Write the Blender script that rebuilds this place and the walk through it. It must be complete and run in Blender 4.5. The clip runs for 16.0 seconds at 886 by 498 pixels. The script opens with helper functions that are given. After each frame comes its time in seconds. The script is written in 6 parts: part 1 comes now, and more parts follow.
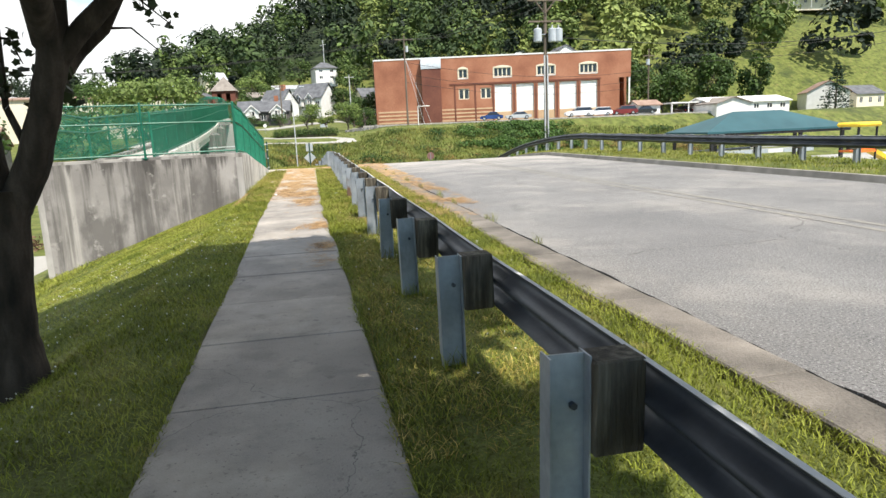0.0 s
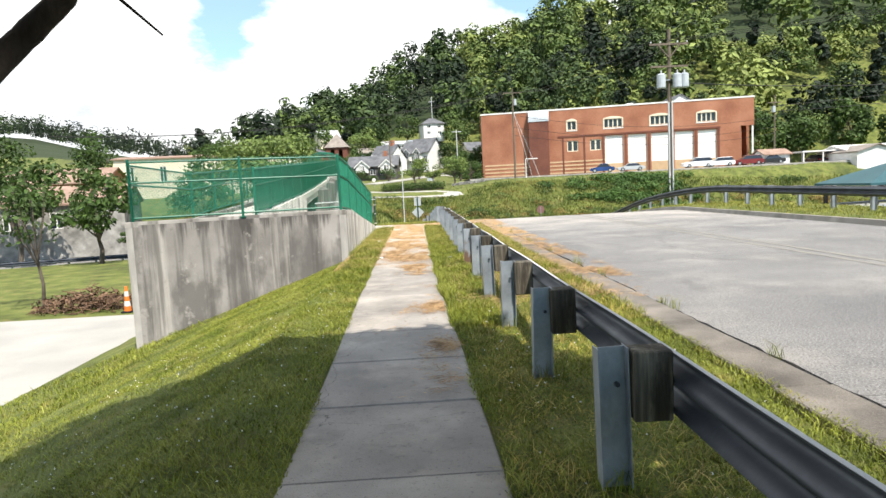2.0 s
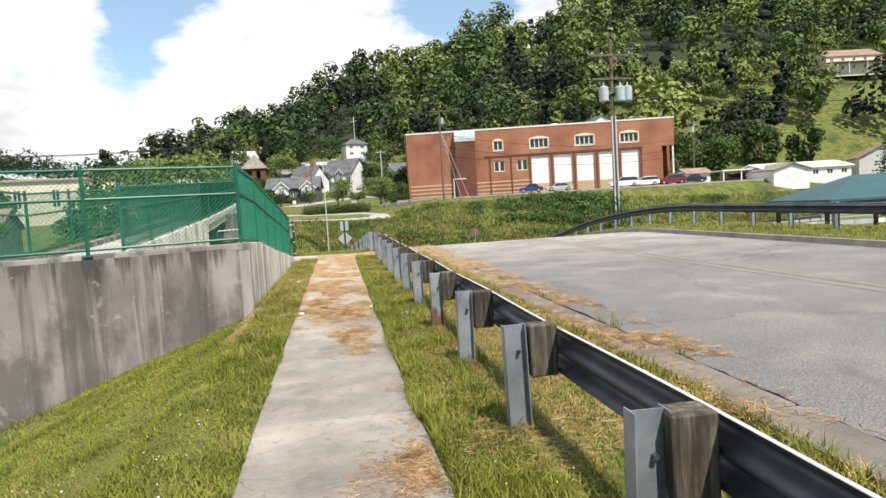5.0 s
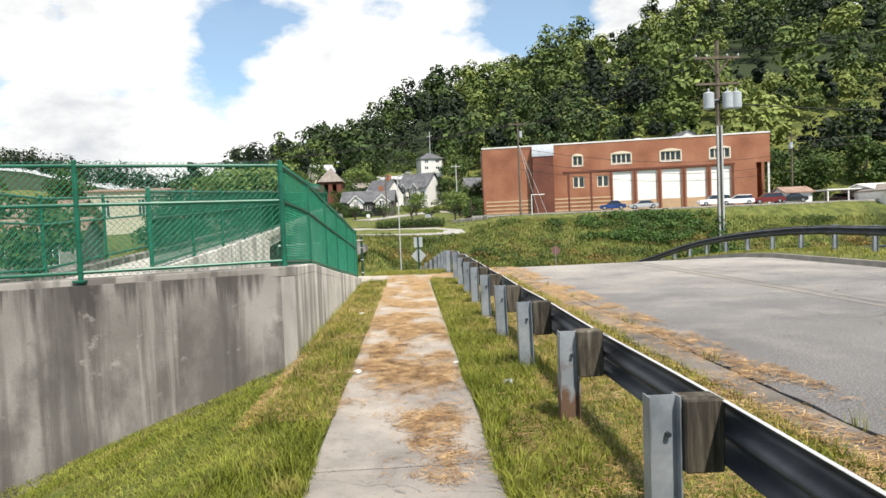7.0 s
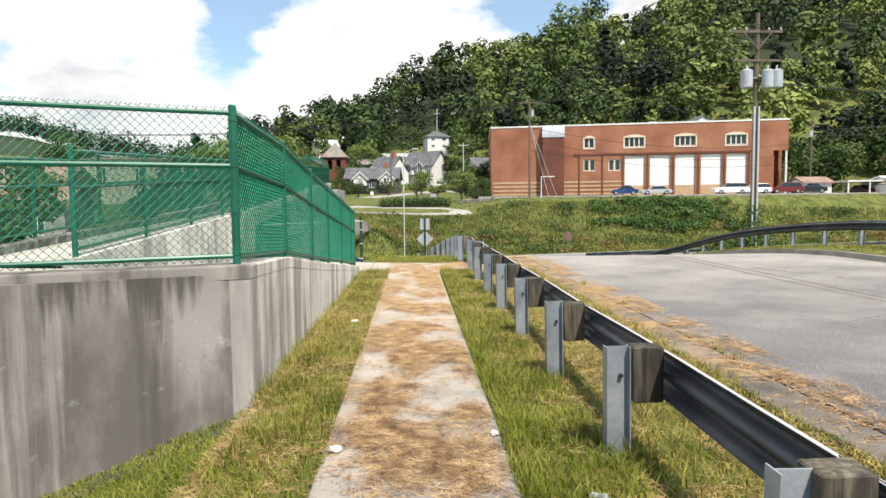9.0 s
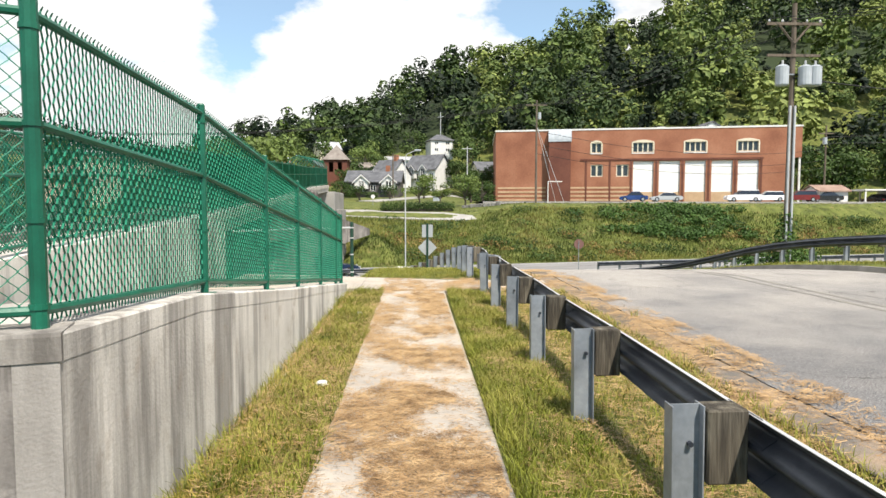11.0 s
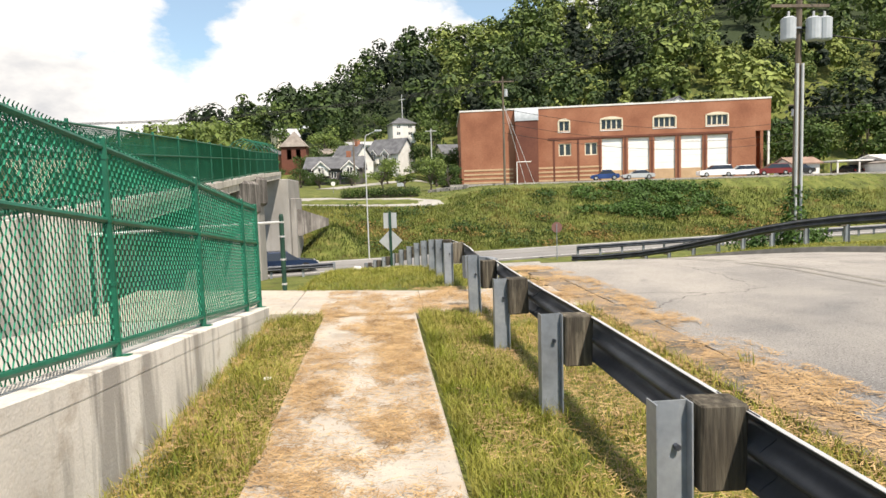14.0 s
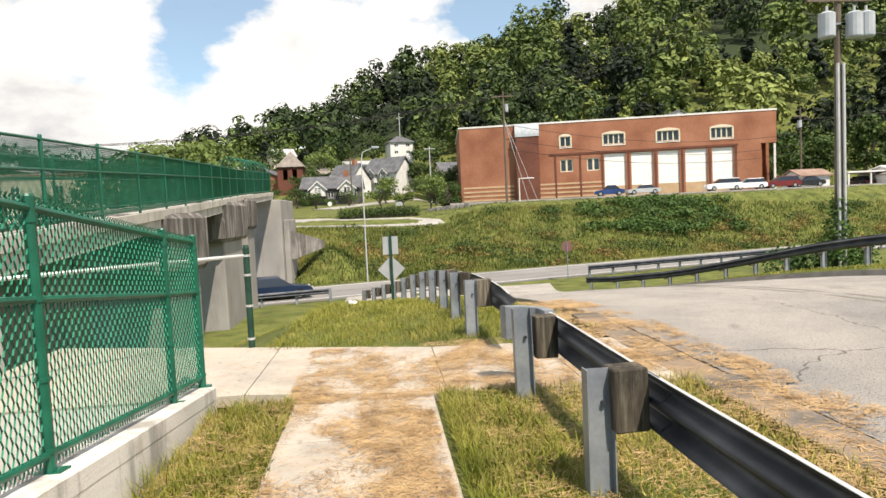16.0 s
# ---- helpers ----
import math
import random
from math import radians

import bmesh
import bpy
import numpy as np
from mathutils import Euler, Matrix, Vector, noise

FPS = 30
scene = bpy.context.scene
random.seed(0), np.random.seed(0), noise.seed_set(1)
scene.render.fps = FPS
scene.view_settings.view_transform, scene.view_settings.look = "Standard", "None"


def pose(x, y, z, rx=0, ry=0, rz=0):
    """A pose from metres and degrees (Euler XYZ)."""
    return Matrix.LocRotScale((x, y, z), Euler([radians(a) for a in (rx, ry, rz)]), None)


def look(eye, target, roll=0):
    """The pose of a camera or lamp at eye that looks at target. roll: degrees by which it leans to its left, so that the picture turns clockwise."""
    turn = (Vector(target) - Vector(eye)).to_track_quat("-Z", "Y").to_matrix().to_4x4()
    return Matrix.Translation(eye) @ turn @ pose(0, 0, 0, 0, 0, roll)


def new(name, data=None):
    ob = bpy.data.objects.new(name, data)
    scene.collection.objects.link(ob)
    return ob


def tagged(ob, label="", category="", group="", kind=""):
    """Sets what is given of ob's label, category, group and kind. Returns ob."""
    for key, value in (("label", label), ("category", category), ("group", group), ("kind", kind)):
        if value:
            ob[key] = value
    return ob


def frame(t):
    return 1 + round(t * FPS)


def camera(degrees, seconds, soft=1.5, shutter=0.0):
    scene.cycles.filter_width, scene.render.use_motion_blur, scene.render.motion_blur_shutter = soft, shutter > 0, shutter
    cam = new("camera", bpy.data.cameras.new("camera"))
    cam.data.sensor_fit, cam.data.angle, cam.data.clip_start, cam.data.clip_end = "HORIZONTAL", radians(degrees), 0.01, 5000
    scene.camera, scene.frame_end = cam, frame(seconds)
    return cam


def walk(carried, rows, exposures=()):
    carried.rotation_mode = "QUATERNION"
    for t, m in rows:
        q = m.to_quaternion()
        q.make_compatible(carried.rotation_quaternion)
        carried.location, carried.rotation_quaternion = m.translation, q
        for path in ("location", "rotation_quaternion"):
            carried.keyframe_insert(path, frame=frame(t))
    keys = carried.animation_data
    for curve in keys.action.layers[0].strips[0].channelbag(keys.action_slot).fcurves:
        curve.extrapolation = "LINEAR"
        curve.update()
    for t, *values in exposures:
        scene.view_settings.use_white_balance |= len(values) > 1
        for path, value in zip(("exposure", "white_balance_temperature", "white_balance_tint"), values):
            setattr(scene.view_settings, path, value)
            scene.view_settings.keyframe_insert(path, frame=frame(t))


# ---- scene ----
cam = camera(69.5, 16.0)
PATH = [
    (0, (0.275, -1.707, 1.531), (0.651, 0.223, 1.164), -2.5),
    (0.5, (0.285, -1.054, 1.502), (0.495, 0.912, 1.197), -1.3),
    (1, (0.23, -0.316, 1.548), (0.327, 1.66, 1.257), 0.1),
    (1.5, (0.193, 0.269, 1.577), (0.341, 2.257, 1.41), -0.3),
    (2, (0.151, 1.025, 1.57), (0.22, 3.014, 1.379), -2.9),
    (2.1, (0.144, 1.167, 1.568), (0.141, 3.16, 1.397), -2.9),
    (2.5, (0.094, 1.709, 1.552), (0.424, 3.673, 1.364), -3.2),
    (3, (0.050, 2.505, 1.596), (0.260, 4.478, 1.345), -5.5),
    (3.5, (-0.059, 3.275, 1.612), (0.187, 5.248, 1.394), -5.1),
    (5.8, (-0.052, 6.896, 1.588), (0.262, 8.867, 1.458), -3.3),
    (6, (-0.049, 7.227, 1.61), (0.174, 9.205, 1.41), -4.9),
    (6.5, (-0.076, 7.979, 1.598), (0.106, 9.968, 1.491), -2.6),
    (7, (-0.084, 8.71, 1.613), (0.005, 10.706, 1.536), -2.4),
    (7.5, (-0.127, 9.35, 1.59), (-0.113, 11.344, 1.428), 0.1),
    (8, (-0.116, 10.101, 1.617), (0.006, 12.094, 1.49), -1.1),
    (8.5, (-0.132, 10.822, 1.629), (-0.093, 12.812, 1.431), 0.5),
    (9, (-0.199, 11.536, 1.661), (-0.121, 13.529, 1.521), -0.6),
    (9.5, (-0.176, 12.286, 1.685), (-0.172, 14.283, 1.579), -1.0),
    (9.7, (-0.206, 12.569, 1.661), (-0.168, 14.567, 1.579), 0.4),
    (11.8, (-0.161, 15.691, 1.661), (-0.077, 17.684, 1.514), -0.2),
    (12, (-0.152, 15.967, 1.627), (-0.085, 17.964, 1.548), -0.7),
    (12.5, (-0.115, 16.654, 1.616), (0.102, 18.64, 1.516), -1.7),
    (13, (-0.117, 17.372, 1.595), (0.026, 19.362, 1.448), -0.8),
    (13.5, (-0.067, 18.119, 1.596), (0.199, 20.094, 1.425), -3.2),
    (14, (-0.044, 18.827, 1.604), (0.132, 20.811, 1.431), -1.8),
    (14.5, (-0.042, 19.532, 1.618), (0.206, 21.509, 1.436), -1.8),
    (15, (-0.041, 20.212, 1.659), (0.103, 22.194, 1.43), -1.5),
    (15.5, (-0.051, 20.943, 1.666), (0.063, 22.927, 1.441), -1.5),
    (16, (-0.059, 21.672, 1.644), (0.123, 23.66, 1.528), -2.7),
]
walk(cam, [(t, look(eye, target, roll)) for t, eye, target, roll in PATH],
     exposures=[(0, 0.78, 6500, 7), (1.5, 0.96, 6500, 7), (2.5, 0.74, 6550, 7), (3.5, 0.62, 6600, 7), (6, 0.50, 6650, 8), (8, 0.50, 6650, 8), (9, 0.54, 6650, 8), (12, 0.60, 6750, 8), (14, 0.56, 7050, 10), (16, 0.52, 7100, 10)])

# ---- sky, sun ----
SUN = Vector((0.24, -0.50, 0.83)).normalized()
world = bpy.data.worlds.new("sky_world")
scene.world = world
world.use_nodes = True
wn, wl = world.node_tree.nodes, world.node_tree.links
wn.clear()
w_out = wn.new("ShaderNodeOutputWorld")
w_bg = wn.new("ShaderNodeBackground")
w_sky = wn.new("ShaderNodeTexSky")
w_sky.sky_type = "NISHITA"
w_sky.sun_disc = False
w_sky.sun_elevation = math.asin(SUN.z)
w_sky.sun_rotation = math.atan2(SUN.x, SUN.y)
w_sky.air_density, w_sky.dust_density = 1.0, 0.6
w_bg.inputs["Strength"].default_value = 0.09


def wnode(kind, **inputs):
    nd = wn.new(kind)
    for k, v in inputs.items():
        nd.inputs[k].default_value = v
    return nd


# fair-weather cumulus: broad white cloud with gaps of blue
w_co = wn.new("ShaderNodeTexCoord")
w_map = wn.new("ShaderNodeMapping")
w_map.inputs["Scale"].default_value = (1.0, 1.0, 1.9)
w_map.inputs["Location"].default_value = (0.31, 0.12, 0.2)
w_n1 = wnode("ShaderNodeTexNoise", Scale=5.0, Detail=10.0, Roughness=0.58)
wl.new(w_co.outputs["Generated"], w_map.inputs[0])
wl.new(w_map.outputs[0], w_n1.inputs["Vector"])
# gaps between the cloud banks; the widest two, unseen, are added to lower fill
w_gap = None
for (gx, gy, gz), size, depth in (((-0.265, 0.935, 0.250), 0.10, 0.22), ((-0.20, 0.936, 0.30), 0.115, 0.22), ((0.168, 0.94, 0.302), 0.11, 0.22), ((0.19, 0.93, 0.36), 0.16, 0.22), ((-0.75, 0.4, 0.5), 0.4, 0.10), ((0.25, -0.35, 0.9), 1.15, 0.42), ((-0.2, -0.9, 0.35), 1.2, 0.36)):
    d = wn.new("ShaderNodeVectorMath")
    d.operation = "DISTANCE"
    wl.new(w_co.outputs["Generated"], d.inputs[0])
    d.inputs[1].default_value = Vector((gx, gy, gz)).normalized()
    r = wn.new("ShaderNodeMapRange")
    r.interpolation_type = "SMOOTHSTEP"
    r.inputs["From Min"].default_value, r.inputs["From Max"].default_value = 0.0, size
    r.inputs["To Min"].default_value, r.inputs["To Max"].default_value = depth, 0.0
    wl.new(d.outputs["Value"], r.inputs["Value"])
    if w_gap is None:
        w_gap = r
    else:
        a = wn.new("ShaderNodeMath")
        wl.new(w_gap.outputs[0], a.inputs[0])
        wl.new(r.outputs[0], a.inputs[1])
        w_gap = a
w_sub = wn.new("ShaderNodeMath")
w_sub.operation = "SUBTRACT"
wl.new(w_n1.outputs["Fac"], w_sub.inputs[0])
wl.new(w_gap.outputs[0], w_sub.inputs[1])
w_ramp = wn.new("ShaderNodeValToRGB")
w_ramp.color_ramp.elements[0].position, w_ramp.color_ramp.elements[0].color = 0.31, (0.2, 0.2, 0.2, 1)
w_ramp.color_ramp.elements[1].position, w_ramp.color_ramp.elements[1].color = 0.42, (1, 1, 1, 1)
wl.new(w_sub.outputs[0], w_ramp.inputs["Fac"])
w_n2 = wnode("ShaderNodeTexNoise", Scale=4.2, Detail=6.0, Roughness=0.6)
wl.new(w_map.outputs[0], w_n2.inputs["Vector"])
w_shade = wn.new("ShaderNodeValToRGB")
w_shade.color_ramp.elements[0].position, w_shade.color_ramp.elements[0].color = 0.34, (5.4, 5.6, 6.1, 1)
w_shade.color_ramp.elements[1].position, w_shade.color_ramp.elements[1].color = 0.52, (8.8, 8.8, 8.9, 1)
wl.new(w_n2.outputs["Fac"], w_shade.inputs["Fac"])
w_mix = wn.new("ShaderNodeMix")
w_mix.data_type = "RGBA"
wl.new(w_ramp.outputs["Color"], w_mix.inputs["Factor"])
w_blue = wn.new("ShaderNodeVectorMath")
w_blue.operation = "MULTIPLY"
w_blue.inputs[1].default_value = (0.95, 1.3, 1.42)
wl.new(w_sky.outputs[0], w_blue.inputs[0])
wl.new(w_blue.outputs[0], w_mix.inputs["A"])
wl.new(w_shade.outputs["Color"], w_mix.inputs["B"])
wl.new(w_mix.outputs["Result"], w_bg.inputs["Color"])
wl.new(w_bg.outputs[0], w_out.inputs["Surface"])

sun = new("sun", bpy.data.lights.new("sun", "SUN"))
sun.data.energy, sun.data.angle, sun.data.color = 5.0, radians(0.53), (1.0, 0.915, 0.825)
sun.matrix_world = look(SUN * 100, (0, 0, 0))


# ---- materials ----
def material(name, ramp, scale=3.0, detail=6.0, rough=0.8, bump=0.0, bump_scale=60.0, metal=0.0, grain=None, stretch=(1, 1, 1), island=0.0, spec=0.3, trans=0.0, objrand=0.0):
    """A principled material: a colour ramp over noise, a finer grain, a bump; island / objrand: how much pieces differ."""
    m = bpy.data.materials.new(name)
    m.use_nodes = True
    nt, lk = m.node_tree.nodes, m.node_tree.links
    bsdf = nt["Principled BSDF"]
    bsdf.inputs["Roughness"].default_value = rough
    bsdf.inputs["Metallic"].default_value = metal
    bsdf.inputs["Specular IOR Level"].default_value = spec
    co = nt.new("ShaderNodeTexCoord")
    geo = nt.new("ShaderNodeNewGeometry")
    mp = nt.new("ShaderNodeMapping")
    mp.inputs["Scale"].default_value = stretch
    lk.new(geo.outputs["Position"], mp.inputs[0])
    nz = nt.new("ShaderNodeTexNoise")
    nz.inputs["Scale"].default_value, nz.inputs["Detail"].default_value = scale, detail
    lk.new(mp.outputs[0], nz.inputs["Vector"])
    cr = nt.new("ShaderNodeValToRGB")
    el = cr.color_ramp.elements
    n = len(ramp)
    for i, c in enumerate(ramp):
        p = 0.5 if n == 1 else 0.3 + 0.4 * i / (n - 1)
        e = el[i] if i < 2 else el.new(p)
        e.position, e.color = p, (*c, 1)
    if n == 1:
        el[1].position, el[1].color = 1, (*ramp[0], 1)
    lk.new(nz.outputs["Fac"], cr.inputs["Fac"])
    col = cr.outputs["Color"]

    def times(col, src, lo, hi):
        mr = nt.new("ShaderNodeMapRange")
        mr.inputs["To Min"].default_value, mr.inputs["To Max"].default_value = lo, hi
        lk.new(src, mr.inputs["Value"])
        mx = nt.new("ShaderNodeVectorMath")
        mx.operation = "SCALE"
        lk.new(col, mx.inputs[0])
        lk.new(mr.outputs[0], mx.inputs["Scale"])
        return mx.outputs[0]

    if grain:
        g = nt.new("ShaderNodeTexNoise")
        g.inputs["Scale"].default_value, g.inputs["Detail"].default_value = grain[0], 3.0
        lk.new(geo.outputs["Position"], g.inputs["Vector"])
        col = times(col, g.outputs["Fac"], 1 - grain[1], 1 + grain[1])
    if island:
        col = times(col, geo.outputs["Random Per Island"], 1 - island, 1 + island)
    if objrand:
        oi = nt.new("ShaderNodeObjectInfo")
        col = times(col, oi.outputs["Random"], 1 - objrand, 1 + objrand)
    lk.new(col, bsdf.inputs["Base Color"])
    if bump:
        b = nt.new("ShaderNodeBump")
        b.inputs["Strength"].default_value, b.inputs["Distance"].default_value = bump, 0.02
        bn = nt.new("ShaderNodeTexNoise")
        bn.inputs["Scale"].default_value, bn.inputs["Detail"].default_value = bump_scale, 5.0
        lk.new(mp.outputs[0], bn.inputs["Vector"])
        lk.new(bn.outputs["Fac"], b.inputs["Height"])
        lk.new(b.outputs[0], bsdf.inputs["Normal"])
    if trans:
        tr = nt.new("ShaderNodeBsdfTranslucent")
        lk.new(col, tr.inputs["Color"])
        ms = nt.new("ShaderNodeMixShader")
        ms.inputs[0].default_value = trans
        lk.new(bsdf.outputs[0], ms.inputs[1])
        lk.new(tr.outputs[0], ms.inputs[2])
        lk.new(ms.outputs[0], nt["Material Output"].inputs["Surface"])
    return m


def overlay(m, color, scale, lo, hi, stretch=(1, 1, 1), amount=1.0, detail=8.0, offset=(0, 0, 0), fade=None):
    """Lays a stain of its own colour over a material where noise passes lo..hi; fade=(axis, a, b): it grows from a to b along x, y or z."""
    nt, lk = m.node_tree.nodes, m.node_tree.links
    bsdf = nt["Principled BSDF"]
    old = bsdf.inputs["Base Color"].links[0].from_socket
    geo = nt.new("ShaderNodeNewGeometry")
    mp = nt.new("ShaderNodeMapping")
    mp.inputs["Scale"].default_value, mp.inputs["Location"].default_value = stretch, offset
    lk.new(geo.outputs["Position"], mp.inputs[0])
    nz = nt.new("ShaderNodeTexNoise")
    nz.inputs["Scale"].default_value, nz.inputs["Detail"].default_value, nz.inputs["Roughness"].default_value = scale, detail, 0.62
    lk.new(mp.outputs[0], nz.inputs["Vector"])
    src = nz.outputs["Fac"]
    if fade:
        sep = nt.new("ShaderNodeSeparateXYZ")
        lk.new(geo.outputs["Position"], sep.inputs[0])
        fr = nt.new("ShaderNodeMapRange")
        fr.inputs["From Min"].default_value, fr.inputs["From Max"].default_value = fade[1], fade[2]
        fr.inputs["To Min"].default_value, fr.inputs["To Max"].default_value = -0.35, 0.0
        lk.new(sep.outputs["xyz".index(fade[0])], fr.inputs["Value"])
        ad = nt.new("ShaderNodeMath")
        lk.new(src, ad.inputs[0])
        lk.new(fr.outputs[0], ad.inputs[1])
        src = ad.outputs[0]
    mr = nt.new("ShaderNodeMapRange")
    mr.inputs["From Min"].default_value, mr.inputs["From Max"].default_value = lo, hi
    mr.inputs["To Max"].default_value = amount
    lk.new(src, mr.inputs["Value"])
    mx = nt.new("ShaderNodeMix")
    mx.data_type = "RGBA"
    lk.new(mr.outputs[0], mx.inputs["Factor"])
    lk.new(old, mx.inputs["A"])
    mx.inputs["B"].default_value = (*color, 1)
    lk.new(mx.outputs["Result"], bsdf.inputs["Base Color"])
    return m


def cracks(m, scale, width, color):
    """Thin crooked cracks of a darker colour, broken up by noise."""
    nt, lk = m.node_tree.nodes, m.node_tree.links
    bsdf = nt["Principled BSDF"]
    old = bsdf.inputs["Base Color"].links[0].from_socket
    geo = nt.new("ShaderNodeNewGeometry")
    nz = nt.new("ShaderNodeTexNoise")
    nz.inputs["Scale"].default_value, nz.inputs["Detail"].default_value = 1.4, 6.0
    lk.new(geo.outputs["Position"], nz.inputs["Vector"])
    wob = nt.new("ShaderNodeVectorMath")
    wob.operation = "MULTIPLY_ADD"
    lk.new(nz.outputs["Color"], wob.inputs[0])
    wob.inputs[1].default_value = (0.9, 0.9, 0.0)
    lk.new(geo.outputs["Position"], wob.inputs[2])
    vo = nt.new("ShaderNodeTexVoronoi")
    vo.feature = "DISTANCE_TO_EDGE"
    vo.inputs["Scale"].default_value = scale
    lk.new(wob.outputs[0], vo.inputs["Vector"])
    mr = nt.new("ShaderNodeMapRange")
    mr.inputs["From Min"].default_value, mr.inputs["From Max"].default_value = width, width * 0.4
    mr.inputs["To Max"].default_value = 0.85
    lk.new(vo.outputs["Distance"], mr.inputs["Value"])
    mx = nt.new("ShaderNodeMix")
    mx.data_type = "RGBA"
    lk.new(mr.outputs[0], mx.inputs["Factor"])
    lk.new(old, mx.inputs["A"])
    mx.inputs["B"].default_value = (*color, 1)
    lk.new(mx.outputs["Result"], bsdf.inputs["Base Color"])


M = {}
M["ground"] = material("ground_soil_grass", [(0.05, 0.06, 0.014), (0.095, 0.115, 0.024), (0.15, 0.16, 0.042)], 0.9, 9, 0.95, 1.0, 45, grain=(38, 0.75))
overlay(M["ground"], (0.22, 0.17, 0.07), 1.1, 0.56, 0.70, amount=0.6)
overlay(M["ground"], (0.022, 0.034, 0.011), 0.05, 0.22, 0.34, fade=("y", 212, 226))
M["blade"] = material("grass_blade", [(0.085, 0.112, 0.010), (0.165, 0.19, 0.022), (0.26, 0.27, 0.05)], 1.3, 6, 0.55, island=0.6, trans=0.3)
overlay(M["blade"], (0.34, 0.27, 0.09), 2.4, 0.55, 0.66, amount=0.6)
overlay(M["blade"], (0.46, 0.40, 0.11), 2.0, 0.40, 0.62, amount=0.6, fade=("y", 11, 21), offset=(4, 0, 0))
M["dry_blade"] = material("dry_grass_blade", [(0.20, 0.17, 0.035), (0.38, 0.29, 0.075), (0.52, 0.41, 0.15)], 2.6, 6, 0.7, island=0.5, trans=0.25)
overlay(M["dry_blade"], (0.13, 0.17, 0.025), 1.9, 0.50, 0.62, amount=0.7, offset=(2, 5, 0))
M["weed"] = material("bank_weeds", [(0.04, 0.062, 0.010), (0.10, 0.122, 0.022), (0.20, 0.19, 0.045)], 0.16, 7, 0.85, island=0.45, trans=0.15)
overlay(M["weed"], (0.22, 0.13, 0.045), 0.16, 0.53, 0.66, amount=0.6, offset=(3, 8, 0))
overlay(M["weed"], (0.30, 0.23, 0.11), 0.45, 0.56, 0.68, amount=0.6, offset=(1, 2, 7))
M["vine"] = material("bank_vines", [(0.035, 0.08, 0.016), (0.08, 0.145, 0.03)], 0.5, 5, 0.6, island=0.4, trans=0.3)
M["scrub"] = material("dry_bank_scrub", [(0.09, 0.06, 0.022), (0.20, 0.135, 0.045), (0.30, 0.24, 0.09)], 0.6, 5, 0.9, island=0.4, trans=0.2)
M["straw"] = material("dry_clippings", [(0.12, 0.07, 0.034), (0.27, 0.168, 0.082), (0.43, 0.30, 0.16)], 6, 4, 0.9, island=0.5)
overlay(M["straw"], (0.50, 0.345, 0.18), 3.0, 0.25, 0.60, amount=0.6, fade=("y", 14, 22))
# near slabs kept darker: part of the shade there sits in this colour
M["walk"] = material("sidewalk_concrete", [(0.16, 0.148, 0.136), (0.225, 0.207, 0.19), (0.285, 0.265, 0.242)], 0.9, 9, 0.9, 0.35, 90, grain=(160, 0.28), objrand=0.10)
cracks(M["walk"], 0.30, 0.0011, (0.09, 0.085, 0.08))
overlay(M["walk"], (0.12, 0.11, 0.10), 2.4, 0.54, 0.72, amount=0.6)
# far slabs lightened in colour for brighter exposure and cleaner sandy concrete
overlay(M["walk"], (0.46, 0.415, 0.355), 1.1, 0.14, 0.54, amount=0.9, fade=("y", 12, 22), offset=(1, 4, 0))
overlay(M["walk"], (0.36, 0.23, 0.12), 3.4, 0.50, 0.60, stretch=(0.7, 1.5, 1), amount=0.22, fade=("y", 10, 18), detail=12.0)
overlay(M["walk"], (0.07, 0.064, 0.058), 42.0, 0.62, 0.70, amount=0.6, detail=3.0, offset=(5, 2, 0))
overlay(M["walk"], (0.10, 0.092, 0.085), 9.0, 0.60, 0.68, amount=0.55, offset=(2, 2, 0))
M["wall"] = material("cast_concrete", [(0.14, 0.128, 0.119), (0.235, 0.217, 0.203), (0.34, 0.317, 0.298)], 0.55, 9, 0.9, 0.2, 50, grain=(70, 0.18))
overlay(M["wall"], (0.088, 0.08, 0.075), 0.9, 0.49, 0.60, stretch=(1, 1, 0.45), amount=0.75, offset=(1, 7, 5))
overlay(M["wall"], (0.44, 0.41, 0.375), 1.5, 0.56, 0.66, stretch=(1.0, 1.0, 0.03), amount=0.7, offset=(7, 3, 0))
overlay(M["wall"], (0.075, 0.068, 0.063), 2.6, 0.52, 0.62, stretch=(1.0, 1.0, 0.05), amount=0.7)
overlay(M["wall"], (0.05, 0.045, 0.042), 5.0, 0.44, 0.54, stretch=(1, 1, 0.06), amount=0.8, offset=(9, 2, 0), fade=("z", 0.0, 1.05))
overlay(M["wall"], (0.38, 0.355, 0.33), 2.2, 0.63, 0.70, amount=0.6, offset=(6, 1, 3))
overlay(M["wall"], (0.12, 0.11, 0.10), 7.0, 0.60, 0.68, amount=0.5, offset=(4, 4, 1))
M["wall_pale"] = material("bleached_cast_concrete", [(0.46, 0.435, 0.40), (0.62, 0.59, 0.545), (0.75, 0.72, 0.67)], 0.8, 9, 0.9, 0.2, 50, grain=(70, 0.15))
overlay(M["wall_pale"], (0.20, 0.187, 0.173), 2.2, 0.50, 0.60, stretch=(1.0, 1.0, 0.16), amount=0.7)
overlay(M["wall_pale"], (0.17, 0.158, 0.148), 5.0, 0.57, 0.66, stretch=(1.0, 1.0, 0.08), amount=0.55, offset=(3, 8, 0))
overlay(M["wall_pale"], (0.34, 0.285, 0.23), 3.5, 0.55, 0.66, amount=0.5, offset=(4, 4, 1))
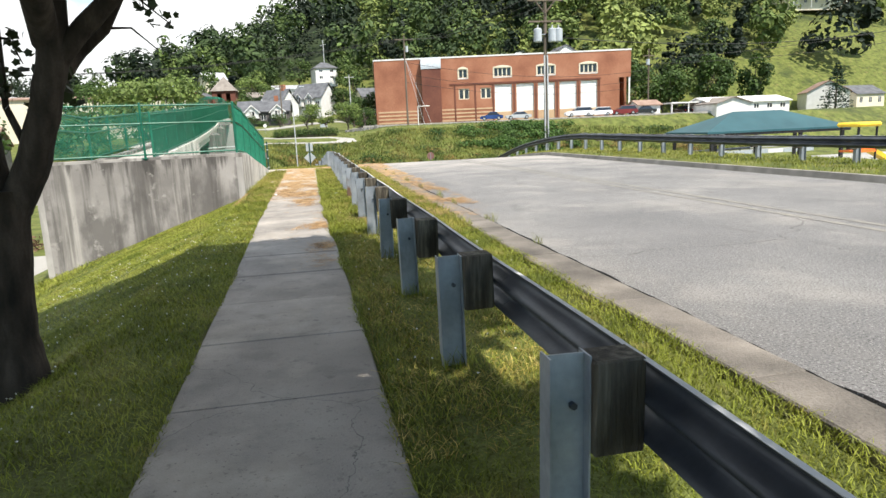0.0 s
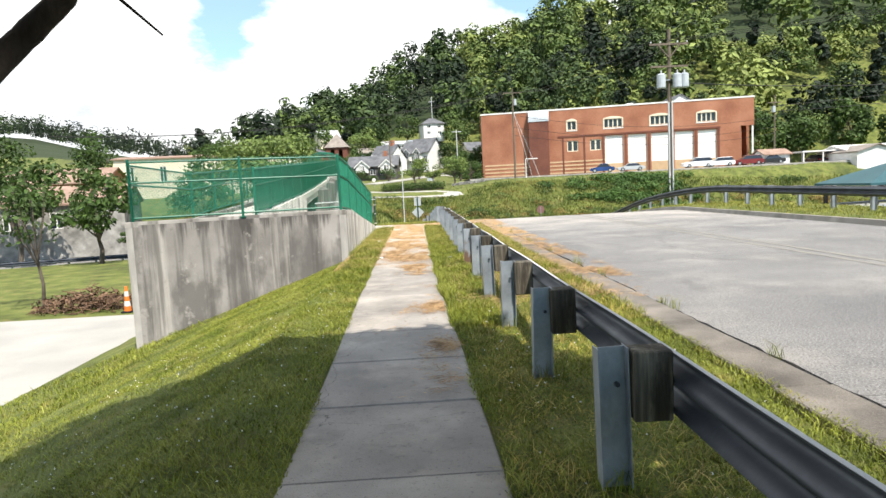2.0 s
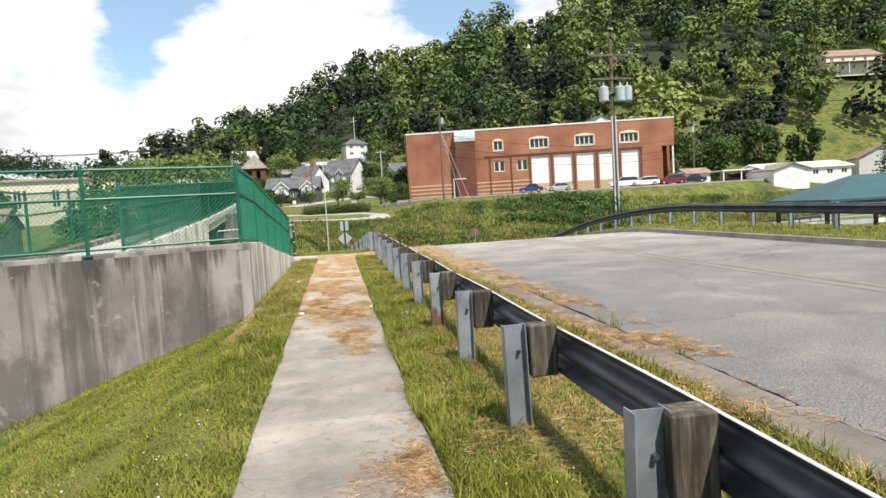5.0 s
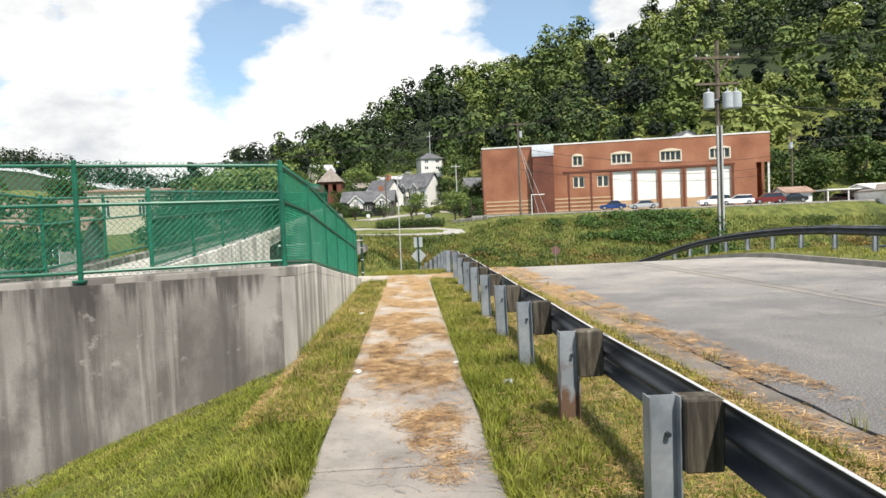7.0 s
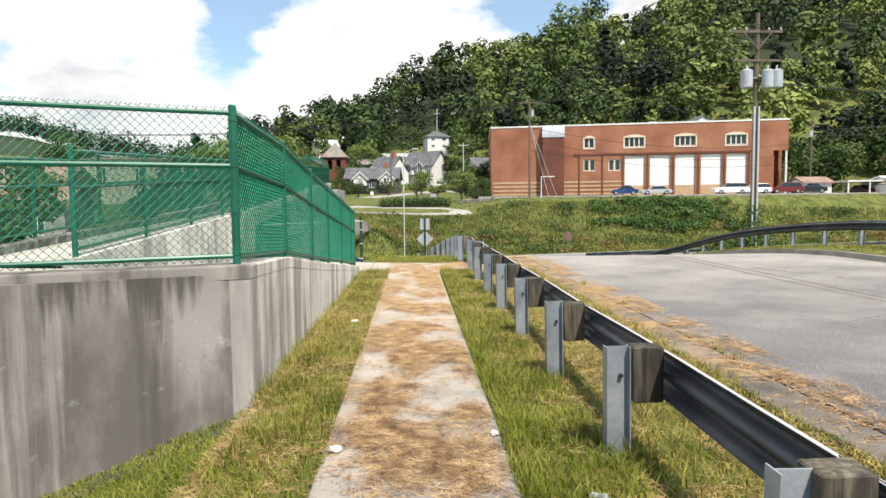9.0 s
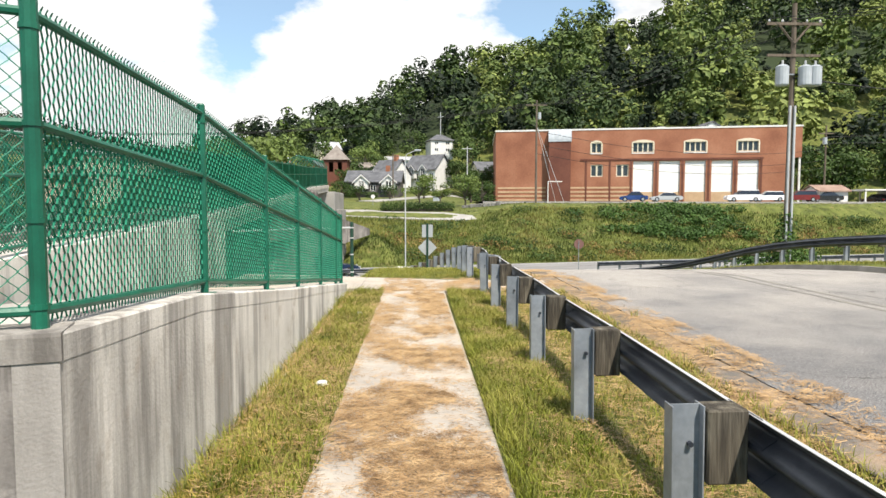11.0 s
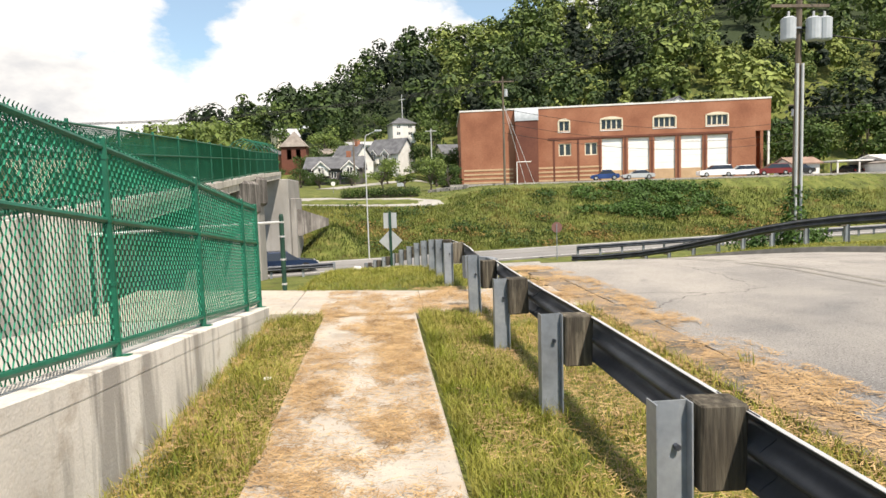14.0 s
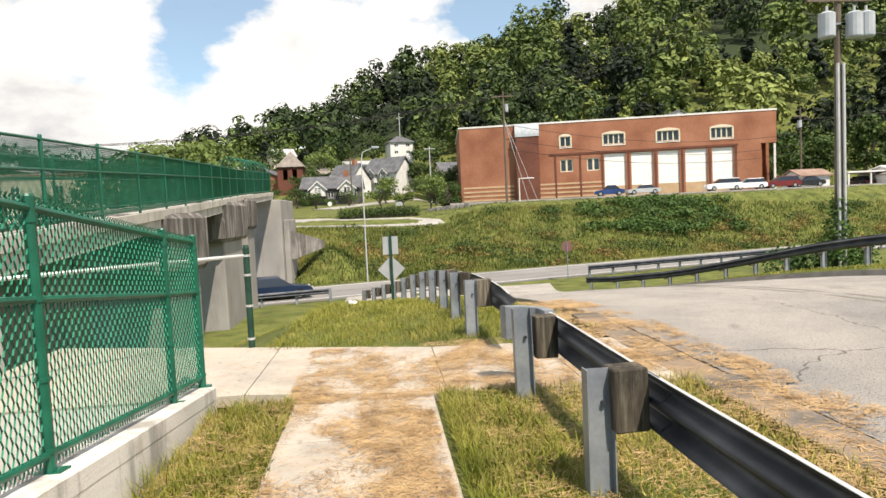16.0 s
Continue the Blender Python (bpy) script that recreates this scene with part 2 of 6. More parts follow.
overlay(M["wall_pale"], (0.13, 0.12, 0.112), 3.4, 0.38, 0.56, stretch=(1, 1, 0.08), amount=0.75, fade=("y", 22.5, 18))
M["cap"] = material("coping_concrete", [(0.38, 0.355, 0.32), (0.54, 0.51, 0.465)], 1.6, 9, 0.9, 0.2, 60, grain=(110, 0.2))
overlay(M["cap"], (0.17, 0.155, 0.14), 2.8, 0.54, 0.66, stretch=(1, 1, 0.3), amount=0.65)
M["pilaster"] = material("pale_corner_concrete", [(0.27, 0.252, 0.235), (0.40, 0.38, 0.355)], 1.4, 9, 0.9, 0.2, 60, grain=(110, 0.2))
overlay(M["pilaster"], (0.16, 0.148, 0.137), 2.4, 0.52, 0.66, stretch=(1, 1, 0.15), amount=0.6)
M["cap_dirty"] = material("stained_coping_concrete", [(0.20, 0.185, 0.17), (0.33, 0.31, 0.285)], 1.3, 9, 0.9, 0.2, 60, grain=(110, 0.2))
overlay(M["cap_dirty"], (0.08, 0.072, 0.066), 3.2, 0.48, 0.60, stretch=(1, 1, 0.2), amount=0.75)
M["abut"] = material("grey_abutment_concrete", [(0.22, 0.212, 0.20), (0.32, 0.308, 0.29)], 0.5, 7, 0.9, 0.2, 40, grain=(30, 0.2))
overlay(M["abut"], (0.14, 0.13, 0.12), 1.2, 0.52, 0.68, stretch=(1, 1, 0.2), amount=0.5)
M["ramp"] = material("ramp_concrete", [(0.33, 0.312, 0.285), (0.45, 0.425, 0.39)], 0.8, 8, 0.9, 0.15, 60, grain=(120, 0.18))
overlay(M["ramp"], (0.18, 0.168, 0.15), 1.6, 0.54, 0.68, amount=0.5)
M["asphalt"] = material("old_asphalt", [(0.15, 0.148, 0.15), (0.185, 0.181, 0.181), (0.225, 0.22, 0.216)], 0.45, 9, 0.92, 1.0, 110, grain=(55, 0.85))
overlay(M["asphalt"], (0.27, 0.255, 0.235), 0.5, 0.50, 0.66, stretch=(1, 0.10, 1), amount=0.35)
# road colour lifted beyond y 18 in place of a brighter exposure
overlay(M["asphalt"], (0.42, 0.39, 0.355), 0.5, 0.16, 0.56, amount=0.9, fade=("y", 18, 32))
overlay(M["asphalt"], (0.06, 0.058, 0.056), 48.0, 0.55, 0.63, amount=0.8, detail=3.0)
overlay(M["asphalt"], (0.42, 0.41, 0.395), 52.0, 0.57, 0.65, amount=0.75, detail=3.0, offset=(3, 3, 0))
cracks(M["asphalt"], 0.13, 0.0016, (0.09, 0.085, 0.08))
overlay(M["asphalt"], (0.12, 0.116, 0.113), 1.3, 0.62, 0.72, stretch=(1, 0.4, 1), amount=0.5, offset=(5, 1, 0))
M["seam"] = material("crumbled_asphalt", [(0.02, 0.019, 0.017), (0.045, 0.042, 0.036), (0.085, 0.08, 0.06)], 14, 6, 0.95, 1.0, 60, grain=(80, 0.5))
M["asphalt_far"] = material("valley_asphalt", [(0.17, 0.165, 0.165), (0.23, 0.225, 0.22)], 0.2, 6, 0.9, 0.2, 60, grain=(30, 0.12))
M["gutter"] = material("gutter_concrete", [(0.085, 0.077, 0.068), (0.15, 0.134, 0.118), (0.23, 0.207, 0.18)], 1.5, 9, 0.95, 0.6, 60, grain=(60, 0.35), objrand=0.15)
overlay(M["gutter"], (0.32, 0.21, 0.115), 1.5, 0.42, 0.60, amount=0.6, fade=("y", 9, 20))
M["kerb"] = material("kerb_concrete", [(0.16, 0.15, 0.13), (0.30, 0.28, 0.25)], 1.8, 8, 0.95, 0.4, 60, grain=(50, 0.25))
M["gravel"] = material("drive_gravel", [(0.27, 0.26, 0.245), (0.35, 0.34, 0.315)], 0.5, 8, 0.95, 0.4, 80, grain=(40, 0.15))
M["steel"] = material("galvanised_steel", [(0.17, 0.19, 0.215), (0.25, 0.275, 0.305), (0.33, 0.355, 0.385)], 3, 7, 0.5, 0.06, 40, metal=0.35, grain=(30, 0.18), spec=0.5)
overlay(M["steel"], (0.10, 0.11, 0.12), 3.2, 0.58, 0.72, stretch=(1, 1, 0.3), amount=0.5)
# galvanised beam darker than its posts: its shaded side is put into the colour
M["steel_old_shaded"] = material("weathered_steel_in_shade", [(0.022, 0.027, 0.038), (0.042, 0.049, 0.064), (0.078, 0.088, 0.106)], 2.2, 7, 0.42, 0.06, 40, metal=0.35, grain=(40, 0.18), spec=0.5)
M["rust"] = material("rusting_galvanised_steel", [(0.17, 0.19, 0.215), (0.25, 0.275, 0.305), (0.33, 0.355, 0.385)], 3, 7, 0.6, 0.15, 50, metal=0.25, grain=(30, 0.18))
overlay(M["rust"], (0.13, 0.065, 0.03), 7, 0.28, 0.42, stretch=(1, 1, 0.5), amount=0.9, fade=("z", 0.62, 0.15))
M["block"] = material("weathered_post_wood", [(0.036, 0.031, 0.025), (0.09, 0.078, 0.06), (0.18, 0.162, 0.124)], 9, 7, 0.9, 0.7, 30, stretch=(3, 3, 0.25), objrand=0.35)
overlay(M["block"], (0.028, 0.024, 0.019), 5.0, 0.50, 0.62, stretch=(1, 1, 0.35), amount=0.8)
M["green"] = material("green_fence_paint", [(0.004, 0.075, 0.045), (0.008, 0.125, 0.075)], 5, 5, 0.4, 0.05, 60, grain=(80, 0.15), spec=0.4)
M["wire"] = material("green_coated_wire", [(0.008, 0.13, 0.078), (0.018, 0.20, 0.118)], 8, 4, 0.45, spec=0.3)
M["wire_far"] = material("green_fence_wire_distant", [(0.006, 0.10, 0.06), (0.012, 0.15, 0.09)], 2, 4, 0.5, spec=0.3)
M["pipe"] = material("grey_pipe", [(0.42, 0.43, 0.42), (0.55, 0.56, 0.55)], 5, 4, 0.4, metal=0.4)
M["darkgreen"] = material("dark_green_post", [(0.01, 0.035, 0.025), (0.02, 0.06, 0.04)], 5, 4, 0.5)
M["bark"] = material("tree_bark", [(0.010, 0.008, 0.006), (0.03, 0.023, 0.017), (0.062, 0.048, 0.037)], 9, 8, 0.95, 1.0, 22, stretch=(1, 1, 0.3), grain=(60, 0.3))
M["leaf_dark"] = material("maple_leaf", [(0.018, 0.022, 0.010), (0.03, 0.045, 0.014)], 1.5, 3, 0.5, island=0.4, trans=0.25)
M["hill_leaf"] = material("town_foliage", [(0.02, 0.04, 0.012), (0.055, 0.09, 0.022), (0.11, 0.155, 0.04)], 0.12, 3, 0.75, island=0.35, trans=0.15)
M["hill"] = material("hill_foliage", [(0.007, 0.016, 0.006), (0.034, 0.06, 0.015), (0.085, 0.125, 0.027), (0.17, 0.205, 0.05)], 0.30, 4, 0.7, island=0.24)
nt_, lk_ = M["hill"].node_tree.nodes, M["hill"].node_tree.links
at_ = nt_.new("ShaderNodeAttribute")
at_.attribute_name = "tint"
mix_ = nt_.new("ShaderNodeMath")
mix_.operation = "MULTIPLY_ADD"
mix_.inputs[1].default_value = 0.45
lk_.new(next(n_ for n_ in nt_ if n_.type == "TEX_NOISE").outputs["Fac"], mix_.inputs[0])
lk_.new(at_.outputs["Fac"], mix_.inputs[2])
lk_.new(mix_.outputs[0], next(n_ for n_ in nt_ if n_.type == "VALTORGB").inputs["Fac"])
M["leaf_mid"] = material("tree_foliage", [(0.03, 0.06, 0.014), (0.07, 0.115, 0.025)], 0.35, 4, 0.6, island=0.45, trans=0.3)
M["leaf_light"] = material("pale_foliage", [(0.10, 0.15, 0.035), (0.17, 0.22, 0.06)], 0.4, 4, 0.6, island=0.4, trans=0.3)
M["leaf_red"] = material("dark_red_foliage", [(0.05, 0.012, 0.010), (0.09, 0.02, 0.016)], 0.5, 4, 0.6, island=0.4, trans=0.2)
M["needle"] = material("spruce_needles", [(0.012, 0.03, 0.016), (0.03, 0.055, 0.025)], 0.6, 4, 0.7, island=0.4)
M["trunk"] = material("far_bark", [(0.05, 0.04, 0.03), (0.12, 0.10, 0.08)], 2, 5, 0.95, 0.4, 15)
M["brick"] = material("red_brick", [(0.22, 0.088, 0.052), (0.285, 0.122, 0.072), (0.345, 0.16, 0.098)], 0.25, 8, 0.9, 0.2, 12, grain=(4.5, 0.25))
# shaded copy of the red brick; also the church tower's own darker brick
M["brick_dark_shaded"] = material("dark_and_shaded_brick", [(0.11, 0.042, 0.03), (0.16, 0.062, 0.042)], 0.4, 6, 0.9, grain=(4, 0.2))
M["tan"] = material("tan_stone_band", [(0.42, 0.28, 0.17), (0.52, 0.36, 0.23)], 0.8, 6, 0.9, grain=(5, 0.2))
M["door_white"] = material("white_door_paint", [(0.74, 0.72, 0.70), (0.82, 0.81, 0.79)], 0.8, 4, 0.5)
M["white"] = material("white_paint", [(0.58, 0.57, 0.55), (0.70, 0.69, 0.67)], 0.9, 5, 0.55, grain=(4, 0.08))
M["cream"] = material("cream_render", [(0.58, 0.52, 0.40), (0.66, 0.60, 0.48)], 0.4, 5, 0.85, grain=(2, 0.1))
M["grey_stone"] = material("pale_fieldstone", [(0.13, 0.125, 0.115), (0.22, 0.21, 0.195), (0.30, 0.29, 0.27)], 1.3, 4, 0.95, 0.6, 4, grain=(3, 0.35))
M["roof_tile"] = material("weathered_brown_tile", [(0.17, 0.145, 0.125), (0.27, 0.24, 0.215)], 0.9, 6, 0.9, grain=(5, 0.25))
M["timber"] = material("dark_timber_cladding", [(0.05, 0.045, 0.045), (0.11, 0.10, 0.095)], 1.2, 5, 0.8, grain=(4, 0.2))
M["roof_grey"] = material("grey_shingle", [(0.07, 0.072, 0.08), (0.14, 0.143, 0.152)], 0.9, 6, 0.9, grain=(6, 0.25))
M["roof_brown"] = material("brown_shingle", [(0.20, 0.13, 0.10), (0.30, 0.21, 0.165)], 0.9, 6, 0.9, grain=(6, 0.2))
M["roof_teal"] = material("teal_metal_roof", [(0.018, 0.062, 0.075), (0.03, 0.09, 0.105)], 0.6, 4, 0.5, grain=(1.5, 0.1))
M["metal_roof"] = material("pale_sheet_metal", [(0.45, 0.45, 0.46), (0.62, 0.62, 0.63)], 1.2, 5, 0.4, metal=0.5)
M["glass"] = material("window_glass", [(0.012, 0.016, 0.022), (0.03, 0.035, 0.045)], 0.4, 3, 0.08, spec=0.6)
M["pole"] = material("utility_pole_wood", [(0.09, 0.07, 0.055), (0.17, 0.14, 0.11)], 3, 6, 0.95, 0.4, 20, stretch=(3, 3, 0.3))
M["conduit"] = material("pale_conduit", [(0.36, 0.37, 0.38), (0.48, 0.49, 0.50)], 2, 4, 0.5)
M["can"] = material("transformer_grey", [(0.30, 0.33, 0.36), (0.40, 0.43, 0.46)], 2, 4, 0.5)
M["cable"] = material("black_cable", [(0.012, 0.012, 0.012), (0.025, 0.025, 0.025)], 3, 3, 0.6)
M["tyre"] = material("tyre_rubber", [(0.012, 0.012, 0.012), (0.022, 0.022, 0.022)], 4, 3, 0.9)
M["chrome"] = material("wheel_metal", [(0.35, 0.35, 0.36), (0.5, 0.5, 0.5)], 4, 3, 0.35, metal=0.7)
M["car_white"] = material("car_paint_white", [(0.70, 0.70, 0.71), (0.76, 0.76, 0.77)], 1, 2, 0.25, spec=0.5)
M["car_blue"] = material("car_paint_blue", [(0.012, 0.035, 0.13), (0.02, 0.05, 0.17)], 1, 2, 0.25, spec=0.5)
M["car_navy"] = material("car_paint_navy", [(0.01, 0.02, 0.05), (0.015, 0.03, 0.07)], 1, 2, 0.25, spec=0.5)
M["car_silver"] = material("car_paint_silver", [(0.42, 0.43, 0.44), (0.5, 0.5, 0.51)], 1, 2, 0.3, metal=0.4)
M["car_red"] = material("car_paint_red", [(0.12, 0.012, 0.014), (0.16, 0.018, 0.018)], 1, 2, 0.25, spec=0.5)
M["car_black"] = material("car_paint_black", [(0.012, 0.012, 0.014), (0.02, 0.02, 0.022)], 1, 2, 0.25, spec=0.5)
M["lamp_red"] = material("tail_lamp_red", [(0.25, 0.01, 0.01), (0.3, 0.015, 0.012)], 3, 2, 0.3)
M["sign_back"] = material("bare_sign_metal", [(0.40, 0.41, 0.42), (0.50, 0.51, 0.52)], 3, 4, 0.5, metal=0.5)
M["sign_red"] = material("stop_sign_red", [(0.20, 0.10, 0.09), (0.25, 0.14, 0.12)], 4, 3, 0.6)
M["orange"] = material("barrel_orange", [(0.65, 0.13, 0.02), (0.75, 0.18, 0.03)], 4, 3, 0.6)
M["yellow"] = material("slide_yellow", [(0.70, 0.48, 0.03), (0.78, 0.55, 0.05)], 3, 3, 0.45)
M["line_yellow"] = material("faded_yellow_line", [(0.165, 0.158, 0.15), (0.225, 0.212, 0.18)], 2.5, 8, 0.9, grain=(30, 0.3))
M["brush"] = material("dead_brush", [(0.07, 0.04, 0.025), (0.18, 0.11, 0.07)], 3, 5, 0.95, island=0.4)
M["litter"] = material("white_litter", [(0.62, 0.60, 0.58), (0.75, 0.74, 0.72)], 20, 3, 0.7)


# ---- building blocks ----
def obj(name, verts, faces, mat=None, parent=None, label="", smooth=False):
    me = bpy.data.meshes.new(name)
    me.from_pydata([tuple(v) for v in verts] if not isinstance(verts, np.ndarray) else verts.tolist(), [], faces if isinstance(faces, list) else faces.tolist())
    me.update()
    if mat:
        me.materials.append(M[mat])
    if smooth:
        me.shade_smooth()
    ob = new(name, me)
    if parent:
        ob.parent = parent
    if label:
        ob["label"] = label
    return ob


def part(name, bm, mat, parent=None, label="", smooth=False):
    me = bpy.data.meshes.new(name)
    bm.to_mesh(me)
    bm.free()
    me.materials.append(M[mat])
    if smooth:
        me.shade_smooth()
    ob = new(name, me)
    if parent:
        ob.parent = parent
    if label:
        ob["label"] = label
    return ob


def thing(name, label, category, at=None, group="", kind=""):
    ob = new(name)
    ob.empty_display_size = 0.2
    if at is not None:
        ob.matrix_basis = at
    return tagged(ob, label, category, group, kind)


def add_box(bm, x0, x1, y0, y1, z0, z1, m=None, bevel=0.0):
    r = bmesh.ops.create_cube(bm, size=1.0, matrix=Matrix.LocRotScale(((x0 + x1) / 2, (y0 + y1) / 2, (z0 + z1) / 2), None, (abs(x1 - x0), abs(y1 - y0), abs(z1 - z0))))
    vs = r["verts"]
    if bevel:
        es = list({e for v in vs for e in v.link_edges})
        rb = bmesh.ops.bevel(bm, geom=es, offset=bevel, segments=1, affect="EDGES", clamp_overlap=True)
        vs = list({v for f in rb["faces"] for v in f.verts} | {v for v in vs if v.is_valid})
    if m is not None:
        bmesh.ops.transform(bm, matrix=m, verts=vs)
    return bm


def box(x0, x1, y0, y1, z0, z1, m=None, bevel=0.0):
    return add_box(bmesh.new(), x0, x1, y0, y1, z0, z1, m, bevel)


def add_tube(bm, pts, radius, n=8, caps=True):
    """A round tube along points; radius may be a list."""
    pts = [Vector(p) for p in pts]
    rad = radius if isinstance(radius, (list, tuple)) else [radius] * len(pts)
    rings = []
    ways = [(pts[min(i + 1, len(pts) - 1)] - pts[max(i - 1, 0)]).normalized() for i in range(len(pts))]
    u = min((Vector((0.13, 0.21, 0.97)), Vector((0.99, 0.1, 0)), Vector((0.1, 0.99, 0.05))), key=lambda c: max(abs(w.dot(c)) for w in ways))
    for i, p in enumerate(pts):
        d = ways[i]
        a = d.cross(u).normalized()
        b = d.cross(a).normalized()
        rings.append([bm.verts.new(p + (a * math.cos(k * math.tau / n) + b * math.sin(k * math.tau / n)) * rad[i]) for k in range(n)])
    for r0, r1 in zip(rings, rings[1:]):
        for k in range(n):
            bm.faces.new((r0[k], r0[(k + 1) % n], r1[(k + 1) % n], r1[k]))
    if caps and n > 2:
        bm.faces.new(rings[0])
        bm.faces.new(rings[-1][::-1])
    return bm


def tube(pts, radius, n=8):
    return add_tube(bmesh.new(), pts, radius, n)


def add_sweep(bm, profile, path, closed=True):
    """Sweeps a closed profile of (side, up) along a level path of points; side points right of the way."""
    rings = []
    path = [Vector(p) for p in path]
    for i, p in enumerate(path):
        d = path[min(i + 1, len(path) - 1)] - path[max(i - 1, 0)]
        d.z = 0
        d.normalize()
        side = Vector((d.y, -d.x, 0))
        rings.append([bm.verts.new(p + side * s + Vector((0, 0, u))) for s, u in profile])
    n = len(profile)
    for r0, r1 in zip(rings, rings[1:]):
        for k in range(n if closed else n - 1):
            bm.faces.new((r0[k], r1[k], r1[(k + 1) % n], r0[(k + 1) % n]))
    if closed:
        bm.faces.new(rings[0])
        bm.faces.new(rings[-1][::-1])
    bmesh.ops.recalc_face_normals(bm, faces=bm.faces)
    return bm


def sweep(profile, path):
    return add_sweep(bmesh.new(), profile, path)


def lerp(x, xs, ys):
    return float(np.interp(x, xs, ys))


def sm(a, b, x):
    k = np.clip((x - a) / (b - a), 0, 1)
    return k * k * (3 - 2 * k)


# ---- lie of the land ----
PROFILE = ([-60, 30, 32, 33.7, 35.6, 37.5, 39.4, 41.3, 43.5, 46, 50, 55, 60, 80], [0, 0, -0.08, -0.2, -0.36, -0.56, -0.8, -1.06, -1.4, -1.8, -2.45, -3.05, -3.3, -3.3])
RIDGE = ([-3, -1.2, -0.7, -0.6, -0.5, -0.35, -0.27, -0.23, -0.16, -0.08, -0.035, 0.05, 0.139, 0.19, 0.25, 0.34, 0.365, 0.45, 0.68, 1.2, 3],
         [0.165, 0.168, 0.168, 0.163, 0.135, 0.108, 0.108, 0.128, 0.157, 0.178, 0.203, 0.235, 0.25, 0.265, 0.303, 0.29, 0.315, 0.35, 0.375, 0.36, 0.25])


MID = ([0, 2, 7, 11, 14, 20, 26, 30], [0.0, -0.03, -0.11, -0.2, -0.22, -0.26, -0.3, -0.3])


def across(x, y):
    """Distance beyond the middle of the valley road, which crosses aslant."""
    return (y - 65.6 - 0.28 * x) / 1.038


def land(x, y):
    x, y = np.asarray(x, float), np.asarray(y, float)
    prof = np.interp(y, *PROFILE)
    z = prof.copy()
    # slope down from the walk to the drive
    left = np.clip(-1.35 - x, 0, None)
    z = z - np.minimum(0.345 * left * sm(0, 0.5, left), np.maximum(2.85 + prof, 0))
    # shoulder beyond the far kerb, then down to the play ground
    z = z + 0.2 * sm(12.2, 12.7, x) * (1 - sm(44, 54, y)) - 2.0 * sm(15.6, 21, x) * (1 - sm(35, 46, y))
    v = across(x, y)
    z = np.where(v > -6.5, -3.3 + (z + 3.3) * (1 - sm(-6.5, -4.2, v)), z)
    # bank and the terrace of the town
    bank = sm(0, 1, (v - 4.4) / (22.6 - 0.26 * np.clip(x, 0, 52)))
    town = 2.35 + 0.012 * np.clip(v - 28, 0, 50) + 0.055 * np.clip(y - 115, 0, 60) * sm(15, -10, x)
    left = 0.9 + 0.06 * np.clip(y - 88, 0, 87)
    town = town + (left - town) * sm(13, 4, x)
    z = np.where(v > 4.6, -3.3 + bank * (town + 3.3), z)
    z = z + np.where(v > 4.6, 2.1 * np.exp(-((x + 4.4) ** 2 / 5 + (y - 73) ** 2 / 7)) * sm(4.6, 6.5, v), 0)
    # hill
    yy = np.clip(y - 12, 20, None)
    e = np.interp(x / yy, *RIDGE)
    far = 340 + 160 * sm(-0.2, -0.45, x / yy)
    top = (e - 0.018 * sm(0.1, -0.1, x / yy) - 0.008) * (far - 12) + 1.5 - 13
    k = np.clip((y - 148) / (far - 148), 0, 1)
    rise = k ** (0.85 + 0.33 * sm(32, 20, x) * sm(-60, -40, x) * sm(262, 206, y))
    z = np.where(y > 148, z * (1 - rise) + np.maximum(top, 3) * rise, z)
    z = np.where(y > far, z - (y - far) * 0.25, z)
    z = np.where((y > 148) & (z < -20), -20, z)
    return z


def land1(x, y):
    return float(land(x, y))


def axis(*spans):
    out = []
    for a, b, step in spans:
        out += list(np.arange(a, b, step))
    return np.array(out + [spans[-1][1]])


gx = axis((-1500, -460, 104), (-460, -60, 20), (-60, -12, 3), (-12, 16.5, 0.35), (16.5, 60, 1.5), (60, 400, 10), (400, 1500, 110))
gy = axis((-900, -60, 120), (-60, -6, 4), (-6, 50, 0.45), (50, 100, 1.2), (100, 340, 6), (340, 900, 30), (900, 2400, 250))
X, Y = np.meshgrid(gx, gy, indexing="ij")
Z = land(X, Y)
rng = np.random.default_rng(4)
Z = Z + np.where((np.abs(X) < 60) & (Y > -30), rng.normal(0, 0.008, Z.shape), rng.normal(0, 0.1, Z.shape))
# beds under the paved strips
on_walk = (np.abs(X - np.interp(Y, *MID)) < 0.75) & (Y < 29)
on_road = (X > 2.2) & (X < 12.4) & (across(X, Y) < -3)
on_path = (Y > 27.0) & (Y < 30.0) & (X > -3.0) & (X < 3)
on_main = np.abs(across(X, Y)) < 5
on_ramp = (X < -1.4) & (X > -6.8) & (Y > 15.4) & (Y < 30)
Z = Z - np.where(on_walk | on_road | on_path | on_main, 0.07, 0) - np.where(on_ramp, 0.12, 0)
nx, ny = len(gx), len(gy)
idx = np.arange(nx * ny).reshape(nx, ny)
quads = np.stack([idx[:-1, :-1], idx[1:, :-1], idx[1:, 1:], idx[:-1, 1:]], -1).reshape(-1, 4)
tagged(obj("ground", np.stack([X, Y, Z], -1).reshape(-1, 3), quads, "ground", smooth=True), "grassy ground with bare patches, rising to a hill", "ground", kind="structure")


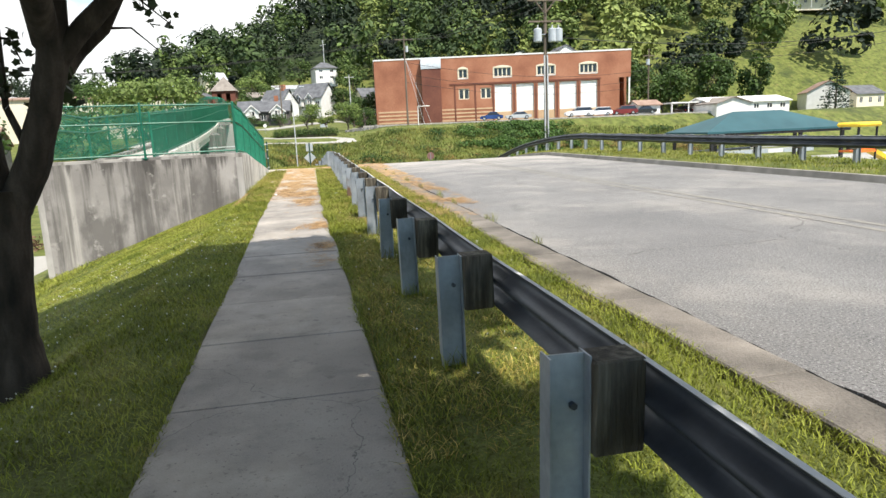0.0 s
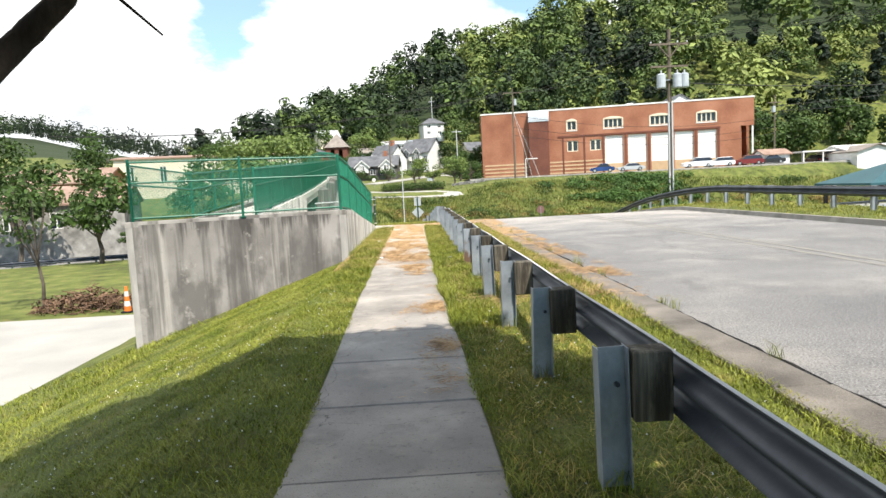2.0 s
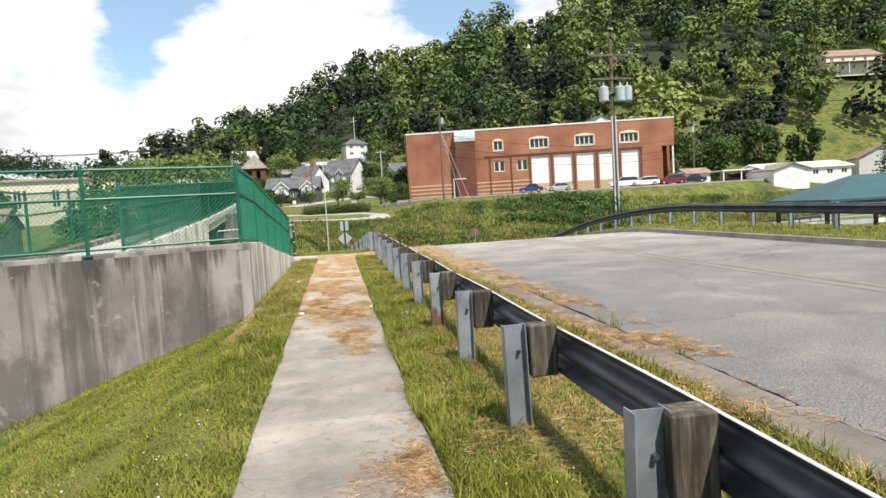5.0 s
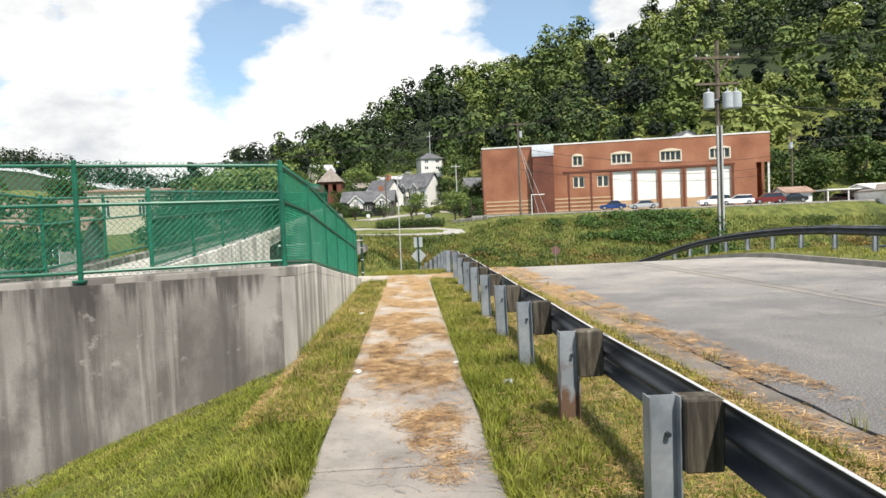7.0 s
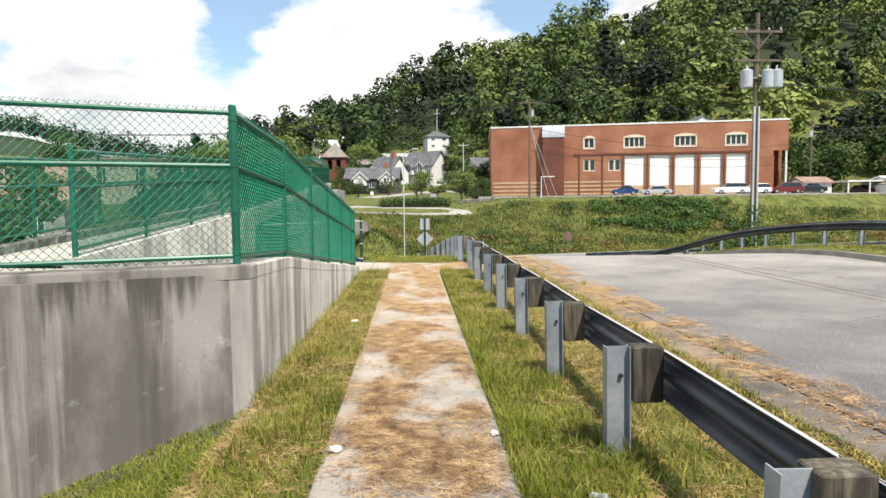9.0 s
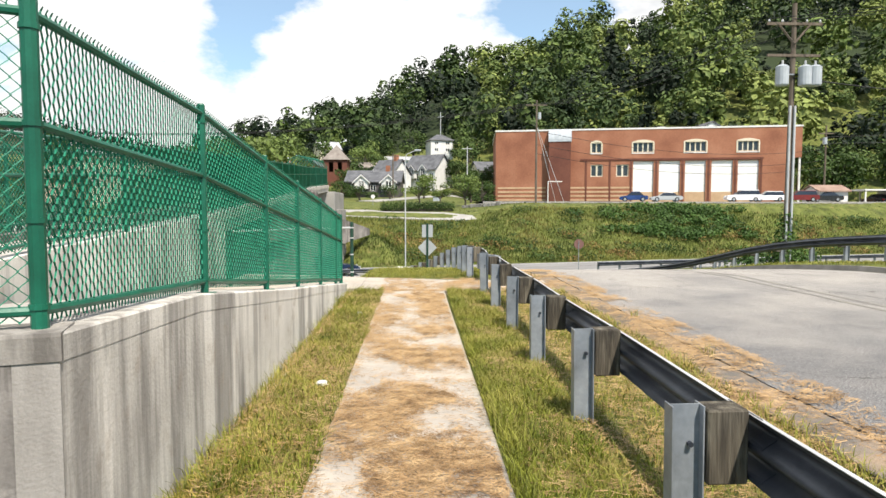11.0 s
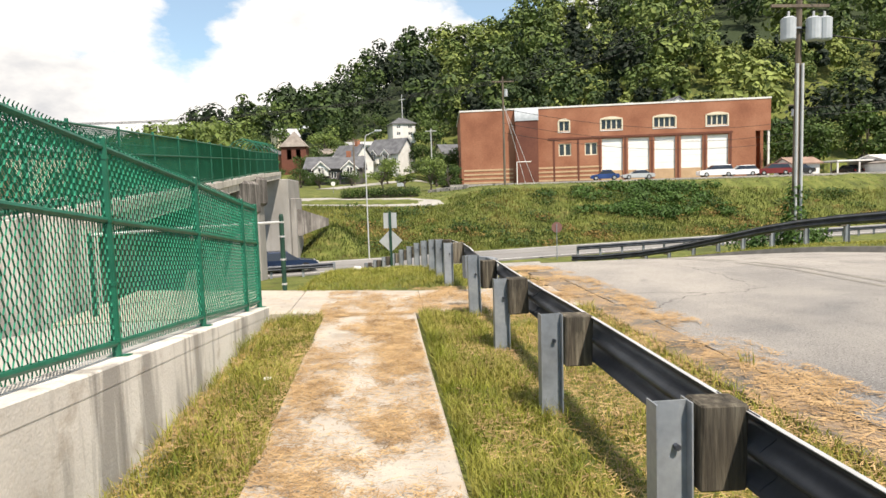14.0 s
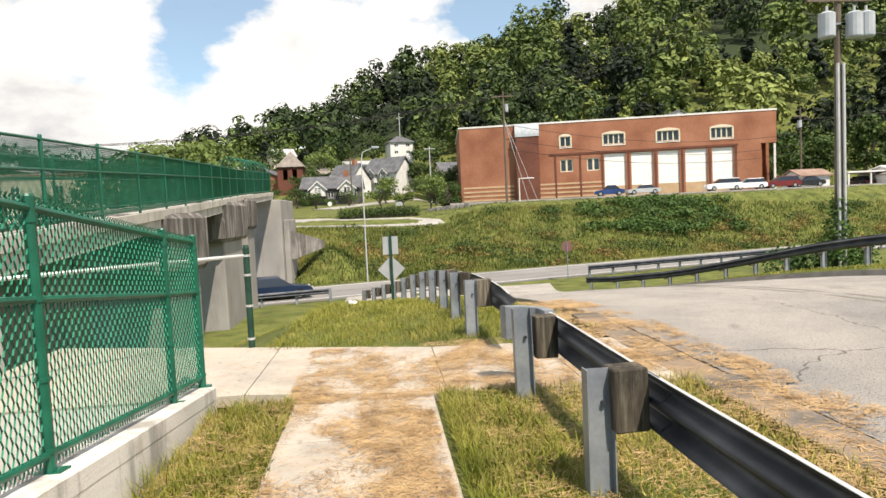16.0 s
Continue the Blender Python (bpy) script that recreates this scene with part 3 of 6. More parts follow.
def strip(name, rows, mat, label, category, kind="structure", thick=0.12):
    """A paved strip from rows of (left point, right point), with sides."""
    v, f = [], []
    for a, b in rows:
        a, b = Vector(a), Vector(b)
        c = (a + b) / 2
        v += [a, c, b, b - Vector((0, 0, thick)), a - Vector((0, 0, thick))]
    for i in range(len(rows) - 1):
        p, q = 5 * i, 5 * i + 5
        for k in (0, 1, 2, 4):
            f.append((p + k, p + (k + 1) % 5, q + (k + 1) % 5, q + k))
    return tagged(obj(name, v, f, mat), label, category, kind=kind)


# ---- roads ----
def prof(y):
    return lerp(y, *PROFILE)


def road_left(y):
    return 3.12 - 0.010 * max(0, y - 31) ** 2


def road_right(y):
    return lerp(y, [-60, 40, 46, 52, 57, 62], [12.15, 12.15, 11.6, 10.6, 9.6, 10.5])


rows = []
edge = random.Random(12)
for y in list(np.arange(-40, -4, 2.0)) + list(np.arange(-4, 30, 0.17)) + list(np.arange(30, 62.6, 0.7)):
    xl, xr = max(road_left(y), -2.5) + (edge.uniform(-0.02, 0.03) if -4 < y < 30 else 0), road_right(y)
    rows.append(((xl, min(y, 62.2 + 0.28 * xl), prof(y)), (xr, min(y, 62.2 + 0.28 * xr), prof(y))))
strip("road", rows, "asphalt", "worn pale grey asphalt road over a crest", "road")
rows = [((x - 1.0, 65.6 + 0.28 * x + 3.6, -3.285), (x + 1.0, 65.6 + 0.28 * x - 3.6, -3.285)) for x in np.arange(-160, 200, 6.0)]
strip("valley_road", rows, "asphalt_far", "grey asphalt road along the foot of the bank", "road")
for off in (-3.3, 3.3, -0.12, 0.12):
    rows = [((x, 65.6 + 0.28 * x + off + 0.06, -3.278), (x, 65.6 + 0.28 * x + off - 0.06, -3.278)) for x in np.arange(-100, 120, 5.0)]
    strip("road_line", rows, "white" if abs(off) > 1 else "line_yellow", "painted road line", "road line", thick=0.003)
for off in (-0.17, 0.17):
    rows = [((7.6 + off - 0.06, y, prof(y) + 0.006), (7.6 + off + 0.06, y, prof(y) + 0.006)) for y in np.arange(-30, 50, 1.5)]
    strip("road_line", rows, "line_yellow", "faded double yellow centre line", "road line", thick=0.003)

strip("road_seam", [((2.9, y, -0.028), (3.3, y, -0.028)) for y in (-14, 0, 15, 30)], "seam", "dark crumbled joint between gutter and asphalt", "road", thick=0.03)

# gutter slabs between grass and asphalt, each its own piece
gut = thing("gutter", "broken concrete gutter slabs with clippings beside the road", "gutter", kind="structure")
rng = random.Random(3)
y = -14.0
while y < 31:
    l = 1.5 + rng.random() * 0.8
    bm = box(2.66 + rng.uniform(-0.03, 0.03), 3.095 - 0.05 * rng.random() ** 2, y + 0.008, min(y + l, 31) - 0.008, -0.12, 0.012 + rng.uniform(-0.006, 0.012), bevel=0.012)
    part("slab", bm, "gutter", gut)
    y += l

# far kerb, a low worn step with grass behind
kp = [(road_right(y) + 0.05, y, prof(y)) for y in np.arange(-20, 56, 1.0)]
tagged(part("kerb", sweep([(-0.05, -0.1), (0.16, -0.1), (0.16, 0.15), (0.0, 0.15), (-0.05, 0.0)], kp), "kerb"), "dark worn concrete kerb", "kerb", kind="structure")

# drive at the foot of the slope
rows = [((-21.0, y, -2.735), (-8.4 - 0.1 * max(0, y - 16), y, -2.735)) for y in np.arange(-30, 27.5, 2.0)]
strip("drive", rows, "gravel", "pale concrete drive at the foot of the slope", "drive", thick=0.1)


# ---- walk ----
def mid(y):
    return lerp(y, *MID)


walk_set = thing("sidewalk", "worn concrete sidewalk of cast slabs strewn with dry clippings", "sidewalk", kind="structure")
y = 4.41 - 1.22 * 8
rng = random.Random(5)
while y < 27.3:
    y1 = min(y + 1.22, 27.48)
    a, b = mid(y), mid(y1)
    w, wl_, g, j = 0.615, 0.625, 0.006, rng.uniform(-0.004, 0.006)
    bm = bmesh.new()
    e = 0.010
    top = [bm.verts.new(p) for p in ((a - wl_ + e, y + g + e, j), (a + w - e, y + g + e, j + rng.uniform(-0.003, 0.003)), (b + w - e, y1 - g - e, j), (b - wl_ + e, y1 - g - e, j))]
    low = [bm.verts.new(p) for p in ((a - wl_, y + g, j - e), (a + w, y + g, j - e), (b + w, y1 - g, j - e), (b - wl_, y1 - g, j - e))]
    bot = [bm.verts.new((v.co.x, v.co.y, -0.1)) for v in low]
    bm.faces.new(top)
    for k in range(4):
        bm.faces.new((low[k], low[(k + 1) % 4], top[(k + 1) % 4], top[k]))
        bm.faces.new((bot[k], bot[(k + 1) % 4], low[(k + 1) % 4], low[k]))
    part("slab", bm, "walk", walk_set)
    y = y1
cross = thing("cross_path", "concrete path crossing at the end of the sidewalk", "path", kind="structure")
xs = [-4.6, -2.75, -1.45, 0.45, 1.75, 2.93]
for x0, x1 in zip(xs, xs[1:]):
    bm = bmesh.new()
    f = lambda x: 27.47 - 0.18 * min(x, 1) if x > -1.4 else 27.78
    b = lambda x: 29.53 - 0.3 * min(x, 0.9)
    q = [(x0 + 0.006, f(x0)), (x1 - 0.006, f(x1)), (x1 - 0.006, b(x1)), (x0 + 0.006, b(x0))]
    top = [bm.verts.new((*p, 0.004)) for p in q]
    bot = [bm.verts.new((*p, -0.1)) for p in q]
    bm.faces.new(top)
    for k in range(4):
        bm.faces.new((bot[k], bot[(k + 1) % 4], top[(k + 1) % 4], top[k]))
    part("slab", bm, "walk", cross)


# ---- guardrail ----
def post_mesh(h, buried=0.25):
    """I-section: flanges to the walk and to the road, web between."""
    bm = bmesh.new()
    out = [(0, -0.05), (0.007, -0.05), (0.007, -0.0035), (0.147, -0.0035), (0.147, -0.05), (0.154, -0.05), (0.154, 0.05), (0.147, 0.05), (0.147, 0.0035), (0.007, 0.0035), (0.007, 0.05), (0, 0.05)]
    lo = [bm.verts.new((x_, y_, -buried)) for x_, y_ in out]
    hi = [bm.verts.new((x_, y_, h)) for x_, y_ in out]
    bm.faces.new(lo[::-1])
    bm.faces.new(hi)
    for k in range(12):
        bm.faces.new((lo[k], lo[(k + 1) % 12], hi[(k + 1) % 12], hi[k]))
    return bm


def block_mesh(h):
    return box(0.156, 0.352, -0.078, 0.078, h - 0.36, h - 0.004, bevel=0.008)


W_SIDE = [(0.041 * (1 - math.cos(math.tau * u / 0.155)), u) for u in np.linspace(0.155, -0.155, 27)]
W_BEAM = W_SIDE + [(s - 0.004, u) for s, u in reversed(W_SIDE)]


def guardrail(name, label, rows, beam_path, blocks=True, side=1, rusty=(), tall=()):
    """rows: (x, y, z) of the posts; the beam runs along its own path."""
    t = thing(name, label, "guardrail")
    meshes = {}
    for i, (x, y, z, turn) in enumerate(rows):
        key = "rust" if i in rusty else ("tall" if i in tall else "std")
        if key not in meshes:
            meshes[key] = None
            p = part("post", post_mesh(0.80 if key == "tall" else 0.74), "rust" if key == "rust" else "steel", t)
            b = part("block", block_mesh(0.74), "block", t) if blocks else None
            bo = part("bolt", tube([(0.10, -0.005, 0.55), (0.10, -0.028, 0.55)], 0.014, 6), "steel_old_shaded", p) if blocks else None
            meshes[key] = (p.data, b.data if b else None, bo.data if bo else None)
        else:
            pm, bmh, bom = meshes[key]
            p = new("post", pm)
            p.parent = t
            b = None
            if bmh:
                b = new("block", bmh)
                b.parent = t
                bo = new("bolt", bom)
                bo.parent = p
        lean = random.Random(i * 7 + len(rows))
        p.matrix_basis = pose(x, y, z, lean.uniform(-0.8, 0.8), lean.uniform(-1.2, 1.2), turn)
        if b:
            b.matrix_basis = pose(x, y, z + lean.uniform(-0.012, 0.006), 0, lean.uniform(-1.5, 1.5), turn + lean.uniform(-2, 2))
    prof_ = W_BEAM if side > 0 else [(-s, u) for s, u in W_BEAM]
    bm = sweep(prof_, beam_path)
    part("beam", bm, "steel_old_shaded", t, smooth=True).data.set_sharp_from_angle(angle=radians(50))
    if blocks:
        # added strip: sun on the beam's upper edge given as pale colour
        part("top_lip", sweep([(-0.008 * side, 0.1555), (0.016 * side, 0.1545), (0.016 * side, 0.1575), (-0.008 * side, 0.1585)], beam_path), "conduit", t, "sunlit upper edge, a pale strip laid on the beam")
    return t


PY = [4.115 + 1.905 * k for k in range(-7, 13)]
posts = [(1.0, y, 0.0, 0) for y in PY]
bend = [(1.358, y, 0.555 + 0.006 * math.sin(y * 1.7)) for y in np.arange(-9.5, 27.31, 0.4762)]
rail = guardrail("guardrail", "weathered galvanised guardrail with steel posts and wooden blocks beside the walk", posts, bend, rusty=(12,), tall=(19,))
# flared terminal and splice plates
part("end_shoe", sweep([(0.0, 0.155), (0.10, 0.15), (0.11, 0.0), (0.10, -0.15), (0.0, -0.155), (-0.006, -0.15), (-0.006, 0.15)], [(1.35, 27.28, 0.56), (1.30, 27.42, 0.57), (1.16, 27.5, 0.58), (1.02, 27.46, 0.59)]), "steel", rail, "curled rail end")
for k in range(0, 20, 2):
    part("splice", sweep([(s + 0.006, u * 1.0) for s, u in W_BEAM], [(1.356, PY[k] - 0.16, 0.557), (1.356, PY[k] + 0.16, 0.557)]), "steel_old_shaded", rail)

rp = [(0.95, 29.92), (0.95, 31.8), (0.93, 33.7), (0.87, 35.6), (0.76, 37.5), (0.60, 39.4), (0.38, 41.3), (0.10, 43.2), (-0.25, 45.1), (-0.65, 47.0), (-1.1, 48.9)]
posts = [(x, y, prof(y), 4 + max(0, i - 2) * 1.5) for i, (x, y) in enumerate(rp)]
bend = [(1.31, 28.75, 0.53), (1.31, 29.2, 0.555)] + [(x + 0.355, y, prof(y) + 0.555) for x, y in rp]
guardrail("guardrail", "galvanised guardrail curving down to the junction", posts, bend)

far_x = lambda y: lerp(y, [-60, 38, 46, 50, 54, 57.5], [13.85, 13.95, 13.9, 13.3, 12.2, 10.7])
far_z = lambda y: prof(y) + lerp(y, [-20, 17, 40, 50, 57], [0.15, 0.2, 0.4, 0.15, 0.0])
far = [(far_x(y), y) for y in np.arange(-14, 57.6, 1.905)]
guardrail("guardrail", "long galvanised guardrail curving down along the far road edge", [(x + 0.35, y, far_z(y), 180) for x, y in far], [(x, y, far_z(y) + 0.575) for x, y in far], side=-1)
br = [(x, 65.6 + 0.28 * x - 4.6) for x in np.arange(14, 60, 1.9)]
guardrail("guardrail", "galvanised guardrail beside the valley road", [(x, y, land1(x, y), 15) for x, y in br], [(x, y - 0.1, -2.72) for x, y in br], blocks=False)
lr = [(x, 65.6 + 0.28 * x - 4.6) for x in np.arange(-70, -3, 1.9)]
guardrail("guardrail", "low guardrail along the valley road", [(x, y, land1(x, y), 18) for x, y in lr], [(x, y - 0.12, -2.72) for x, y in lr], blocks=False)


# ---- ramp walls ----
def slab_wall(name, path, thick, label, mat="wall", base=None):
    """A wall along (x, y, top, bottom), thick towards its left; the face looks right."""
    v, f = [], []
    P = [Vector((p[0], p[1])) for p in path]
    for i, p in enumerate(P):
        d = (P[min(i + 1, len(P) - 1)] - P[max(i - 1, 0)]).normalized()
        n = Vector((-d.y, d.x)) * thick
        t, b = path[i][2], path[i][3]
        v += [(p.x, p.y, b), (p.x, p.y, t), (p.x + n.x, p.y + n.y, t), (p.x + n.x, p.y + n.y, b)]
    for i in range(len(P) - 1):
        a, c = 4 * i, 4 * i + 4
        for k in range(3):
            f.append((a + k, c + k, c + k + 1, a + k + 1))
    f += [(0, 1, 2, 3), tuple(4 * (len(P) - 1) + k for k in (3, 2, 1, 0))]
    return tagged(obj(name, v, f, mat), label, "wall", kind="structure")


CX, CY = -1.69, 17.2          # corner of the ramp
LX, LY = -6.45, 15.62          # left end of the front wall


def side_top(y):
    return lerp(y, [17, 18.8, 19.3, 22.4, 24.7, 27.65], [1.07, 1.06, 1.0, 0.65, 0.42, 0.09])


slab_wall("wall_side", [(CX, y, side_top(y), -0.5) for y in (CY, 18.9, 20.6, 22.4, 24.2, 26, 27.70)], 0.28, "pale streaked concrete ramp wall sinking towards the path", "wall_pale")
slab_wall("wall_front", [(LX, LY, 1.07, -2.9), (LX + 2.4, LY + 0.68, 1.07, -2.9), (CX - 0.02, CY - 0.006, 1.07, -2.9)], 0.28, "tall concrete ramp wall with dark vertical water stains")
# the poured cap stands a little proud of the wall
for a, b in (((LX, LY), (CX, CY)),):
    tagged(part("coping", sweep([(-0.29, 0.075), (0.008, 0.075), (0.012, 0.06), (0.012, -0.045), (-0.29, -0.045)], [(a[0] - 0.01, a[1] - 0.003, 1.07), (b[0] + 0.012, b[1] + 0.003, 1.07)]), "cap_dirty"), "pale concrete coping", "coping", kind="structure")
ys = [CY + 0.01, 18.9, 20.6, 22.4, 24.2, 26, 27.71]
tagged(part("coping", sweep([(-0.285, 0.02), (-0.006, 0.02), (0.003, 0.01), (0.003, -0.10), (-0.285, -0.10)], [(CX, y, side_top(y) + 0.052 * (1 if y < 18 else 0.2)) for y in ys]), "wall_pale"), "pale concrete coping", "coping", kind="structure")

tagged(part("pilaster", box(-0.235, 0.004, -0.006, 0.02, -2.9, 1.03, pose(CX, CY, 0, 0, 0, math.degrees(math.atan2(CY - LY, CX - LX)))), "pilaster"), "pale cast corner strip of the ramp wall", "wall", kind="structure")
tagged(part("pilaster", box(-0.004, 0.16, -0.006, 0.02, -2.9, 1.03, pose(LX, LY, 0, 0, 0, math.degrees(math.atan2(CY - LY, CX - LX)))), "pilaster"), "pale cast corner strip of the ramp wall", "wall", kind="structure")


def deck(y):
    return 0.93 + 0.0535 * (y - 19.8)


# lower run, landing and upper run of the ramp
rows = [((-4.3, y, lerp(y, [17, 18.9, 27.7], [0.93, 0.93, 0.0])), (CX - 0.25, y, lerp(y, [17, 18.9, 27.7], [0.93, 0.93, 0.0]))) for y in (18.9, 21, 23, 25, 27.7)]
strip("ramp_floor", rows, "ramp", "pale concrete ramp floor", "ramp", thick=0.25)
strip("landing", [((-6.35, 15.95, 0.93), (-1.95, 17.25, 0.93)), ((-6.35, 19.8, 0.93), (-1.95, 18.9, 0.93))], "ramp", "pale concrete ramp landing", "ramp", thick=0.25)


def run_x(y):
    """Right face of the upper run, which swings left towards the bridge."""
    return lerp(y, [15, 20, 30, 38, 48, 56, 70], [-4.5, -4.5, -4.9, -5.5, -6.4, -7.3, -7.8])


rows = [((run_x(y) - 1.95, y, deck(y)), (run_x(y) - 0.2, y, deck(y))) for y in np.arange(19.8, 70, 2.0)]
strip("bridge_deck", rows, "ramp", "pale concrete upper ramp and bridge deck", "ramp", thick=0.3)
slab_wall("wall_inner", [(run_x(y), y, deck(y) + 0.10, -2.0) for y in (19.8, 22, 24, 26, 29.35)], 0.22, "pale concrete wall between the two ramp runs", "wall_pale")
# carried on to y 37, guessed, to keep the space under the deck dark
slab_wall("wall_outer", [(LX + 0.27 - 0.10 * max(0, y - 30), y, deck(max(y, 19.8)) + 0.12, -3.6) for y in (LY + 0.4, 20, 24, 28, 30, 34, 37)], 0.25, "outer concrete ramp wall")
beam = thing("bridge", "pale concrete footbridge on piers over the valley road", "bridge", kind="structure")
ys = list(np.arange(28.2, 69.5, 2.0))
part("edge_beam", sweep([(-0.22, 0.10), (0.0, 0.10), (0.0, -0.12), (-0.06, -0.14), (-0.06, -0.42), (-0.22, -0.42)], [(run_x(y), y, deck(y)) for y in ys]), "cap", beam)
part("edge_beam", sweep([(-2.0, 0.10), (-1.8, 0.10), (-1.8, -0.42), (-2.0, -0.42)], [(run_x(y), y, deck(y)) for y in ys]), "cap", beam)
for y, w in ((40.2, 2.0), (50.5, 2.4), (57.6, 1.3)):
    x = run_x(y)
    part("pier_cap", box(x - 2.3, x + 0.22, y - w, y + w, deck(y) - 1.75, deck(y) - 0.06, bevel=0.16), "wall", beam)
    part("pier", box(x - 2.0, x + 0.02, y - w * 0.72, y + w * 0.72, -3.6, deck(y) - 1.74, bevel=0.05), "abut", beam)
part("abutment", box(-10.2, -7.2, 67.6, 74, -3.5, deck(67) - 0.4, bevel=0.05), "abut", beam)
part("abutment", box(-7.19, -6.8, 68.3, 72, -3.5, 1.6, bevel=0.04), "abut", beam)
part("end_pier", box(run_x(29.8) - 0.5, run_x(29.8) + 0.02, 29.37, 30.1, -2.0, deck(29.8) - 0.13, bevel=0.02), "wall_pale", beam)
bm = bmesh.new()
V = [bm.verts.new((x_ + o, y_, z_)) for o in (0, 0.3) for x_, y_, z_ in ((-6.9, 69.0, 0.75), (-5.0, 72.3, -0.15), (-5.0, 72.3, -0.7), (-6.0, 70.6, -1.0), (-6.9, 69.0, -1.3))]
bm.faces.new(V[:5])
bm.faces.new(V[5:][::-1])
for k in range(5):
    bm.faces.new((V[k], V[(k + 1) % 5], V[5 + (k + 1) % 5], V[5 + k]))
part("wing_wall", bm, "wall", beam)
# hoops that carry the mesh over the bridge
for k in range(7):
    y = 58.5 + 1.5 * k
    x = run_x(y)
    part("hoop", tube([(x - 0.1, y, deck(y) + 0.9), (x - 0.1, y, deck(y) + 1.6), (x - 0.45, y, deck(y) + 2.05), (x - 1.0, y, deck(y) + 2.25), (x - 1.55, y, deck(y) + 2.05), (x - 1.9, y, deck(y) + 1.6), (x - 1.9, y, deck(y) + 1.2)], 0.03, 6), "green", beam)


# ---- chain-link fence ----
def wires(a, b, za, zb, h, cell, r, near):
    """Woven wire between plan points a and b: zigzag pickets when near, straight crossing wires far off."""
    a, b = np.array(a, float), np.array(b, float)
    L = float(np.linalg.norm(b - a))
    d = (b - a) / L
    n = np.array([-d[1], d[0]])
    V, F = [], []

    def seg_pts(u, w, off):
        return np.array([a[0] + d[0] * u + n[0] * off, a[1] + d[1] * u + n[1] * off, za + (zb - za) * u / L + w])

    def run(pts):
        base = len(V)
        k = len(pts)
        for i, p in enumerate(pts):
            t = pts[min(i + 1, k - 1)] - pts[max(i - 1, 0)]
            t = t / (np.linalg.norm(t) + 1e-9)
            s = np.cross(t, [n[0], n[1], 0])
            nn = np.array([n[0], n[1], 0])
            for q in (0, 1, 2):
                an = q * 2.0944 + 0.5
                V.append(p + (s * math.cos(an) + nn * math.sin(an)) * r)
        for i in range(k - 1):
            for q in range(3):
                A, B = base + 3 * i + q, base + 3 * i + (q + 1) % 3
                F.append((A, B, B + 3, A + 3))

    half = cell / 2
    if near:
        cols = int(L / half)
        rowsn = int(h / half)
        for c in range(cols):
            u0 = c * half
            pts = []
            for k in range(rowsn + 1):
                u = u0 + (half * 1.06 if (k + c) % 2 else -half * 0.06)
                u = min(max(u, 0), L)
                pts.append(seg_pts(u, k * half, r * 1.5 * (1 if (k + c) % 2 else -1)))
            # twisted barb at the top
            pts.append(seg_pts(min(u0 + half * 0.9, L), rowsn * half + 0.018, r * 2))
            pts.append(seg_pts(min(u0 + half * 0.4, L), rowsn * half + 0.030, -r * 2))
            run(pts)
    else:
        step = cell
        for sgn in (1, -1):
            u = -h if sgn > 0 else 0.0
            while u < (L if sgn > 0 else L + h):
                u0, u1 = u, u + sgn * h
                w0, w1 = 0.0, h
                lo, hi = (u0, u1) if sgn > 0 else (u1, u0)
                if hi > 0 and lo < L:
                    if sgn > 0:
                        if u0 < 0:
                            w0, u0 = -u0, 0.0
                        if u1 > L:
                            w1, u1 = h - (u1 - L), L
                    else:
                        if u0 > L:
                            w0, u0 = u0 - L, L
                        if u1 < 0:
                            w1, u1 = h + u1, 0.0
                    run([seg_pts(u0, w0, r * sgn), seg_pts(u1, w1, r * sgn)])
                u += step
    return np.array(V), F


def fence(name, label, pts, height, post_at, near=True, cell=0.074, r=0.0050, mid_rail=True, gap=0.07, cap=0.06):
    """pts: (x, y, z of the wall top); post_at: indices that carry a post."""
    t = thing(name, label, "fence")
    for i, (x, y, z) in enumerate(pts):
        if i in post_at:
            end = i in (0, len(pts) - 1)
            rp_ = 0.036 if end else 0.03
            p = part("post", tube([(x, y, z - 0.08), (x, y, z + height + cap), (x, y, z + height + cap + 0.012)], [rp_, rp_, rp_ * 0.75], 10), "green", t)
            if near:
                for zz in (0.12, height * 0.36, height * 0.66, height - 0.06):
                    part("tie_band", tube([(x, y, z + zz - 0.012), (x, y, z + zz + 0.012)], rp_ + 0.006, 10), "green", p)
                part("base_plate", box(x - 0.07, x + 0.07, y - 0.07, y + 0.07, z - 0.01, z + 0.012), "green", p)
    for i in range(len(pts) - 1):
        (x0, y0, z0), (x1, y1, z1) = pts[i], pts[i + 1]
        for zz in ([gap + 0.03, height * 0.66, height] if mid_rail else [gap + 0.03, height]):
            part("rail", tube([(x0, y0, z0 + zz), (x1, y1, z1 + zz)], 0.022, 8), "green", t)
        V, F = wires((x0, y0), (x1, y1), z0 + gap - 0.02, z1 + gap - 0.02, height - gap + (0.05 if near else 0.03), cell, r, near)
        obj("wire_mesh", V, F, "wire" if near else "wire_far", t)
    return t


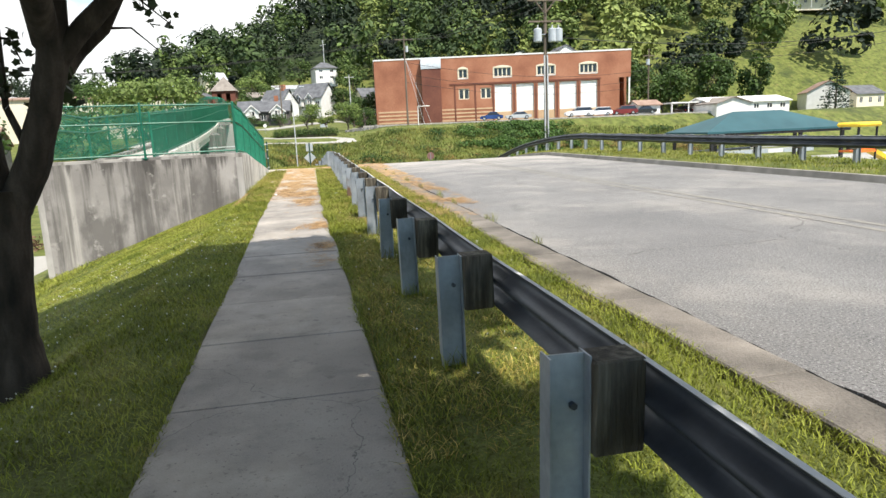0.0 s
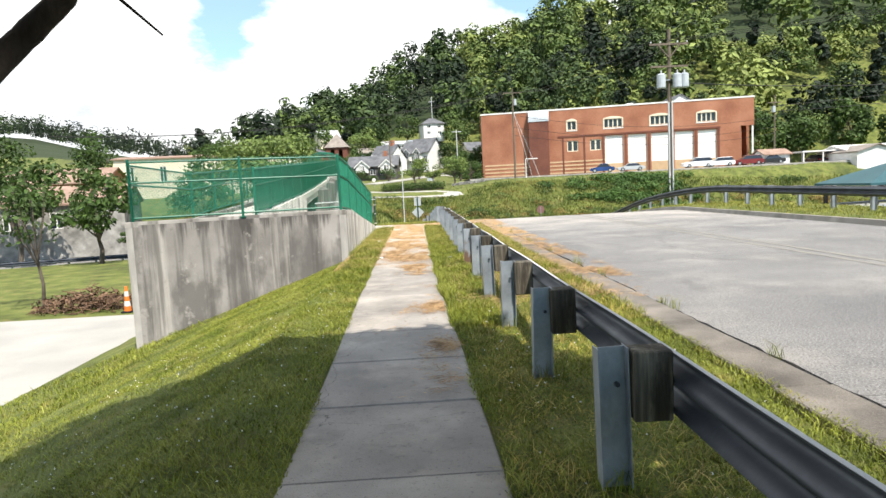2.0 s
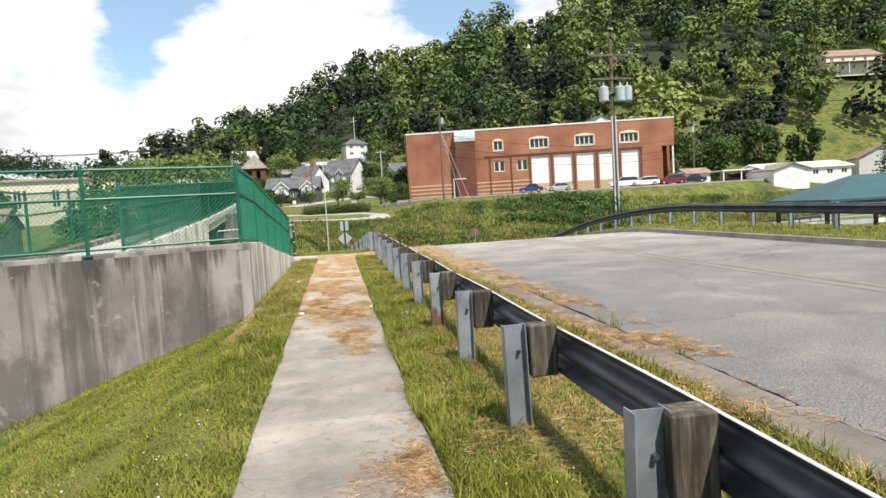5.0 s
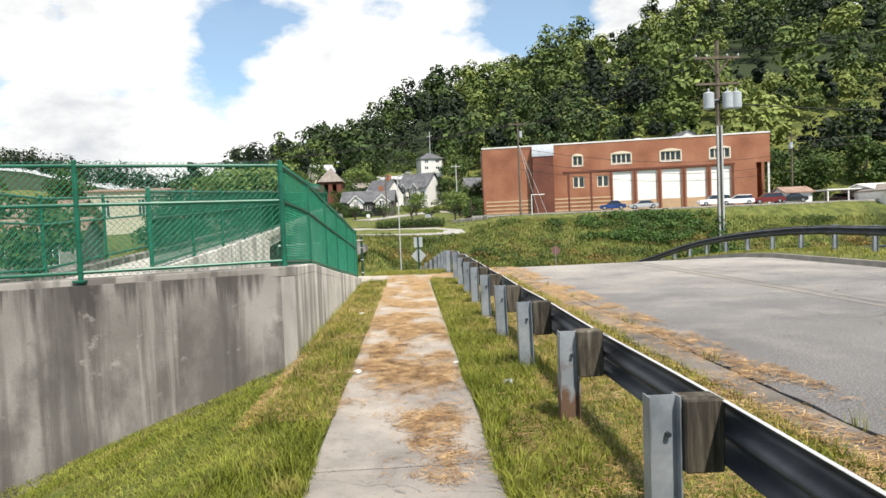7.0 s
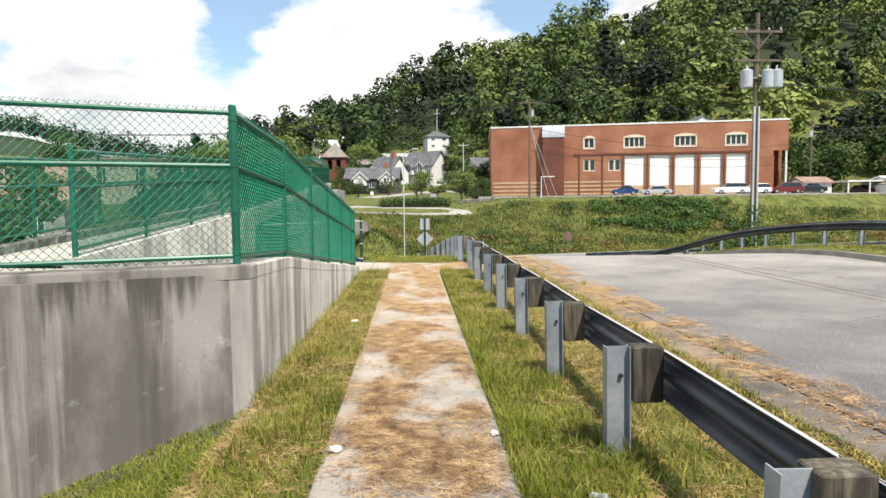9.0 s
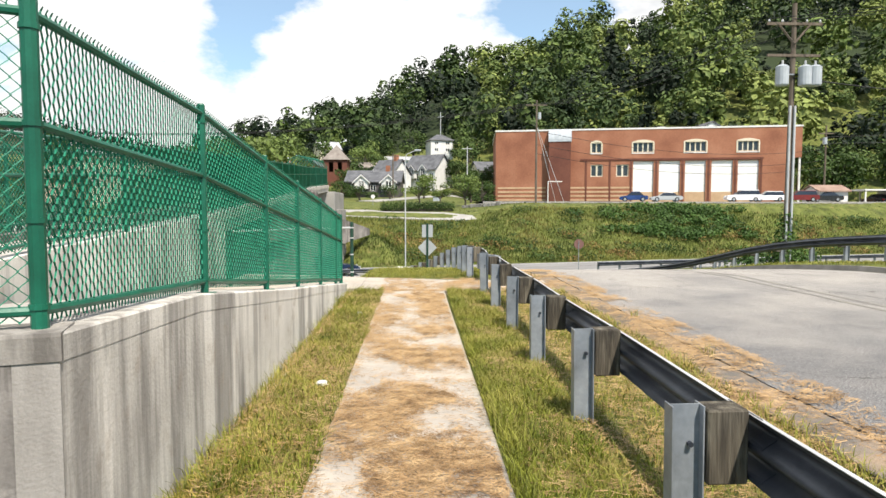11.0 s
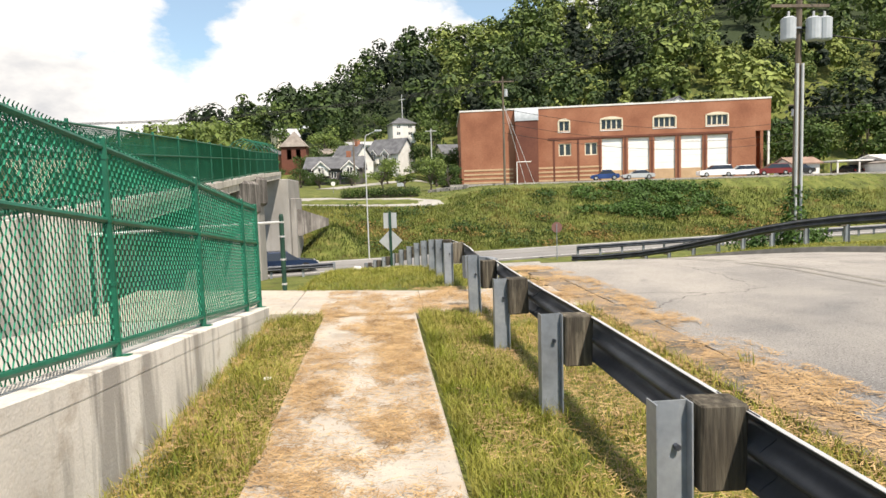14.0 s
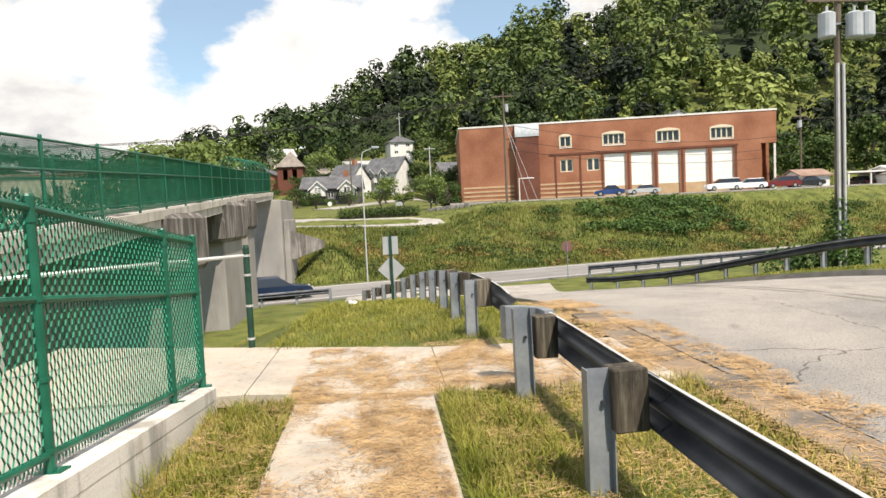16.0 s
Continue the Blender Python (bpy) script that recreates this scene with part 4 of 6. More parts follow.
FH = 1.36
fx = CX - 0.13
side = [(fx, CY + 0.10, 1.12)] + [(fx, y, side_top(y) + 0.02) for y in (19.4, 21.35, 23.1, 25.05, 26.95, 27.75)]
fence("chain_link_fence", "green chain-link fence standing on the sloping ramp wall", side, FH, range(7), r=0.0050)
front = [(fx, CY + 0.10, 1.12), (LX + 2.42, LY + 0.80, 1.12), (LX + 0.12, LY + 0.14, 1.12)]
fence("chain_link_fence", "green chain-link fence on the tall front wall", front, FH, (1, 2), r=0.0040)
ys = [19.9, 22.3, 24.7, 27.1, 29.5, 31.9, 34.3, 36.7, 39.1, 41.5, 43.9, 46.3, 48.7, 51.5, 54.5, 57.5, 60.5, 64, 67.5]
inner = [(run_x(y) - 0.1, y, deck(y) + 0.10) for y in ys]
fence("chain_link_fence", "green chain-link fence along the upper ramp and bridge", inner, 1.35, range(len(ys)), near=False, cell=0.066, r=0.0058)
outer = [(LX + 0.12, LY + 0.14, 1.12)] + [(run_x(y) - 1.9, y, deck(y) + 0.10) for y in ys]
fence("chain_link_fence", "green chain-link fence along the outer edge of the ramp", outer, 1.3, range(len(outer)), near=False, cell=0.074, r=0.0030)


# ---- gate post by the path ----
gp = thing("gate_post", "dark green gate post with a grey pipe arm", "post", pose(-1.84, 30.1, 0))
part("pole", tube([(0, 0, -0.3), (0, 0, 1.30), (0, 0, 1.34)], [0.042, 0.042, 0.03], 10), "darkgreen", gp)
for zz in (0.12, 0.55, 0.95, 1.2):
    part("band", tube([(0, 0, zz - 0.015), (0, 0, zz + 0.015)], 0.05, 10), "pipe", gp)
part("arm", tube([(0.0, 0, 1.20), (-1.2, -0.9, 1.19), (-2.4, -1.8, 1.17)], 0.024, 8), "pipe", gp)
part("arm_post", tube([(-2.4, -1.8, -0.6), (-2.4, -1.8, 1.2)], 0.035, 8), "darkgreen", gp)


# ---- trees ----
def leaf_cloud(centres, radii, count, size, seed, ragged=0.55, inner=0.55):
    """Small bent leaf quads round the shells of many lobes; returns vertices and faces."""
    g = np.random.default_rng(seed)
    centres, radii = np.asarray(centres, float), np.asarray(radii, float)
    which = g.choice(len(centres), count, p=(radii[:, 0] * radii[:, 2]) / np.sum(radii[:, 0] * radii[:, 2]))
    d = g.normal(size=(count, 3))
    d /= np.linalg.norm(d, axis=1)[:, None]
    k = g.uniform(inner, 1.08, count)[:, None]
    p = centres[which] + d * radii[which] * k
    nrm = d * 0.9 + g.normal(size=(count, 3)) * ragged + np.array([0, 0, 0.35])
    nrm /= np.linalg.norm(nrm, axis=1)[:, None]
    a = np.cross(nrm, g.normal(size=(count, 3)))
    a /= np.linalg.norm(a, axis=1)[:, None]
    b = np.cross(nrm, a)
    s = (size * g.uniform(0.6, 1.35, count))[:, None]
    v = np.stack([p - a * s, p - b * s * 0.62 + nrm * s * 0.12, p + a * s, p + b * s * 0.62 + nrm * s * 0.12], 1).reshape(-1, 3)
    f = np.arange(count * 4).reshape(-1, 4)
    return v, f


def tree(label, x, y, h, w, mat="leaf_mid", seed=0, trunk=0.25, leaves=900, size=0.28, z=None, lobes=9, tall=0.68, name="tree", group=""):
    g = random.Random(seed)
    z = land1(x, y) if z is None else z
    t = thing(name, label, "tree", pose(x, y, z), group)
    fork = h * (1 - tall) * 0.9
    bm = tube([(0, 0, -0.3), (0.03 * w, 0, fork * 0.5), (-0.02 * w, 0.02 * w, fork), (0, 0, h * 0.8)], [trunk * 1.25, trunk, trunk * 0.8, trunk * 0.15], 8)
    cs, rs = [], []
    for i in range(lobes):
        a = g.uniform(0, math.tau)
        k = g.random()
        zz = h * (1 - tall) + h * tall * (0.18 + 0.66 * k)
        rr = w * 0.5 * (0.25 + 0.45 * math.sin(math.pi * (0.25 + 0.6 * k)))
        c = (math.cos(a) * rr, math.sin(a) * rr, zz)
        cs.append(c)
        rs.append((w * g.uniform(0.2, 0.3), w * g.uniform(0.2, 0.3), h * tall * g.uniform(0.13, 0.21)))
        add_tube(bm, [(0, 0, fork * g.uniform(0.8, 1.1)), (c[0] * 0.5, c[1] * 0.5, (fork + zz) / 2), c], [trunk * 0.5, trunk * 0.3, trunk * 0.08], 5)
    part("trunk", bm, "trunk", t)
    v, f = leaf_cloud(cs, rs, leaves, size, seed)
    obj("crown", v, f, mat, t)
    return t


# clearings on the hillside: (x, y, half width, half depth)
CLEAR = [(-6, 168, 30, 34), (-30, 170, 14, 16), (111, 222, 9, 12), (142, 222, 14, 12), (168, 188, 20, 22), (130, 145, 22, 14), (100, 172, 26, 8), (-25, 228, 30, 5), (-3, 206, 12, 13), (-58, 180, 22, 36), (126, 214, 27, 20)]


def woods(name, label, n, ylo, yhi, alo, ahi, seed, quads_, hmin, hmax, power=0.8, dark=0.0):
    """A stand of trees with separate crowns, joined into one object. Each has a green of its own; dark and the left
    side carry cloud shade in the tint.
    """
    g = np.random.default_rng(seed)
    V, T, placed, tries = [], [], [], 0
    while len(placed) < n and tries < n * 14:
        tries += 1
        y = ylo + (yhi - ylo) * g.random() ** power
        x = g.uniform(alo, ahi) * (y - 12)
        h = g.uniform(hmin, hmax)
        w = h * g.uniform(0.6, 1.0)
        if y < 300 and x < -0.26 * (y - 12):
            continue
        if any(abs(x - cx) < hx and abs(y - cy) < hy for cx, cy, hx, hy in CLEAR) or (12 < x < 68 and y < 158):
            continue
        if any((x - px) ** 2 + (y - py) ** 2 < (0.40 * (w + pw)) ** 2 for px, py, pw in placed[-900:]):
            continue
        placed.append((x, y, w))
        z = land1(x, y)
        pine = g.random() < 0.12
        k = int(g.integers(9, 13))
        ang = g.uniform(0, math.tau, k)
        up = np.sort(g.uniform(0.28, 0.92, k))
        if pine:
            out = 0.26 * w * (1.05 - up)
            r = 0.20 * w * (1.15 - up)
        else:
            out = 0.34 * w * np.sin(np.pi * np.clip(1.12 - up * 0.95, 0, 1)) ** 0.7
            r = g.uniform(0.13, 0.24, k) * w
        lob = np.stack([np.cos(ang) * out, np.sin(ang) * out, up * h], -1)
        rad = np.stack([r, r, r * g.uniform(0.6, 0.9, k)], -1)
        if not pine:
            lob = np.concatenate([lob, [[0, 0, 0.55 * h]]])
            rad = np.concatenate([rad, [[0.27 * w, 0.27 * w, 0.30 * h]]])
        v, f = leaf_cloud(lob + np.array([x, y, z]), rad, quads_, h * 0.044, int(g.integers(1e9)), 0.10, 0.86)
        V.append(v)
        # left-hand trees tinted darker: cloud shade on that ridge put into their green
        t = g.normal(0.29, 0.17) if x > 0.06 * y else g.normal(0.17, 0.11)
        T.append(np.full(len(v), float(np.clip(0.03 if pine else t - dark, -0.08, 0.62))))
    V = np.concatenate(V)
    ob = obj(name, V, np.arange(len(V)).reshape(-1, 4), "hill")
    ob.data.attributes.new("tint", "FLOAT", "POINT").data.foreach_set("value", np.concatenate(T))
    tagged(ob, label, "woods", kind="stuff")


woods("hillside_woods", "dense green deciduous woods covering the hillside", 1250, 150, 346, -0.36, 1.1, 11, 440, 11, 23)
woods("lower_woods", "broad green trees at the foot of the hill", 110, 160, 215, 0.10, 0.75, 14, 430, 9, 14)
woods("far_woods", "hazy tree-covered ridge far off", 1150, 360, 505, -0.85, -0.2, 12, 100, 11, 19, dark=0.10)


# ---- brick building ----
BA, BB = Vector((13.57, 130.58, 0)), Vector((63.79, 120.04, 0))
BL = (BB - BA).length
b_yaw = math.degrees(math.atan2(BB.y - BA.y, BB.x - BA.x))
bz0, bz1 = 2.6, 15.5


def pierced(L, z0, z1, holes, t, y=0.0):
    """A wall along x from 0 to L with openings (x0, x1, z0, z1) right through it."""
    bm = bmesh.new()
    xs_ = sorted({0, L, *(h[0] for h in holes), *(h[1] for h in holes)})
    zs_ = sorted({z0, z1, *(h[2] for h in holes), *(h[3] for h in holes)})
    for i in range(len(xs_) - 1):
        runs, start = [], None
        for j in range(len(zs_) - 1):
            cx, cz = (xs_[i] + xs_[i + 1]) / 2, (zs_[j] + zs_[j + 1]) / 2
            hole = any(h[0] < cx < h[1] and h[2] < cz < h[3] for h in holes)
            if not hole and start is None:
                start = zs_[j]
            if hole and start is not None:
                runs.append((start, zs_[j]))
                start = None
        if start is not None:
            runs.append((start, zs_[-1]))
        for a, b in runs:
            add_box(bm, xs_[i], xs_[i + 1], y, y + t, a, b)
    bmesh.ops.remove_doubles(bm, verts=bm.verts, dist=0.001)
    return bm


def window(parent, x0, x1, z0, z1, y, cols=2, frame_w=0.12, arch=0.0, mat="white"):
    w = new("window")
    w.parent = parent
    part("pane", box(x0, x1, y + 0.10, y + 0.14, z0, z1), "glass", w)
    bm = bmesh.new()
    for i in range(cols + 1):
        cx = x0 + (x1 - x0) * i / cols
        add_box(bm, cx - frame_w / 2, cx + frame_w / 2, y, y + 0.09, z0, z1)
    for cz in (z0, z1):
        add_box(bm, x0 - frame_w / 2, x1 + frame_w / 2, y - 0.01, y + 0.095, cz - frame_w / 2, cz + frame_w / 2)
    part("window_frame", bm, mat, w)
    if arch:
        bm = bmesh.new()
        pts = [(x0 - 0.12 + (x1 - x0 + 0.24) * k / 10, math.sin(math.pi * k / 10)) for k in range(11)]
        top = [bm.verts.new((x, -0.09, z1 + 0.14 + arch * s)) for x, s in pts]
        low = [bm.verts.new((x, -0.09, z1 - 0.02)) for x, s in pts]
        for k in range(10):
            bm.faces.new((low[k], low[k + 1], top[k + 1], top[k]))
        r = bmesh.ops.extrude_face_region(bm, geom=bm.faces[:])
        bmesh.ops.translate(bm, vec=(0, 0.085, 0), verts=[v for v in r["geom"] if isinstance(v, bmesh.types.BMVert)])
        part("arch", bm, mat, w)
        for a, b, c0, c1 in ((x0 - 0.2, x0 + 0.02, z0 - 0.1, z1), (x1 - 0.02, x1 + 0.2, z0 - 0.1, z1)):
            part("surround", box(a, b, -0.09, -0.004, c0, c1), mat, w)
    return w


hall = thing("brick_building", "large red brick two-storey building with five white bay doors", "building", pose(BA.x, BA.y, 0, 0, 0, b_yaw))
doors = [(24.05, 27.5), (28.4, 31.9), (32.72, 36.12), (37.05, 40.5), (41.3, 44.66)]
ups = [(16.7, 18.8, 1), (23.75, 27.55, 4), (32.4, 36.3, 4), (40.95, 44.7, 4)]
lows = [(16.8, 18.9), (21.2, 23.3)]
holes = [(a, b, bz0, 10.00) for a, b in doors] + [(a + 0.2, b - 0.2, 11.55, 13.25) for a, b, c in ups] + [(a, b, 7.35, 9.45) for a, b in lows] + [(48.9, BL, bz0, 10.35)]
part("wall", pierced(BL, bz0 - 1, bz1, holes, 0.5), "brick", hall)
part("wall", box(0, 0.5, 0.10, 24.5, bz0 - 1, bz1, pose(0, 0.41, 0, 0, 0, -0.55 * b_yaw)), "brick", hall)
bm = bmesh.new()
V = [bm.verts.new((x_, y_, z_)) for z_ in (bz1, bz1 + 0.28) for x_, y_ in ((-0.12, -0.08), (-0.12, 24.6), (-2.95, 24.5))]
bm.faces.new(V[:3])
bm.faces.new(V[3:][::-1])
for k in range(3):
    bm.faces.new((V[k], V[3 + k], V[3 + (k + 1) % 3], V[(k + 1) % 3]))
part("roof", bm, "white", hall)
part("wall", box(BL - 2.6, BL - 2.1, 0.51, 24, bz0 - 1, bz1), "brick", hall)
part("wall", box(-2.7, BL, 24, 24.5, bz0 - 1, bz1), "brick", hall)
part("wall", box(BL - 0.5, BL, 3.2, 24, bz0 - 1, bz1), "brick", hall)
part("porch_post", box(BL - 0.4, BL - 0.1, 0.1, 0.4, bz0 - 0.5, 10.35), "white", hall)
part("roof", box(-0.1, BL + 0.1, -0.08, 24.6, bz1, bz1 + 0.28), "white", hall, "pale parapet coping and flat roof")
part("roof_vent", box(29.0, 30.2, 6, 7, bz1 + 0.28, bz1 + 1.1), "white", hall)
for a, b in doors:
    d = part("bay_door", box(a, b, 0.30, 0.36, 4.65, 10.00), "door_white", hall, "white sectional bay door")
    for k in range(1, 5):
        part("door_rib", box(a + 0.03, b - 0.03, 0.285, 0.305, 4.65 + k * 1.07 - 0.03, 4.65 + k * 1.07 + 0.03), "white", d)
    part("sill_wall", box(a, b, 0.2, 0.5, bz0 - 1, 4.64), "tan", hall)
for a, b, c in ups:
    window(hall, a + 0.2, b - 0.2, 11.55, 13.25, 0.12, max(2, c), 0.2, arch=0.32, mat="cream")
    part("window_sill", box(a, b, -0.06, 0.12, 11.30, 11.47), "white", hall)
for a, b in lows:
    window(hall, a, b, 7.35, 9.45, 0.12, 2, 0.3, mat="cream")
# bay surround: slightly sunk brick field, piers and lintel in shade-coloured brick
for x in (16.0, 20.1, 23.7, 27.95, 32.3, 36.58, 40.9, 45.0):
    part("pier", box(x - 0.16, x + 0.16, -0.09, -0.003, bz0 - 1, 10.15), "brick_dark_shaded", hall)
part("lintel", box(15.0, 45.3, -0.11, -0.003, 10.17, 10.47), "brick_dark_shaded", hall)
for k in range(4):
    part("stone_band", box(0.4, 9.0, -0.05, -0.004, 3.1 + k * 0.72, 3.4 + k * 0.72), "tan", hall)
    part("stone_band", box(12.6, 24.0, -0.05, -0.004, 3.1 + k * 0.72, 3.4 + k * 0.72), "tan", hall)
# projecting stair bay in shade-coloured brick with a rounded metal top
part("stair_bay", box(9.5, 13.3, -1.6, -0.004, bz0 - 1, 13.45), "brick_dark_shaded", hall)
bm = bmesh.new()
ring = [(-1.7 * math.cos(a), 13.45 + 2.3 * math.sin(a)) for a in np.linspace(0, math.pi / 2, 9)] + [(0.3, 15.75), (0.3, 13.45)]
va = [bm.verts.new((9.4, y_, z_)) for y_, z_ in ring]
vb = [bm.verts.new((13.4, y_, z_)) for y_, z_ in ring]
for k in range(len(ring)):
    bm.faces.new((va[k], va[(k + 1) % len(ring)], vb[(k + 1) % len(ring)], vb[k]))
bm.faces.new(va)
bm.faces.new(vb[::-1])
part("barrel_roof", bm, "can", hall, "rounded pale metal roof")


# ---- houses ----
def house(name, label, x, y, w, d, eave, ridge, yaw=0.0, wall="white", roof="roof_grey", z=None, wins=3, floors=1, chimney=False, hip=False, gables=(), porch=False, gable_wall=""):
    """A house whose front looks along -y; ridge runs along x. gables: (x of centre, width, height) of front cross gables."""
    z = land1(x, y) if z is None else z
    t = thing(name, label, "house", pose(x, y, z, 0, 0, yaw))
    holes, places = [], []
    fh = eave / floors
    for f in range(floors):
        for i in range(wins):
            cx = w * (i + 0.5) / wins
            hole = (cx - 0.5, cx + 0.5, f * fh + fh * 0.36, f * fh + fh * 0.78)
            holes.append(hole)
    ob = part("wall", pierced(w, -1.5, eave, holes, 0.2), wall, t)
    ob.matrix_basis = pose(-w / 2, -d / 2, 0)
    for h in holes:
        win = window(t, h[0], h[1], h[2], h[3], 0.03, 2, 0.1)
        win.matrix_basis = pose(-w / 2, -d / 2, 0)
    part("wall", box(-w / 2, -w / 2 + 0.2, -d / 2 + 0.2, d / 2, -1.5, eave), wall, t)
    part("wall", box(w / 2 - 0.2, w / 2, -d / 2 + 0.2, d / 2, -1.5, eave), wall, t)
    part("wall", box(-w / 2, w / 2, d / 2, d / 2 + 0.2, -1.5, eave), wall, t)
    o, k = 0.35, 0.16
    bm = bmesh.new()
    inset = min(w, d) * 0.45 if hip else 0.0
    for lift in (k, 0.0):
        A = [bm.verts.new(p) for p in ((-w / 2 - o, -d / 2 - o, eave - 0.12 + lift), (w / 2 + o, -d / 2 - o, eave - 0.12 + lift), (w / 2 + o, d / 2 + o, eave - 0.12 + lift), (-w / 2 - o, d / 2 + o, eave - 0.12 + lift), (-w / 2 - o + inset, 0, ridge + lift), (w / 2 + o - inset, 0, ridge + lift))]
        for q in ((0, 1, 5, 4), (2, 3, 4, 5)) + (((1, 2, 5), (3, 0, 4)) if hip else ()):
            bm.faces.new([A[i] for i in q])
        if lift:
            up = A
    for a, b in ((0, 1), (1, 2), (2, 3), (3, 0)) if hip else ((0, 1), (2, 3), (1, 5), (5, 2), (3, 4), (4, 0)):
        bm.faces.new((up[a], up[b], A[b], A[a]))
    part("roof", bm, roof, t)
    if not hip:
        for sx in (-w / 2, w / 2 - 0.2):
            bm = bmesh.new()
            V = [bm.verts.new((sx + e, yy, zz)) for e in (0, 0.2) for yy, zz in ((-d / 2, eave), (d / 2, eave), (0, ridge - 0.05))]
            bm.faces.new(V[:3])
            bm.faces.new(V[3:][::-1])
            for i in range(3):
                bm.faces.new((V[i], V[(i + 1) % 3], V[3 + (i + 1) % 3], V[3 + i]))
            part("gable", bm, wall, t)
    for gx_, gw, gh in gables:
        bm = bmesh.new()
        y0, y1 = -d / 2 - 0.9, 0.0
        V = [bm.verts.new((gx_ + sx, yy, zz)) for yy in (y0, y1) for sx, zz in ((-gw / 2, eave * 0.5), (gw / 2, eave * 0.5), (gw / 2, eave), (0, eave + gh), (-gw / 2, eave))]
        bm.faces.new(V[:5])
        for i in range(5):
            bm.faces.new((V[i], V[(i + 1) % 5], V[5 + (i + 1) % 5], V[5 + i]))
        part("front_gable", bm, gable_wall or wall, t)
        bm = bmesh.new()
        for s in (-1, 1):
            R = [bm.verts.new((gx_ + s * e, yy, zz + lift)) for lift in (0.02, 0.18) for yy in (y0 - 0.3, y1) for e, zz in ((0, eave + gh), (gw / 2 + 0.35, eave - 0.3))]
            for q in ((0, 1, 3, 2), (4, 6, 7, 5), (0, 2, 6, 4), (1, 5, 7, 3), (0, 4, 5, 1)):
                bm.faces.new([R[i] for i in q])
        part("gable_roof", bm, roof, t)
        for sd in (-1, 1):
            bm = bmesh.new()
            B = [bm.verts.new((gx_ + sd * e, y0 - 0.34 + dy, zz)) for dy in (0, 0.05) for e, zz in ((0, eave + gh + 0.16), (gw / 2 + 0.38, eave - 0.18), (gw / 2 + 0.38, eave - 0.42), (0, eave + gh - 0.1))]
            for q in ((0, 1, 2, 3), (7, 6, 5, 4), (0, 4, 5, 1), (1, 5, 6, 2), (2, 6, 7, 3)):
                bm.faces.new([B[i] for i in q])
            part("bargeboard", bm, "white", t)
        win = window(t, gx_ - 0.55, gx_ + 0.55, eave * 0.62, eave * 1.05, y0 - 0.1, 2, 0.12)
    if chimney:
        part("chimney", box(w * 0.2, w * 0.2 + 0.8, -0.4, 0.4, eave, ridge + 1.1), "brick", t)
    if porch:
        part("porch_roof", box(-w / 2, w / 2, -d / 2 - 2.2, -d / 2 - 0.01, eave * 0.55, eave * 0.55 + 0.18), roof, t)
        for i in range(4):
            px = -w / 2 + 0.2 + (w - 0.4) * i / 3
            part("porch_post", box(px - 0.09, px + 0.09, -d / 2 - 2.1, -d / 2 - 1.92, -1.0, eave * 0.55), "white", t)
    return t


ch = thing("church_tower", "brick church tower with a pale pyramid roof", "church", pose(-19.6, 166, land1(-19.6, 166)))
tz = 16.5 - land1(-19.6, 166)
ob = part("wall", pierced(5.4, -1, tz - 3.6, [(1.2, 2.2, tz - 6.4, tz - 4.2), (3.2, 4.2, tz - 6.4, tz - 4.2)], 0.4), "brick_dark_shaded", ch)
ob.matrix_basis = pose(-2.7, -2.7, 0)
part("wall", box(-2.7, -2.3, -2.3, 2.7, -1, tz - 3.6), "brick_dark_shaded", ch)
part("wall", box(2.3, 2.7, -2.3, 2.7, -1, tz - 3.6), "brick_dark_shaded", ch)
part("wall", box(-2.3, 2.3, 2.3, 2.7, -1, tz - 3.6), "brick_dark_shaded", ch)
bm = bmesh.new()
V = [bm.verts.new(p) for p in ((-3.1, -3.1, tz - 3.6), (3.1, -3.1, tz - 3.6), (3.1, 3.1, tz - 3.6), (-3.1, 3.1, tz - 3.6), (0, 0, tz))]
bm.faces.new(V[:4])
for i in range(4):
    bm.faces.new((V[i], V[(i + 1) % 4], V[4]))
part("roof", bm, "roof_tile", ch)
house("church", "brick church with a grey roof behind its tower", -26.5, 171, 8, 9, 3.2, 5.6, 80, "brick", "roof_grey", wins=3)
house("house", "dark timbered house with two white front gables and grey roof", -8.8, 140, 10.2, 8, 2.7, 4.9, -3, "timber", "roof_grey", wins=5, gables=((-2.1, 2.6, 1.2), (3.0, 2.6, 1.2)), chimney=True, gable_wall="white")
house("house", "grey-roofed white house with a steep gable end", -6.4, 152.5, 6.2, 5.6, 3.4, 6.5, -40, "white", "roof_grey", wins=3, z=land1(-6.4, 152.5) + 0.2, gables=((-1.4, 1.5, 0.9),), chimney=True)
house("house", "white half-timbered house with dormers and slate-grey roof", 1.7, 157, 8.0, 6.6, 3.7, 7.0, -35, "white", "roof_grey", wins=4, z=land1(1.7, 157), gables=((-1.6, 1.5, 0.9), (1.4, 1.5, 0.9)), gable_wall="white")
house("house", "low house with weathered brown roof among trees", -11.6, 176, 7, 6, 2.4, 3.7, 6, "timber", "roof_tile", wins=3, z=land1(-11.6, 176) - 0.3)
house("house", "square white house with a low hipped roof on the hillside", 5.2, 192, 6.2, 6.2, 3.6, 5.3, 12, "white", "roof_grey", hip=True, floors=2, wins=2, z=max(16.6, land1(5.2, 189) - 0.3))
house("shed", "long low white outbuilding on the slope", -3.7, 181, 10.5, 5, 2.0, 2.9, 4, "white", "metal_roof", wins=5, z=land1(-3.7, 181) + 0.4)
